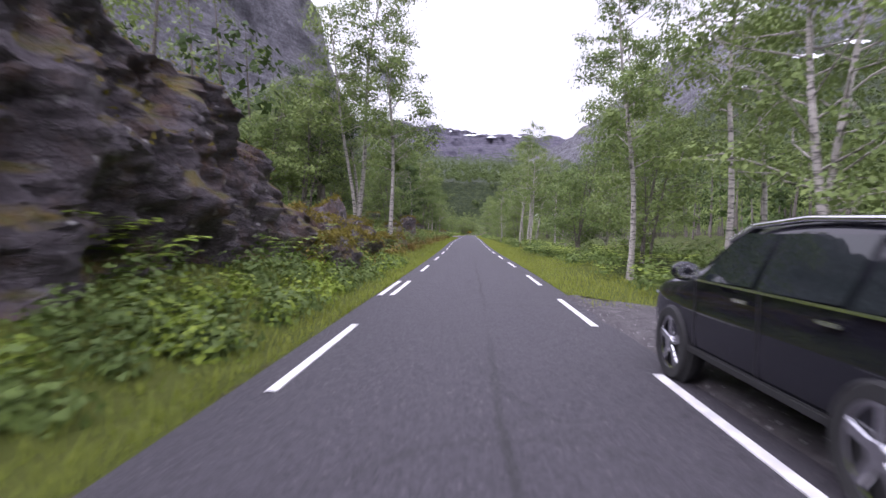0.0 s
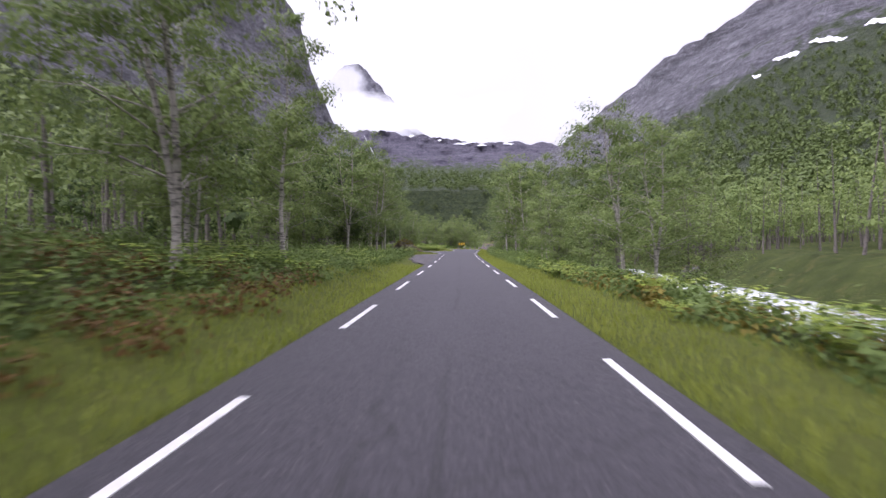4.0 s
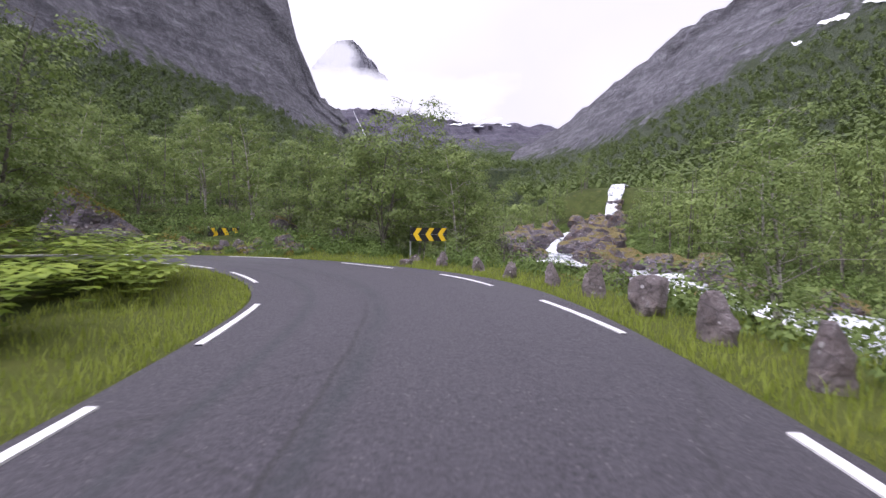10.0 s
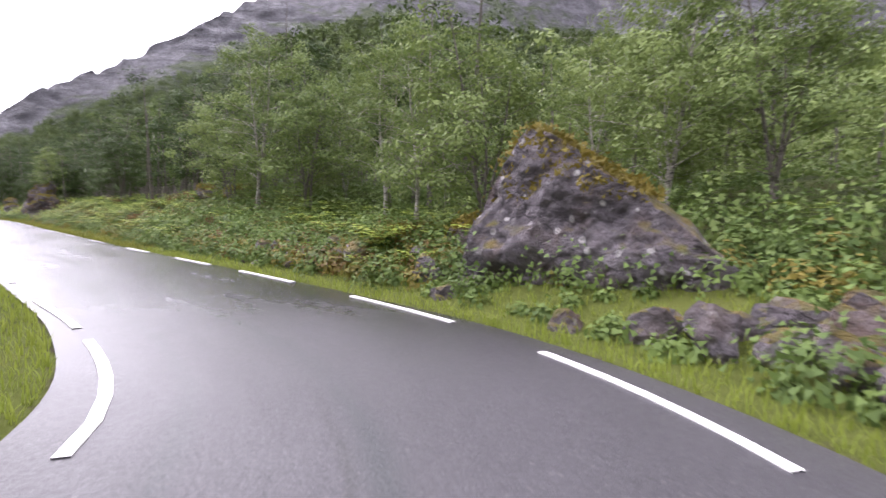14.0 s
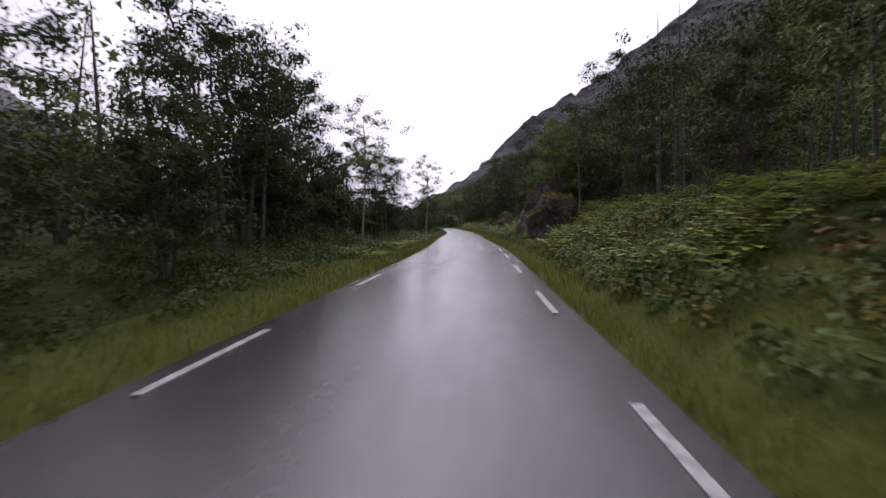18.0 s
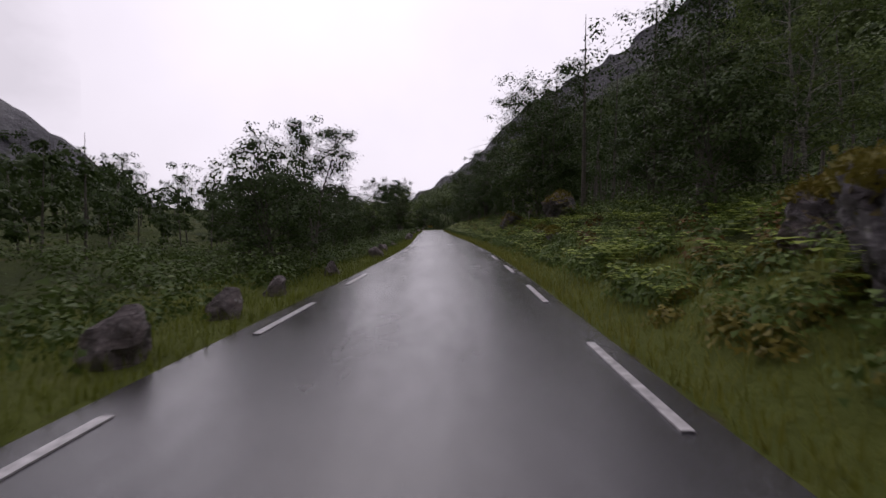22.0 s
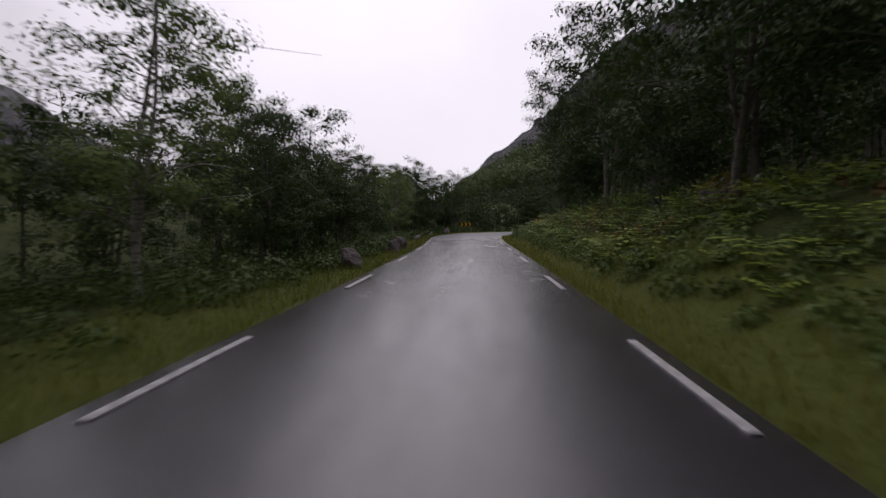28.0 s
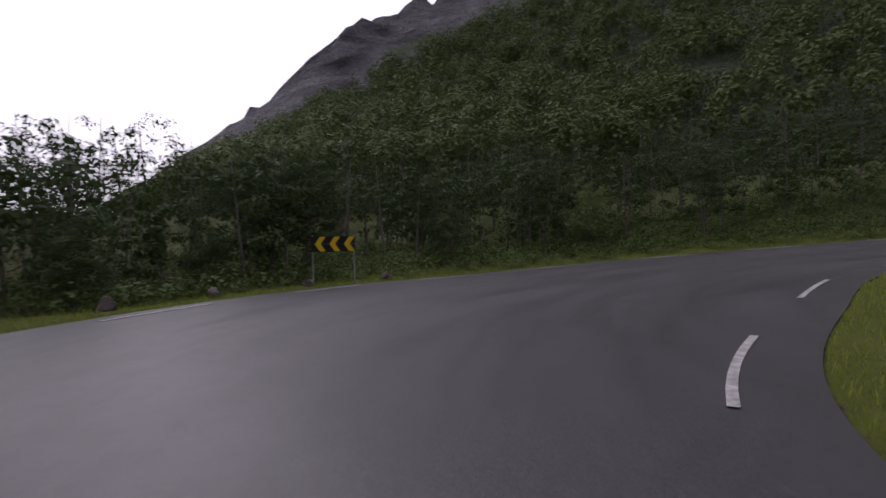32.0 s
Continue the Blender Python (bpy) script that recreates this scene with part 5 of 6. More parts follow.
def grass(name, places, rng, tall, label, mat="grass"):
    """Blades, each a narrow bent triangle pair."""
    n = len(places)
    az, h = rng.uniform(0, 6.283, n), tall * rng.uniform(0.5, 1.3, n)
    d = np.column_stack([np.cos(az), np.sin(az), 0 * az])
    w = np.column_stack([-np.sin(az), np.cos(az), 0 * az]) * 0.009
    bend = (h * rng.uniform(0.15, 0.7, n))[:, None] * d
    up = np.array([0, 0, 1.0])
    base = places - [0, 0, 0.03]
    v = np.stack([base - w, base + w, base + bend * 0.35 + up * h[:, None] * 0.65 + w * 0.7, base + bend * 0.35 + up * h[:, None] * 0.65 - w * 0.7,
                  base + bend + up * h[:, None]], 1)
    f = [[5 * k, 5 * k + 1, 5 * k + 2, 5 * k + 3] for k in range(n)] + [[5 * k + 3, 5 * k + 2, 5 * k + 4] for k in range(n)]
    tagged(part(name, mesh_of(name, v.reshape(-1, 3), f, M[mat])), label, "grass", kind="stuff")


for seed, edge, a, b, dense, mat in (
        (201, edge_l, 1.5, 12, 330, "grass"), (202, edge_r, 1.5, 12, 330, "grass"), (203, edge_l, 12, 21, 380, "grass"), (204, edge_r, 12, 20, 360, "grass"),
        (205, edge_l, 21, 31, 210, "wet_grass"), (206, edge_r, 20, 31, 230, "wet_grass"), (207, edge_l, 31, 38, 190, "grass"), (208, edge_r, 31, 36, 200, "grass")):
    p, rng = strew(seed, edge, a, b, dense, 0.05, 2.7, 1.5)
    grass("verge_grass", p, rng, 0.18 if mat == "grass" else 0.23, "olive grass along the road edge, painted darker for shade" if mat == "wet_grass" else "bright green uncut grass along the road edge", mat)


def fern_fronds(rng, places, size):
    """Ferns: rings of arching fronds with leaflets on both sides."""
    pieces, count, seg = [], 7, 6
    t = np.linspace(0.12, 1, seg)
    for p in places:
        s = size * rng.uniform(0.6, 1.3)
        turn = rng.uniform(0, 6.3)
        for k in range(count):
            az = turn + k * 6.283 / count + rng.uniform(-0.3, 0.3)
            d, sd = np.array([math.cos(az), math.sin(az), 0]), np.array([-math.sin(az), math.cos(az), 0])
            mid = p + d * (s * (0.2 * t + 0.42 * t**2))[:, None] + np.array([0, 0, 1]) * (s * (1.35 * t - 0.62 * t**2))[:, None]
            wide = s * 0.26 * np.sin(np.pi * (0.15 + 0.85 * (1 - t)) ** 0.8) + 0.01
            for sign in (1, -1):
                tipv = mid + sd * sign * wide[:, None] + d * (0.08 * s) - np.array([0, 0, 0.03 * s])
                v = np.stack([mid - d * 0.06 * s, tipv, mid + d * 0.085 * s], 1).reshape(-1, 3)
                pieces.append((v, np.arange(3 * seg).reshape(seg, 3)))
    return joined(pieces)


for seed, edge, a, b, dense, low, high, size in ((221, edge_l, 1.5, 6, 1.8, 1.6, 6, 0.75), (222, edge_r, 1.5, 10, 2.1, 1.8, 5, 0.7), (223, edge_l, 9.3, 15.5, 13.0, 1.5, 9, 0.95), (224, edge_l, 6, 9.3, 3.0, 2.5, 9, 0.7),
                                              (228, edge_l, 22.7, 24.1, 3.0, 0.9, 2.8, 0.5), (226, edge_r, 18, 31, 4.6, 1.0, 6.5, 0.7), (227, edge_r, 31, 37, 10.5, 1.3, 6, 0.7)):
    p, rng = strew(seed, edge, a, b, dense, low, high, 1.0)
    v, f = fern_fronds(rng, p, size)
    tagged(part("ferns", mesh_of("ferns", v, f, M["fern"])), "bright green bracken ferns beside the road", "ferns", kind="stuff")


def shrubs(name, seed, edge, a, b, dense, low, high, size, mat, label, leaves=62, leaf=0.12, power=1.35):
    if low < 2.0 and high < 13.5:
        leaves, leaf = 112, 0.088
    leaf_mounds(name, *strew(seed, edge, a, b, dense, low, high, power), size, mat, label, leaves, leaf)


def leaf_mounds(name, p, rng, size, mat, label, leaves, leaf):
    n = len(p)
    s = size * rng.uniform(0.5, 1.4, n)
    c = np.repeat(p, leaves, 0)
    r, face = clump_shell(rng, n * leaves, 0.5)
    r[:, 2] = np.abs(r[:, 2]) - 0.15
    face[:, 2] = np.abs(face[:, 2])
    c = c + (r * [0.72, 0.72, 0.75] + [0, 0, 0.12]) * np.repeat(s, leaves)[:, None] + rng.normal(0, 0.05, (n * leaves, 3))
    v, f = leaf_blades(rng, c, leaf, -0.3, 0.75, face)
    tagged(part(name, mesh_of(name, v, f, M[mat])), label, "shrubs", kind="stuff")


for seed, edge, a, b, dense, low, high, size, mat in (
        (241, edge_l, 1.2, 6.5, 11.0, 1.7, 12, 0.85, "shrub"), (242, edge_r, 1.2, 6.5, 10.0, 2.2, 10, 0.85, "shrub"), (243, edge_l, 6, 9.5, 8.0, 2.4, 14, 0.75, "shrub"),
        (244, edge_r, 6, 14, 13.0, 1.6, 9, 0.95, "shrub"), (245, edge_r, 13.8, 20.5, 20.0, 1.7, 13, 0.9, "shrub"), (246, edge_l, 9.5, 19, 5.2, 6, 20, 0.8, "shrub"),
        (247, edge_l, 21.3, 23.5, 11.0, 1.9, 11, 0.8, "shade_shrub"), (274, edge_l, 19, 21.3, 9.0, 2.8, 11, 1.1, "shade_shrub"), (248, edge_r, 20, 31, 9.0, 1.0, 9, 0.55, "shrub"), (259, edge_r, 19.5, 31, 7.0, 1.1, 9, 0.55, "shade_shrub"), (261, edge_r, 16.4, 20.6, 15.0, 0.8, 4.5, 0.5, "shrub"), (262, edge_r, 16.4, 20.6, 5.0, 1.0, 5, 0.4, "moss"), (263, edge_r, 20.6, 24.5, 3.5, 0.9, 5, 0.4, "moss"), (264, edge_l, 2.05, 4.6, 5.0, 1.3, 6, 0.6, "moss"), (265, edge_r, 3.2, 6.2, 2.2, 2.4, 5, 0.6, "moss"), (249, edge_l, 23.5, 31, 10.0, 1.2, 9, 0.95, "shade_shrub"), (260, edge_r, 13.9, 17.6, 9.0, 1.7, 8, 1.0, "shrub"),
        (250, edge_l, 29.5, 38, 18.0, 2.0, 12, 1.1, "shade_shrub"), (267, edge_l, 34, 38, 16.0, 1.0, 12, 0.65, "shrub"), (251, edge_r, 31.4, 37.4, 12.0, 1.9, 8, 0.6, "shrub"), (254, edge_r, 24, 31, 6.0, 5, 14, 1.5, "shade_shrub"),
        (255, edge_l, 1.2, 6.5, 5.0, 5, 16, 1.5, "shrub"), (256, edge_r, 1.2, 10, 4.0, 5, 13, 1.4, "shrub"), (257, edge_r, 14, 20.5, 6.0, 4, 14, 1.5, "shrub"),
        (258, edge_r, 10.5, 13.6, 5.0, 2.4, 7, 1.5, "shrub"),
        (271, edge_r, 6.0, 10.5, 5.0, 3.2, 9, 1.7, "shrub"), (272, edge_r, 16.6, 18.7, 7.0, 0.45, 4.6, 0.3, "shrub"), (273, edge_r, 31.4, 34, 7.0, 1.1, 4.5, 0.5, "shrub"), (269, edge_r, 18.75, 19.9, 6.0, 1.0, 4.5, 0.42, "heather"), (270, edge_r, 18.75, 19.9, 6.0, 1.0, 4.5, 0.42, "moss"), (266, edge_l, 1.45, 2.35, 5.0, 0.7, 2.0, 0.5, "shrub"), (268, edge_l, 1.45, 2.35, 2.0, 0.7, 1.8, 0.45, "fern"), (252, edge_l, 2.05, 5.2, 4.5, 1.3, 8, 0.65, "heather"), (253, edge_r, 20, 31, 2.2, 2.4, 9, 0.6, "heather")):
    shrubs("undergrowth", seed, edge, a, b, dense, low, high, size, mat,
           "rust-brown heather and dead bracken on the bank" if mat == "heather" else "leafy green undergrowth below the trees")


# bushes on both banks of the stream, above the bend
rng = np.random.default_rng(281)
i = rng.integers(62, 112, 620)
off = rng.choice([-1, 1], 620) * (half[i] * 1.15 + 1.2 + 7.0 * rng.uniform(0, 1, 620))
p = river_line[i, :2] + side_of_stream[i] * off[:, None] + rng.normal(0, 0.5, (620, 2))
p = p[~inside_road(p[:, 0], p[:, 1]) & (road_gap(p[:, 0], p[:, 1]) > 3.5)]
leaf_mounds("undergrowth", np.column_stack([p, ground_z(p[:, 0], p[:, 1])]), rng, 1.35, "shrub", "bushes crowding the banks of the stream", 150, 0.15)


def far_woods(name, seed, mount, count, v_low, v_high, size, label, leaves=36, leaf=0.24):
    """Distant trees on a mountainside, each a ragged clump of leaf masses."""
    rng = np.random.default_rng(seed)
    x, y, z = mount
    rows = x.shape[1]
    a, b = rng.uniform(0, x.shape[0] - 1.01, count), rng.uniform(v_low, v_high, count) / 1.25 * (rows - 1)
    i, j = a.astype(int), b.astype(int)
    u, w = (a - i)[:, None], (b - j)[:, None]
    g = np.stack([x, y, z], -1)
    p = g[i, j] * (1 - u) * (1 - w) + g[i + 1, j] * u * (1 - w) + g[i, j + 1] * (1 - u) * w + g[i + 1, j + 1] * u * w
    s = size * rng.uniform(0.6, 1.3, count)
    c = np.repeat(p, leaves, 0)
    r, face = clump_shell(rng, count * leaves, 0.6)
    c = c + r * np.repeat(s, leaves)[:, None] * [0.36, 0.36, 0.5] + np.array([0, 0, 0.5]) * np.repeat(s, leaves)[:, None]
    v, f = leaf_blades(rng, c, size * leaf, 0.2, 0.8, face)
    tagged(part(name, mesh_of(name, v, f, M["far_leaf"])), label, "forest", kind="stuff")


far_woods("far_woods", 301, tuple(a[:204] for a in north_west), 7000, 0.0, 0.6, 9.0, "dense birch forest on the lower mountainside")
far_woods("far_woods", 305, tuple(a[196:292] for a in north_west), 2600, 0.0, 0.6, 5.6, "dense alder and birch on the spur above the road", 150, 0.085)
far_woods("far_woods", 302, north_east, 5200, 0.0, 0.6, 9.0, "dense birch forest across the stream")
far_woods("far_woods", 304, valley_side, 2600, 0.0, 0.55, 11.0, "dark forest at the foot of the far valley side")
far_woods("far_woods", 303, headwall, 900, 0.0, 0.55, 16.0, "distant forest at the valley head")


# ---- rocks ----
def rock_mesh(name, seed, size, mat, cuts=7, rough=0.12, detail=4, lean=0.0):
    """A boulder: a ball cut by planes, with broken faces and a flat foot."""
    rng = np.random.default_rng(seed)
    bm = bmesh.new()
    bmesh.ops.create_icosphere(bm, subdivisions=detail, radius=1.0)
    v = np.array([p.co[:] for p in bm.verts])
    for _ in range(cuts):
        n = rng.normal(size=3)
        n[2] *= 0.7
        n /= np.linalg.norm(n)
        over = np.clip(v @ n - rng.uniform(0.5, 0.85), 0, None)
        v = v - over[:, None] * n * 0.93
    off = seed * 3.7
    bump = value_noise(v[:, 0] * 2.2 + off, v[:, 1] * 2.2 + v[:, 2] * 1.7, seed, 5, 0.55) * rough
    step = np.abs(value_noise(v[:, 2] * 3.1 + v[:, 0] + off, v[:, 1] * 1.3 + off, seed + 5, 4, 0.6)) * rough * 0.8
    v = v * (1 + bump - step)[:, None]
    v[:, 0] += lean * v[:, 2]
    v = v * np.array(size) / 2
    v[:, 2] += size[2] * 0.36
    for p, c in zip(bm.verts, v):
        p.co = c
    me = bpy.data.meshes.new(name)
    bm.to_mesh(me)
    bm.free()
    me.materials.append(M[mat])
    return me


def rock(name, x, y, sink, me, label, group="", turn=0.0, scale=1.0, category="rock", level=None):
    z = float(ground_z(x, y)[0]) if level is None else level
    ob = part(name, me)
    ob.matrix_world = pose(x, y, z - sink, 0, 0, turn) @ Matrix.Diagonal((scale, scale, scale, 1))
    return tagged(ob, label, category, group)


def slab_mesh(name, outline, depth, mat, seed, rough=0.16, cells=26):
    """A rock face: an upright outline (along, height) swept back in depth, with broken relief."""
    o = np.array(outline, float)
    along_x = np.linspace(o[0, 0], o[-1, 0], cells * 2)
    crest = np.interp(along_x, o[:, 0], o[:, 1])
    u, w = np.meshgrid(np.linspace(0, 1, cells * 2), np.linspace(0, 1.9, int(cells * 1.9)), indexing="ij")
    h = crest[:, None] * np.clip(w, 0, 1)
    back = np.clip(w - 1, 0, None) / 0.9 * depth + np.clip(w, 0, 1) ** 1.6 * depth * 0.22
    drop = np.clip(w - 1, 0, None) ** 2 * crest[:, None] * 0.9
    x = along_x[:, None] + 0 * w
    relief = value_noise(x * 0.9 + seed, h * 1.1, seed, 5, 0.6) * rough * 1.6 + np.abs(value_noise(x * 1.1 - h * 0.5, h * 0.9 + x * 0.3, seed + 3, 5, 0.6)) * rough * 1.5
    relief = relief + np.round(2.5 * value_noise(x * 0.7 + 3, h * 0.8 + seed, seed + 11, 3)) / 2.5 * rough * 0.7
    y = back + relief
    z = h - drop - 0.5 * (w < 0.02) + 0.08 * value_noise(x * 1.5, back * 1.5, seed + 7, 4)
    r = w.shape[1]
    i, j = np.meshgrid(np.arange(cells * 2 - 1), np.arange(r - 1), indexing="ij")
    q = np.stack([i * r + j, (i + 1) * r + j, (i + 1) * r + j + 1, i * r + j + 1], -1).reshape(-1, 4)
    return mesh_of(name, np.column_stack([x.ravel(), y.ravel(), z.ravel()]), q, M[mat])


def moss_cap(parent_mesh, seed, flat, low):
    """Tufts of moss and heather growing on the upward faces of a rock."""
    rng = np.random.default_rng(seed)
    n = len(parent_mesh.polygons)
    c, nn = np.empty(n * 3, np.float32), np.empty(n * 3, np.float32)
    parent_mesh.polygons.foreach_get("center", c)
    parent_mesh.polygons.foreach_get("normal", nn)
    c, nn = c.reshape(-1, 3), nn.reshape(-1, 3)
    good = np.nonzero((nn[:, 2] > flat) & (c[:, 2] > low * c[:, 2].max()))[0]
    if not len(good):
        return None
    pick = rng.choice(good, min(3200, 12 * len(good)))
    return leaf_blades(rng, c[pick] + rng.normal(0, 0.06, (len(pick), 3)) + [0, 0, 0.02], 0.09, -0.8, 0.6)


def mossy(ob, seed, mat="moss", flat=0.72, low=0.66):
    made = moss_cap(ob.data, seed, flat, low)
    if made:
        part("moss", mesh_of("moss", *made, M[mat]), parent=ob, label="yellow-brown moss tufts")
    return ob


# the long rock face at the start, its crest falling towards the road's end
ob = part("rock_face", slab_mesh("rock_face", [(-16, 3.2), (-10, 3.6), (-6, 3.9), (-2, 4.2), (1.0, 4.1), (2.4, 3.4), (3.8, 2.9), (5.2, 2.3), (6.2, 1.8), (7.0, 0.7)], 3.0, "dark_rock", 5, 0.22, 60))
ob.matrix_world = pose(-3.05, 25.0, -0.3, 0, 0, 88.5)
mossy(tagged(ob, "tall dark rock face with lichen and a mossy crest", "rock face"), 3, "moss", 0.5, 0.6)
for k, (x, y, sx, sy, sz, turn, mat) in enumerate(((-3.6, 31.4, 1.8, 1.4, 1.5, 20, "dark_rock"), (-3.9, 35.2, 2.0, 1.8, 1.5, 50, "dark_rock"), (-3.9, 38.6, 2.6, 1.8, 1.4, 10, "dark_rock"), (-5.0, 41.5, 1.6, 1.5, 1.1, 80, "rock"),
                                                  (-4.6, 46.5, 1.6, 1.2, 1.2, 140, "rock"), (-3.6, 52.6, 1.7, 1.4, 1.3, 25, "dark_rock"), (-3.2, 58.8, 1.5, 1.5, 1.9, 60, "rock"), (-2.7, 57.0, 1.7, 1.3, 2.5, 20, "dark_rock"), (-3.3, 54.4, 1.4, 1.1, 1.2, 80, "dark_rock"), (-6.5, 63, 2.2, 1.8, 1.4, 15, "rock"),
                                                  (-3.4, 71, 1.5, 1.1, 1.0, 100, "rock"), (-6.4, 79, 2.6, 1.8, 1.4, 5, "dark_rock"), (-2.8, 84.8, 1.5, 1.3, 1.0, 70, "rock"), (-4.8, 89, 3.6, 2.2, 2.0, 30, "dark_rock"), (-2.4, 92, 1.3, 1.0, 0.8, 10, "rock"),
        (-2.7, 34.6, 2.3, 1.4, 1.4, 15, "dark_rock"), (-2.6, 30.4, 2.0, 1.3, 1.2, 75, "dark_rock"), (-4.3, 37, 1.8, 1.6, 2.3, 130, "dark_rock"), (-2.6, 40.6, 1.8, 1.3, 1.2, 40, "dark_rock"), (-2.3, 44.6, 1.3, 1.1, 1.0, 100, "dark_rock"))):
    me = rock_mesh("boulder", 40 + k, (sx, sy, sz), mat, 8, 0.16, 4)
    mossy(rock("boulder", x, y, 0.25, me, "mossy broken boulder on the grassy bank" if mat == "rock" else "dark mossy boulder with rust-brown lichen", "bank boulders", turn), 60 + k)
me = rock_mesh("boulder", 61, (4.4, 2.2, 2.3), "dark_rock", 8, 0.2, 5, 0.3)
mossy(rock("boulder", -1.6, 158.6, 0.5, me, "dark sloping boulder half sunk in the meadow", "meadow boulders", 150), 91)
me = rock_mesh("boulder", 62, (3.0, 2.2, 1.8), "rock", 8, 0.2, 4)
mossy(rock("boulder", -12, 183, 0.3, me, "pale boulder among the meadow birches", "meadow boulders", 30), 92)

# the great boulder above the bend
ob = part("bend_boulder", slab_mesh("bend_boulder", [(-2.05, 0.3), (-1.9, 1.1), (-1.65, 1.85), (-1.35, 2.55), (-1.1, 2.85), (-0.7, 2.68), (-0.2, 2.3), (0.4, 1.9), (1.0, 1.4), (1.5, 0.9), (1.85, 0.3)], 2.4, "rock", 17, 0.1, 56))
ob.matrix_world = pose(-7.35, 198.4, -0.2, 0, 0, 32) @ Matrix.Diagonal((1.18, 1.0, 1.04, 1))
mossy(tagged(ob, "great wedge-shaped grey boulder with a mossy ridge", "boulder"), 5, "moss", 0.45, 0.6)
for k, (x, y, s, turn) in enumerate(((-4.0, 198.9, 0.7, 10), (-3.4, 199.2, 0.45, 70), (-2.9, 198.9, 0.3, 120), (-2.4, 199.5, 0.42, 30), (-4.4, 198.6, 0.45, 80), (-1.7, 199.3, 0.5, 15), (-0.6, 199.2, 0.6, 60), (0.6, 198.6, 0.75, 0), (1.4, 198.2, 0.5, 45),
                                        (-5.6, 198.2, 0.5, 40), (-6.4, 197.7, 0.4, 100), (-5.0, 198.5, 0.6, 150), (-8.7, 196.9, 0.35, 60), (-9.9, 197.0, 0.55, 20), (-11.2, 196.4, 0.4, 100), (2.6, 200.2, 0.9, 10), (-0.9, 203.6, 1.2, 30))):
    me = rock_mesh("rubble_block", 80 + k % 5, (1.5, 1.1, 1.3), "rock" if k % 2 else "dark_rock", 9, 0.15, 3)
    rock("rubble_block", x, y, 0.15, me, "broken block of grey rock below the bank", "rubble blocks", turn, s)

rng = np.random.default_rng(31)
chips = [rock_mesh("rubble_block", 270 + q, (1.0, 0.75, 0.7), "rock" if q % 2 else "dark_rock", 9, 0.15, 2) for q in range(5)]
for k in range(62):
    u = rng.uniform()
    x, y = (-5.2 + 6.4 * u, 198.8 - 0.5 * u + rng.uniform(-0.35, 0.5)) if k < 36 else (-9.6 - 6.5 * u, 196.9 - 3.2 * u + rng.uniform(-0.5, 1.1))
    rock("rubble_block", x, y, 0.05, chips[k % 5], "small broken piece of lichened rock below the bank", "rubble blocks", rng.uniform(0, 360), rng.uniform(0.3, 0.75))

# rocks above the straight
me = rock_mesh("boulder", 104, (3.3, 3.2, 4.3), "dark_rock", 9, 0.16, 5, 0.05)
mossy(rock("boulder", -66.9, 170.2, 1.05, me, "dark square boulder with a thick yellow moss cap", "slope boulders", 28), 111, "moss", 0.5, 0.6)
me = rock_mesh("boulder", 105, (1.7, 1.6, 1.8), "dark_rock", 8, 0.15, 4)
mossy(rock("boulder", -70.4, 168.8, 0.2, me, "smaller dark rock beside the square boulder", "slope boulders", 60), 112)
me = rock_mesh("boulder", 106, (4.8, 3.2, 5.0), "dark_rock", 8, 0.22, 5)
mossy(rock("boulder", -74.6, 166.7, 1.3, me, "rust-red overhanging rock with dark cracks", "slope boulders", -28), 113)
for k, (x, y, sx, sy, sz, turn) in enumerate(((-89.5, 157.6, 2.6, 1.6, 1.8, -30), (-92, 157.2, 1.8, 1.4, 1.3, 10), (-105.2, 149.6, 1.3, 1.0, 0.9, 50), (-108.8, 147.8, 1.2, 0.9, 0.9, 0), (-114.4, 147.4, 3.6, 2.2, 2.4, -28), (-123.5, 140.6, 2.8, 1.6, 1.7, -30),
                                            (-131, 137.2, 2.2, 1.6, 1.5, 15), (-154, 124.4, 2.4, 1.6, 1.4, -30), (-178, 111, 2.6, 1.8, 1.5, -28), (-34.5, 190.2, 2.2, 1.4, 1.1, -30), (-30, 192.2, 1.5, 1.2, 0.9, 40), (-11.4, 198.2, 1.9, 1.3, 1.3, 20), (-13.4, 197.3, 1.1, 0.9, 0.7, 70), (-14.6, 196.4, 0.9, 0.7, 0.5, 10), (-15.8, 196.0, 1.2, 0.8, 0.6, 130))):
    me = rock_mesh("boulder", 120 + k, (sx, sy, sz), "dark_rock" if k % 3 else "rock", 8, 0.17, 4)
    mossy(rock("boulder", x, y, 0.3, me, "mossy rock breaking out of the fern bank", "slope boulders", turn), 140 + k)

# guard stones along the outer edges of the bends
for k, (x, y, tall, wide) in enumerate(((10.75, 176.4, 0.75, 0.5), (10.8, 178.4, 0.55, 0.55), (10.7, 180.2, 0.75, 0.5), (10.7, 182.0, 0.85, 0.65), (10.65, 183.9, 0.95, 0.85), (10.45, 185.9, 0.8, 0.55), (10.05, 187.9, 0.7, 0.6), (9.3, 189.6, 0.65, 0.6),
                                        (8.6, 191.4, 0.6, 0.55), (7.5, 192.9, 0.65, 0.5), (6.5, 194.8, 0.4, 0.55), (6.3, 193.6, 0.42, 0.7))):
    me = rock_mesh("guard_stone", 160 + k % 7, (wide * 0.9, wide * 0.8, tall * 1.15), "stone", 9, 0.14, 3)
    rock("guard_stone", x, y, 0.1, me, "upright rough grey guard stone at the road edge", "guard stones in the bend", 37 * k, 1.0, "guard stone")
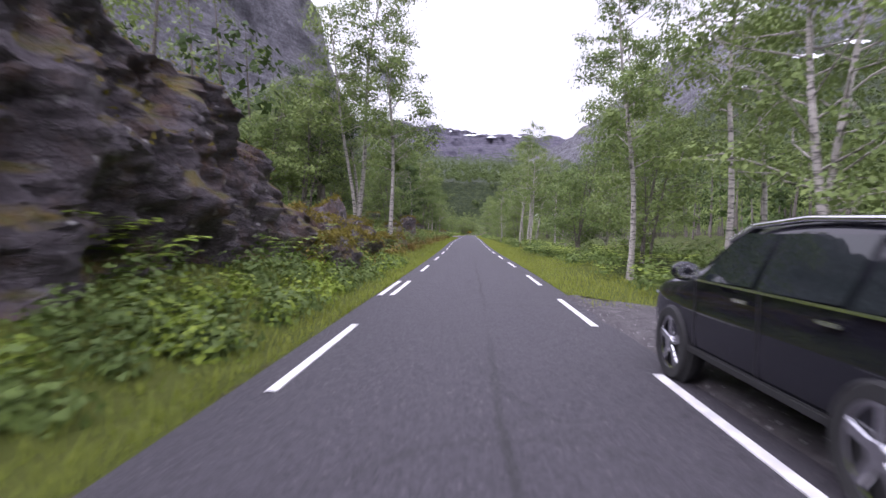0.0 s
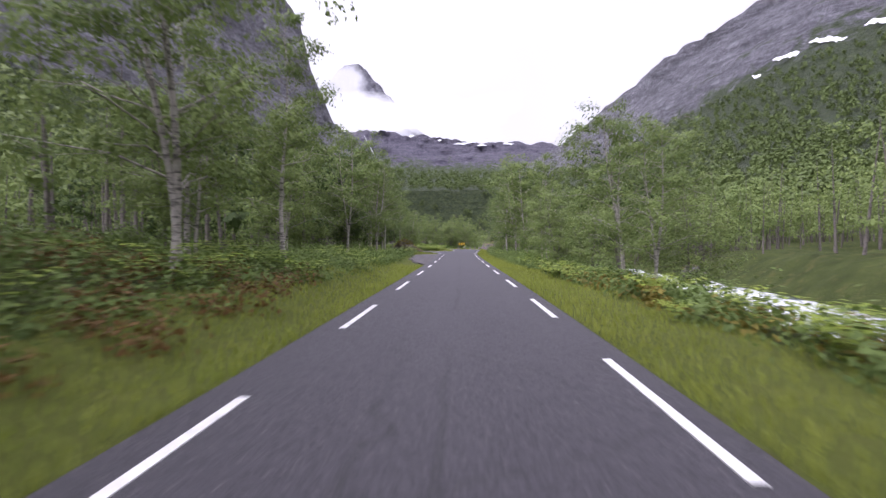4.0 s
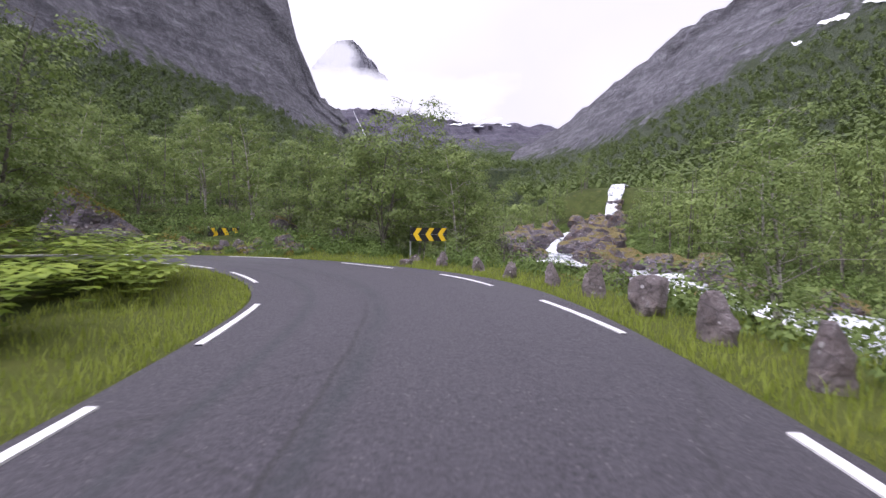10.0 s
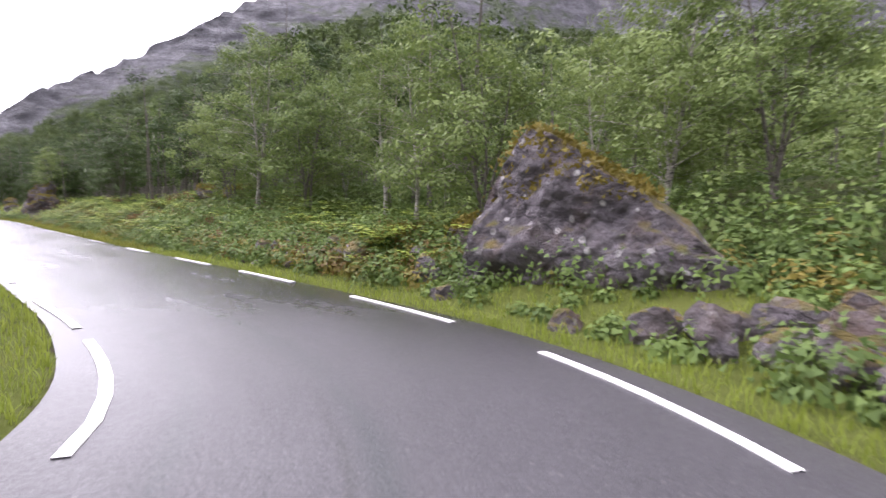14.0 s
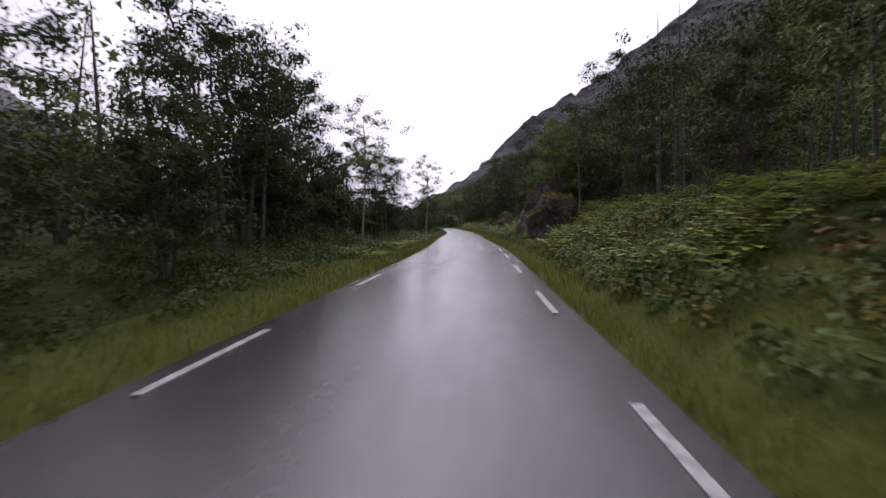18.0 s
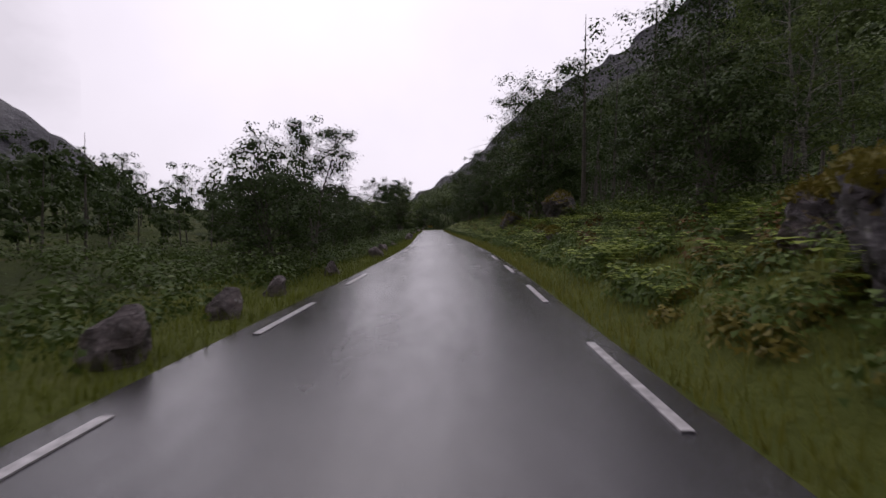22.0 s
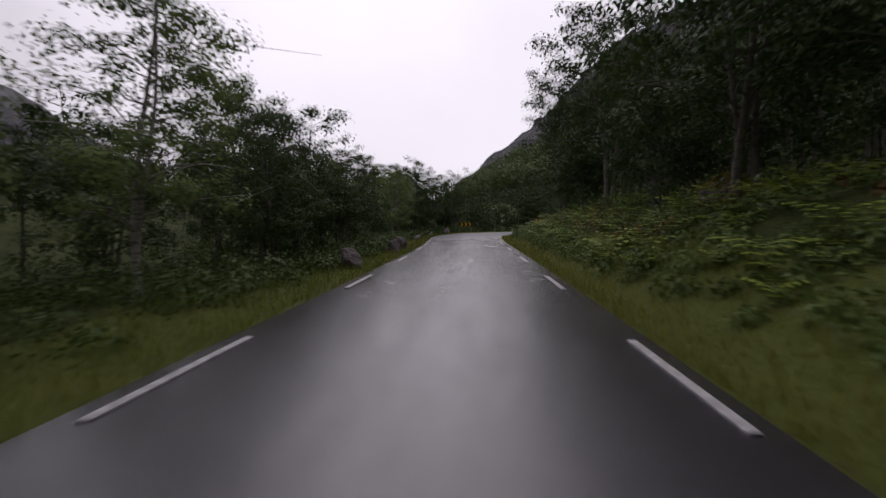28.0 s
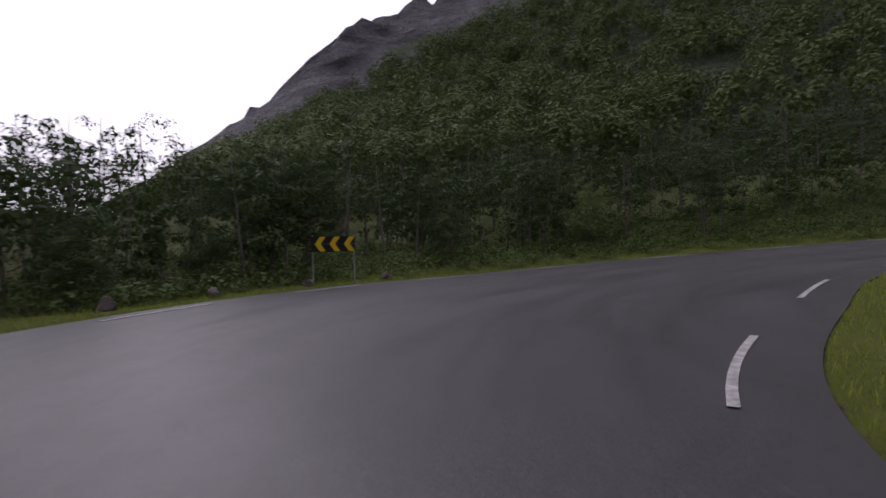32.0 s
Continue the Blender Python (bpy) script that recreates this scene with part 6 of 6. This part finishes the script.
for k, (x, y, tall) in enumerate(((-86.3, 151.0, 0.75), (-88.4, 149.8, 0.6), (-90.4, 148.7, 0.5), (-94.0, 146.9, 0.5), (-100.6, 143.5, 0.6), (-104.5, 141.0, 0.6), (-111, 137.2, 0.5), (-121.4, 131.6, 0.7), (-124.9, 129.5, 0.7), (-127.0, 128.1, 0.65),
                                (-128.8, 127.1, 0.55), (-130.8, 125.9, 0.5), (-134, 124.0, 0.5), (-150, 114.3, 0.55), (-171.1, 101.9, 0.75), (-178.0, 97.8, 0.7), (-180.2, 96.4, 0.8), (-190, 90.2, 0.6), (-199.4, 84.6, 0.6),
                                (-206.9, 81.4, 0.85), (-216.4, 79.9, 0.45), (-219.8, 80.4, 0.5), (-222.5, 81.6, 0.45), (-225.8, 83.2, 0.45), (-229, 85.4, 0.5))):
    me = rock_mesh("guard_stone", 170 + k % 6, (tall * 1.15, tall * 1.0, tall * 1.2), "stone", 9, 0.14, 3)
    rock("guard_stone", x, y, 0.1, me, "mossy dark guard stone on the valley side verge", "guard stones on the straight", 41 * k, 1.0, "guard stone")

# stream boulders
rng = np.random.default_rng(77)
stream_rocks = [rock_mesh("stream_boulder", 190 + k, (1.9, 1.5, 1.3), "dark_rock" if k % 3 else "rock", 8, 0.2, 3) for k in range(6)]
for k in range(86):
    i = int(rng.uniform(10, 118)) if k < 26 else int(rng.uniform(64, 118))
    off = rng.choice([-1, 1]) * rng.uniform(0.55, 1.35) * half[i]
    x, y = river_line[i, :2] + side_of_stream[i] * off
    if near_line(np.array([x]), np.array([y]), edge_r)[0][0] < 2.6:
        continue
    rock("stream_boulder", float(x), float(y), 0.2, stream_rocks[k % 6], "water-worn grey boulder in the stream bed", "stream boulders", rng.uniform(0, 360), rng.uniform(0.5, 1.9) * (1.35 if i > 80 else 1), level=float(river_line[i, 2]))
for k, (x, y, sx, sy, sz, turn) in enumerate(((12.9, 198.3, 2.7, 2.0, 2.2, 10), (11.3, 193.2, 1.9, 0.9, 1.1, 120), (14.9, 203.2, 2.0, 1.6, 1.6, 40), (16.9, 207.0, 1.5, 1.2, 1.1, 70), (24.0, 224.5, 3.2, 2.4, 2.6, 15), (27.2, 232.5, 3.2, 2.4, 2.4, 80),
                                              (31.0, 243, 3.8, 2.8, 3.0, 30), (40.5, 268, 4.4, 3.4, 4.6, 60), (12.4, 203.4, 1.5, 1.2, 1.1, 95), (15.7, 198.6, 1.7, 1.2, 1.3, 140), (16.9, 193.4, 1.9, 1.4, 1.4, 20),
                                              (23.4, 196, 2.2, 1.8, 1.8, 75), (13.3, 189.2, 1.3, 1.0, 1.0, 33), (14.6, 194.2, 1.2, 1.0, 0.9, 60), (24.5, 212, 2.6, 2.0, 2.0, 25), (20.5, 239, 2.6, 1.9, 1.6, 10), (15.6, 224, 2.2, 1.6, 1.5, 45), (30.5, 262, 3.0, 2.2, 2.0, 85))):
    me = rock_mesh("stream_boulder", 230 + k, (sx, sy, sz), "dark_rock", 8, 0.2, 4)
    rock("stream_boulder", x, y, 0.3, me, "large broken brown boulder beside the cascade", "stream boulders", turn)


# ---- gravel lay-bys ----
def gravel(x0, x1, y0, y1, seed, label):
    """A ragged spill of gravel lying on the ground beside the asphalt."""
    xs, ys = np.linspace(x0, x1, 22), np.linspace(y0, y1, 60)
    x, y = np.meshgrid(xs, ys, indexing="ij")
    u, w = np.meshgrid(np.linspace(-1, 1, 22), np.linspace(-1, 1, 60), indexing="ij")
    shape = np.clip(1.15 - np.abs(w) ** 3 - 0.25 * (value_noise(x / 2, y / 4, seed, 4) + 1) * np.clip((0.7 - u) / 1.6, 0, 1), 0, 1)
    x = x1 - (x1 - x) * np.clip(shape, 0.05, 1)
    z = np.maximum(ground_z(x.ravel(), y.ravel()).reshape(x.shape), -0.06) + 0.11
    z = np.where(u < -0.9, z - 0.14, z)
    z = np.where(inside_road(x.ravel(), y.ravel()).reshape(x.shape), -0.03, z)
    i, j = np.meshgrid(np.arange(21), np.arange(59), indexing="ij")
    q = np.stack([i * 60 + j, (i + 1) * 60 + j, (i + 1) * 60 + j + 1, i * 60 + j + 1], -1).reshape(-1, 4)
    tagged(part("gravel", mesh_of("gravel", np.column_stack([x.ravel(), y.ravel(), z.ravel()]), q, M["gravel"], True)), label, "gravel", kind="structure")


gravel(-0.1, 3.1, 119, 149, 4, "grey-brown gravel lay-by beside the asphalt")
gravel(5.6, 2.5, 11, 28, 9, "dark grit lay-by below the parked car")
gravel(-2.2, 2.3, 157.5, 167.5, 6, "patch of gravel at the track's mouth")


# ---- chevron boards ----
def chevron_board(x, y, z, facing, points_right, label, width=1.5, tall=0.54):
    """A bend marker: black board with three yellow chevrons on two posts. facing: yaw of the way that its back looks."""
    top = thing("chevron_sign", (x, y, float(ground_z(x, y)[0]) - 0.1), label, "road sign", "chevron boards", facing)
    low = z - tall / 2 - (float(ground_z(x, y)[0]) - 0.1)
    board = part("board", box(bmesh.new(), (width, 0.025, tall), (0, 0, low + tall / 2), 0.006), M["sign_black"], top, "matt black board")
    arm, wide = 0.17, 0.2
    for k in range(3):
        x0 = -width / 2 + 0.12 + k * 0.5
        h = tall * 0.47
        tip = arm if points_right else -arm
        base = x0 + (0 if points_right else arm)
        bm = bmesh.new()
        pts = [(base, -h), (base + wide, -h), (base + wide + tip, 0), (base + wide, h), (base, h), (base + tip, 0)]
        front = [bm.verts.new((a, -0.017, low + tall / 2 + b)) for a, b in pts]
        rear = [bm.verts.new((a, -0.012, low + tall / 2 + b)) for a, b in pts]
        for f in ((0, 1, 2, 5), (5, 2, 3, 4)):
            bm.faces.new([front[q] for q in f])
            bm.faces.new([rear[q] for q in reversed(f)])
        for q in range(6):
            bm.faces.new([front[q], rear[q], rear[(q + 1) % 6], front[(q + 1) % 6]])
        bmesh.ops.recalc_face_normals(bm, faces=bm.faces)
        part("chevron", bm, M["sign_yellow"], board, "yellow reflective chevron")
    for sx in (-1, 1):
        v, f = tube([(sx * (width / 2 - 0.04), 0.045, -0.3), (sx * (width / 2 - 0.04), 0.045, low + tall + 0.05)], [0.03, 0.03], 10)
        part("post", mesh_of("post", v, f, M["zinc"], True), parent=top, label="galvanised steel post")
        part("post_cap", box(bmesh.new(), (0.065, 0.065, 0.02), (sx * (width / 2 - 0.04), 0.045, low + tall + 0.06), 0.006), M["plastic"], top)
    part("seam", box(bmesh.new(), (width, 0.004, 0.006), (0, -0.014, low + tall / 2)), M["zinc"], board)
    return top


chevron_board(-3.35, 201.75, 0.82, 36, True, "black chevron board with yellow arrows towards the bank", tall=0.64)
chevron_board(7.0, 196.1, 1.02, 16, False, "black chevron board with yellow arrows behind guard stones")
chevron_board(-214.8, 79.0, 1.0, 131, True, "black chevron board with yellow arrows beside the grassy verge")
chevron_board(-226.2, 84.0, 1.45, 103, False, "black chevron board with yellow arrows below dark trees")


# ---- picnic table ----
def picnic_table(x, y, turn):
    top = thing("picnic_table", (x, y, float(ground_z(x, y)[0])), "weathered dark wooden picnic table in the grass", "picnic table", "", turn)
    for k in range(5):
        part("table_plank", box(bmesh.new(), (1.8, 0.13, 0.04), (0, -0.28 + 0.14 * k, 0.75), 0.006), M["wood"], top)
    for s in (-1, 1):
        for k in range(2):
            part("bench_plank", box(bmesh.new(), (1.8, 0.13, 0.04), (0, s * (0.62 + 0.14 * k), 0.45), 0.006), M["wood"], top)
        part("cross_beam", box(bmesh.new(), (0.05, 1.6, 0.1), (s * 0.65, 0, 0.38), 0.006), M["wood"], top)
        for q in (-1, 1):
            part("leg", box(bmesh.new(), (0.05, 0.1, 0.82), (s * 0.7, q * 0.38, 0.36), 0.006, Matrix.Rotation(radians(24 * q), 4, "X")), M["wood"], top)


picnic_table(-7.6, 172.5, 20)


# ---- parked car ----
def parked_car(x, y, turn):
    """A small black estate car. Its nose points along +y."""
    car = thing("parked_car", (x, y, 0.0), "glossy black sport utility car parked half on the verge", "car", "", turn)
    width = 1.66
    # stations: y, half width, sill height, waist height, roof half width, roof height
    rows = [(-1.95, 0.62, 0.42, 0.78, 0.55, 0.80), (-1.85, 0.78, 0.30, 0.90, 0.58, 1.02), (-1.55, 0.82, 0.26, 0.96, 0.60, 1.34), (-1.0, 0.83, 0.24, 0.95, 0.62, 1.44), (-0.3, 0.83, 0.24, 0.94, 0.62, 1.46), (0.3, 0.83, 0.24, 0.93, 0.61, 1.42),
            (0.72, 0.83, 0.24, 0.93, 0.62, 1.22), (1.02, 0.83, 0.24, 0.94, 0.70, 1.0), (1.5, 0.82, 0.26, 0.90, 0.68, 0.94), (1.85, 0.78, 0.30, 0.80, 0.62, 0.86), (1.98, 0.62, 0.40, 0.66, 0.52, 0.70)]
    prof = []
    for yy, w, sill, waist, rw, roof in rows:
        prof.append([(-w * 0.94, yy, sill), (-w, yy, sill + 0.16), (-w, yy, (sill + waist) / 2 + 0.05), (-w * 0.97, yy, waist), (-rw, yy, roof - 0.03), (-rw * 0.8, yy, roof), (0, yy, roof + 0.015),
                     (rw * 0.8, yy, roof), (rw, yy, roof - 0.03), (w * 0.97, yy, waist), (w, yy, (sill + waist) / 2 + 0.05), (w, yy, sill + 0.16), (w * 0.94, yy, sill)])
    k = len(prof[0])
    bm = bmesh.new()
    grid = [[bm.verts.new(p) for p in row] for row in prof]
    for a, b in zip(grid, grid[1:]):
        for i in range(k - 1):
            bm.faces.new((a[i], a[i + 1], b[i + 1], b[i]))
        bm.faces.new((a[k - 1], a[0], b[0], b[k - 1]))
    bm.faces.new(grid[0])
    bm.faces.new(list(reversed(grid[-1])))
    bmesh.ops.recalc_face_normals(bm, faces=bm.faces)
    body = part("body", bm, M["car_paint"], car)
    sub = body.modifiers.new("round", "SUBSURF")
    sub.levels = sub.render_levels = 2
    body.data.polygons.foreach_set("use_smooth", np.ones(len(body.data.polygons), bool))
    for s in (-1, 1):
        for name, y0, y1, y2, y3 in (("rear_side_window", -1.5, -0.95, -1.0, -1.38), ("rear_door_window", -0.9, -0.12, -0.12, -0.92), ("front_door_window", -0.06, 0.72, 0.36, -0.06)):
            bm = bmesh.new()
            q = [(s * 0.825, y0, 0.965), (s * 0.825, y1, 0.955), (s * 0.655, y2, 1.33), (s * 0.655, y3, 1.33)]
            outer, inner = [bm.verts.new(p) for p in q], [bm.verts.new((p[0] - s * 0.03, p[1], p[2])) for p in q]
            bm.faces.new(outer)
            bm.faces.new(list(reversed(inner)))
            for i in range(4):
                bm.faces.new((outer[i], inner[i], inner[(i + 1) % 4], outer[(i + 1) % 4]))
            bmesh.ops.recalc_face_normals(bm, faces=bm.faces)
            part(name, bm, M["car_glass"], car, "dark tinted side window")
        part("window_trim", box(bmesh.new(), (0.012, 2.2, 0.018), (s * 0.832, -0.38, 0.945), 0.004), M["chrome"], car, "chrome waistline strip")
        v, f = tube([(s * 0.615, -1.4, 1.345), (s * 0.612, -1.0, 1.405), (s * 0.61, -0.3, 1.425), (s * 0.61, 0.3, 1.385), (s * 0.63, 0.6, 1.27)], [0.022] * 5, 8)
        part("roof_rail", mesh_of("roof_rail", v, f, M["chrome"], True), parent=car, label="silver roof rail")
        bm = bmesh.new()
        bmesh.ops.create_uvsphere(bm, u_segments=16, v_segments=10, radius=1, matrix=pose(s * 0.95, 0.68, 1.02) @ Matrix.Diagonal((0.11, 0.07, 0.08, 1)))
        mirror = part("door_mirror", bm, M["car_paint"], car)
        part("mirror_glass", box(bmesh.new(), (0.17, 0.008, 0.11), (s * 0.95, 0.62, 1.02), 0.02), M["chrome"], mirror, "mirror glass")
        for yy, length in ((0.32, 0.9), (-0.55, 0.8)):
            part("door_seam", box(bmesh.new(), (0.006, 0.012, 0.6), (s * 0.828, yy + length / 2 - 0.02, 0.66)), M["plastic"], car)
            part("door_handle", box(bmesh.new(), (0.03, 0.18, 0.025), (s * 0.835, yy - 0.28, 0.86), 0.008), M["chrome"], car, "chrome door handle")
        part("sill_moulding", box(bmesh.new(), (0.03, 1.7, 0.06), (s * 0.83, 0.0, 0.36), 0.012), M["plastic"], car)
        part("headlight", box(bmesh.new(), (0.3, 0.2, 0.13), (s * 0.58, 1.82, 0.72), 0.05), M["lamp"], car, "clear headlight")
        part("tail_light", box(bmesh.new(), (0.16, 0.12, 0.3), (s * 0.66, -1.84, 0.82), 0.04), M["car_glass"], car, "dark red tail light")
        for yy in (1.2, -1.2):
            wheel = new("wheel")
            wheel.parent, wheel.matrix_basis = car, pose(s * 0.755, yy, 0.335)
            bm = bmesh.new()
            ring = []
            for xx, r in ((-0.1, 0.24), (-0.1, 0.315), (-0.07, 0.335), (0.07, 0.335), (0.1, 0.315), (0.1, 0.24)):
                ring.append([bm.verts.new((xx, r * math.cos(a * math.tau / 36), r * math.sin(a * math.tau / 36))) for a in range(36)])
            for p, q in zip(ring, ring[1:] + ring[:1]):
                for a in range(36):
                    bm.faces.new((p[a], p[(a + 1) % 36], q[(a + 1) % 36], q[a]))
            bmesh.ops.recalc_face_normals(bm, faces=bm.faces)
            part("tyre", bm, M["tyre"], wheel, "black rubber tyre")
            bm = bmesh.new()
            for a in range(5):
                box(bm, (0.03, 0.07, 0.22), (s * 0.075, 0.13 * math.sin(a * math.tau / 5), 0.13 * math.cos(a * math.tau / 5)), 0.008, Matrix.Rotation(-a * math.tau / 5, 4, "X"))
            bmesh.ops.create_cone(bm, cap_ends=True, segments=24, radius1=0.06, radius2=0.05, depth=0.05, matrix=pose(s * 0.08, 0, 0, 0, 90, 0))
            outer = [bm.verts.new((s * 0.085, 0.245 * math.cos(a * math.tau / 36), 0.245 * math.sin(a * math.tau / 36))) for a in range(36)]
            inner = [bm.verts.new((s * 0.075, 0.215 * math.cos(a * math.tau / 36), 0.215 * math.sin(a * math.tau / 36))) for a in range(36)]
            for a in range(36):
                bm.faces.new((outer[a], outer[(a + 1) % 36], inner[(a + 1) % 36], inner[a]))
            part("rim", bm, M["chrome"], wheel, "bright five-spoke alloy rim")
            bm = bmesh.new()
            bmesh.ops.create_cone(bm, cap_ends=True, segments=28, radius1=0.24, radius2=0.24, depth=0.08, matrix=pose(-s * 0.02, 0, 0, 0, 90, 0))
            part("brake_disc", bm, M["plastic"], wheel)
            bm = bmesh.new()
            bmesh.ops.create_cone(bm, cap_ends=True, segments=32, radius1=0.39, radius2=0.39, depth=0.06, matrix=pose(s * 0.775, yy, 0.36, 0, 90, 0))
            part("wheel_arch", bm, M["plastic"], car)
    bm = bmesh.new()
    q = [(-0.66, 0.98, 1.0), (0.66, 0.98, 1.0), (0.55, 0.44, 1.37), (-0.55, 0.44, 1.37)]
    outer, inner = [bm.verts.new((a, b + 0.02, c + 0.025)) for a, b, c in q], [bm.verts.new((a, b, c)) for a, b, c in q]
    bm.faces.new(outer)
    bm.faces.new(list(reversed(inner)))
    for i in range(4):
        bm.faces.new((outer[i], inner[i], inner[(i + 1) % 4], outer[(i + 1) % 4]))
    bmesh.ops.recalc_face_normals(bm, faces=bm.faces)
    part("windscreen", bm, M["car_glass"], car, "dark windscreen")
    part("grille", box(bmesh.new(), (0.7, 0.05, 0.18), (0, 1.97, 0.6), 0.02), M["plastic"], car)
    part("number_plate", box(bmesh.new(), (0.5, 0.02, 0.11), (0, 1.99, 0.46), 0.006), M["lamp"], car, "blank pale number plate")


parked_car(3.36, 20.5, -2)
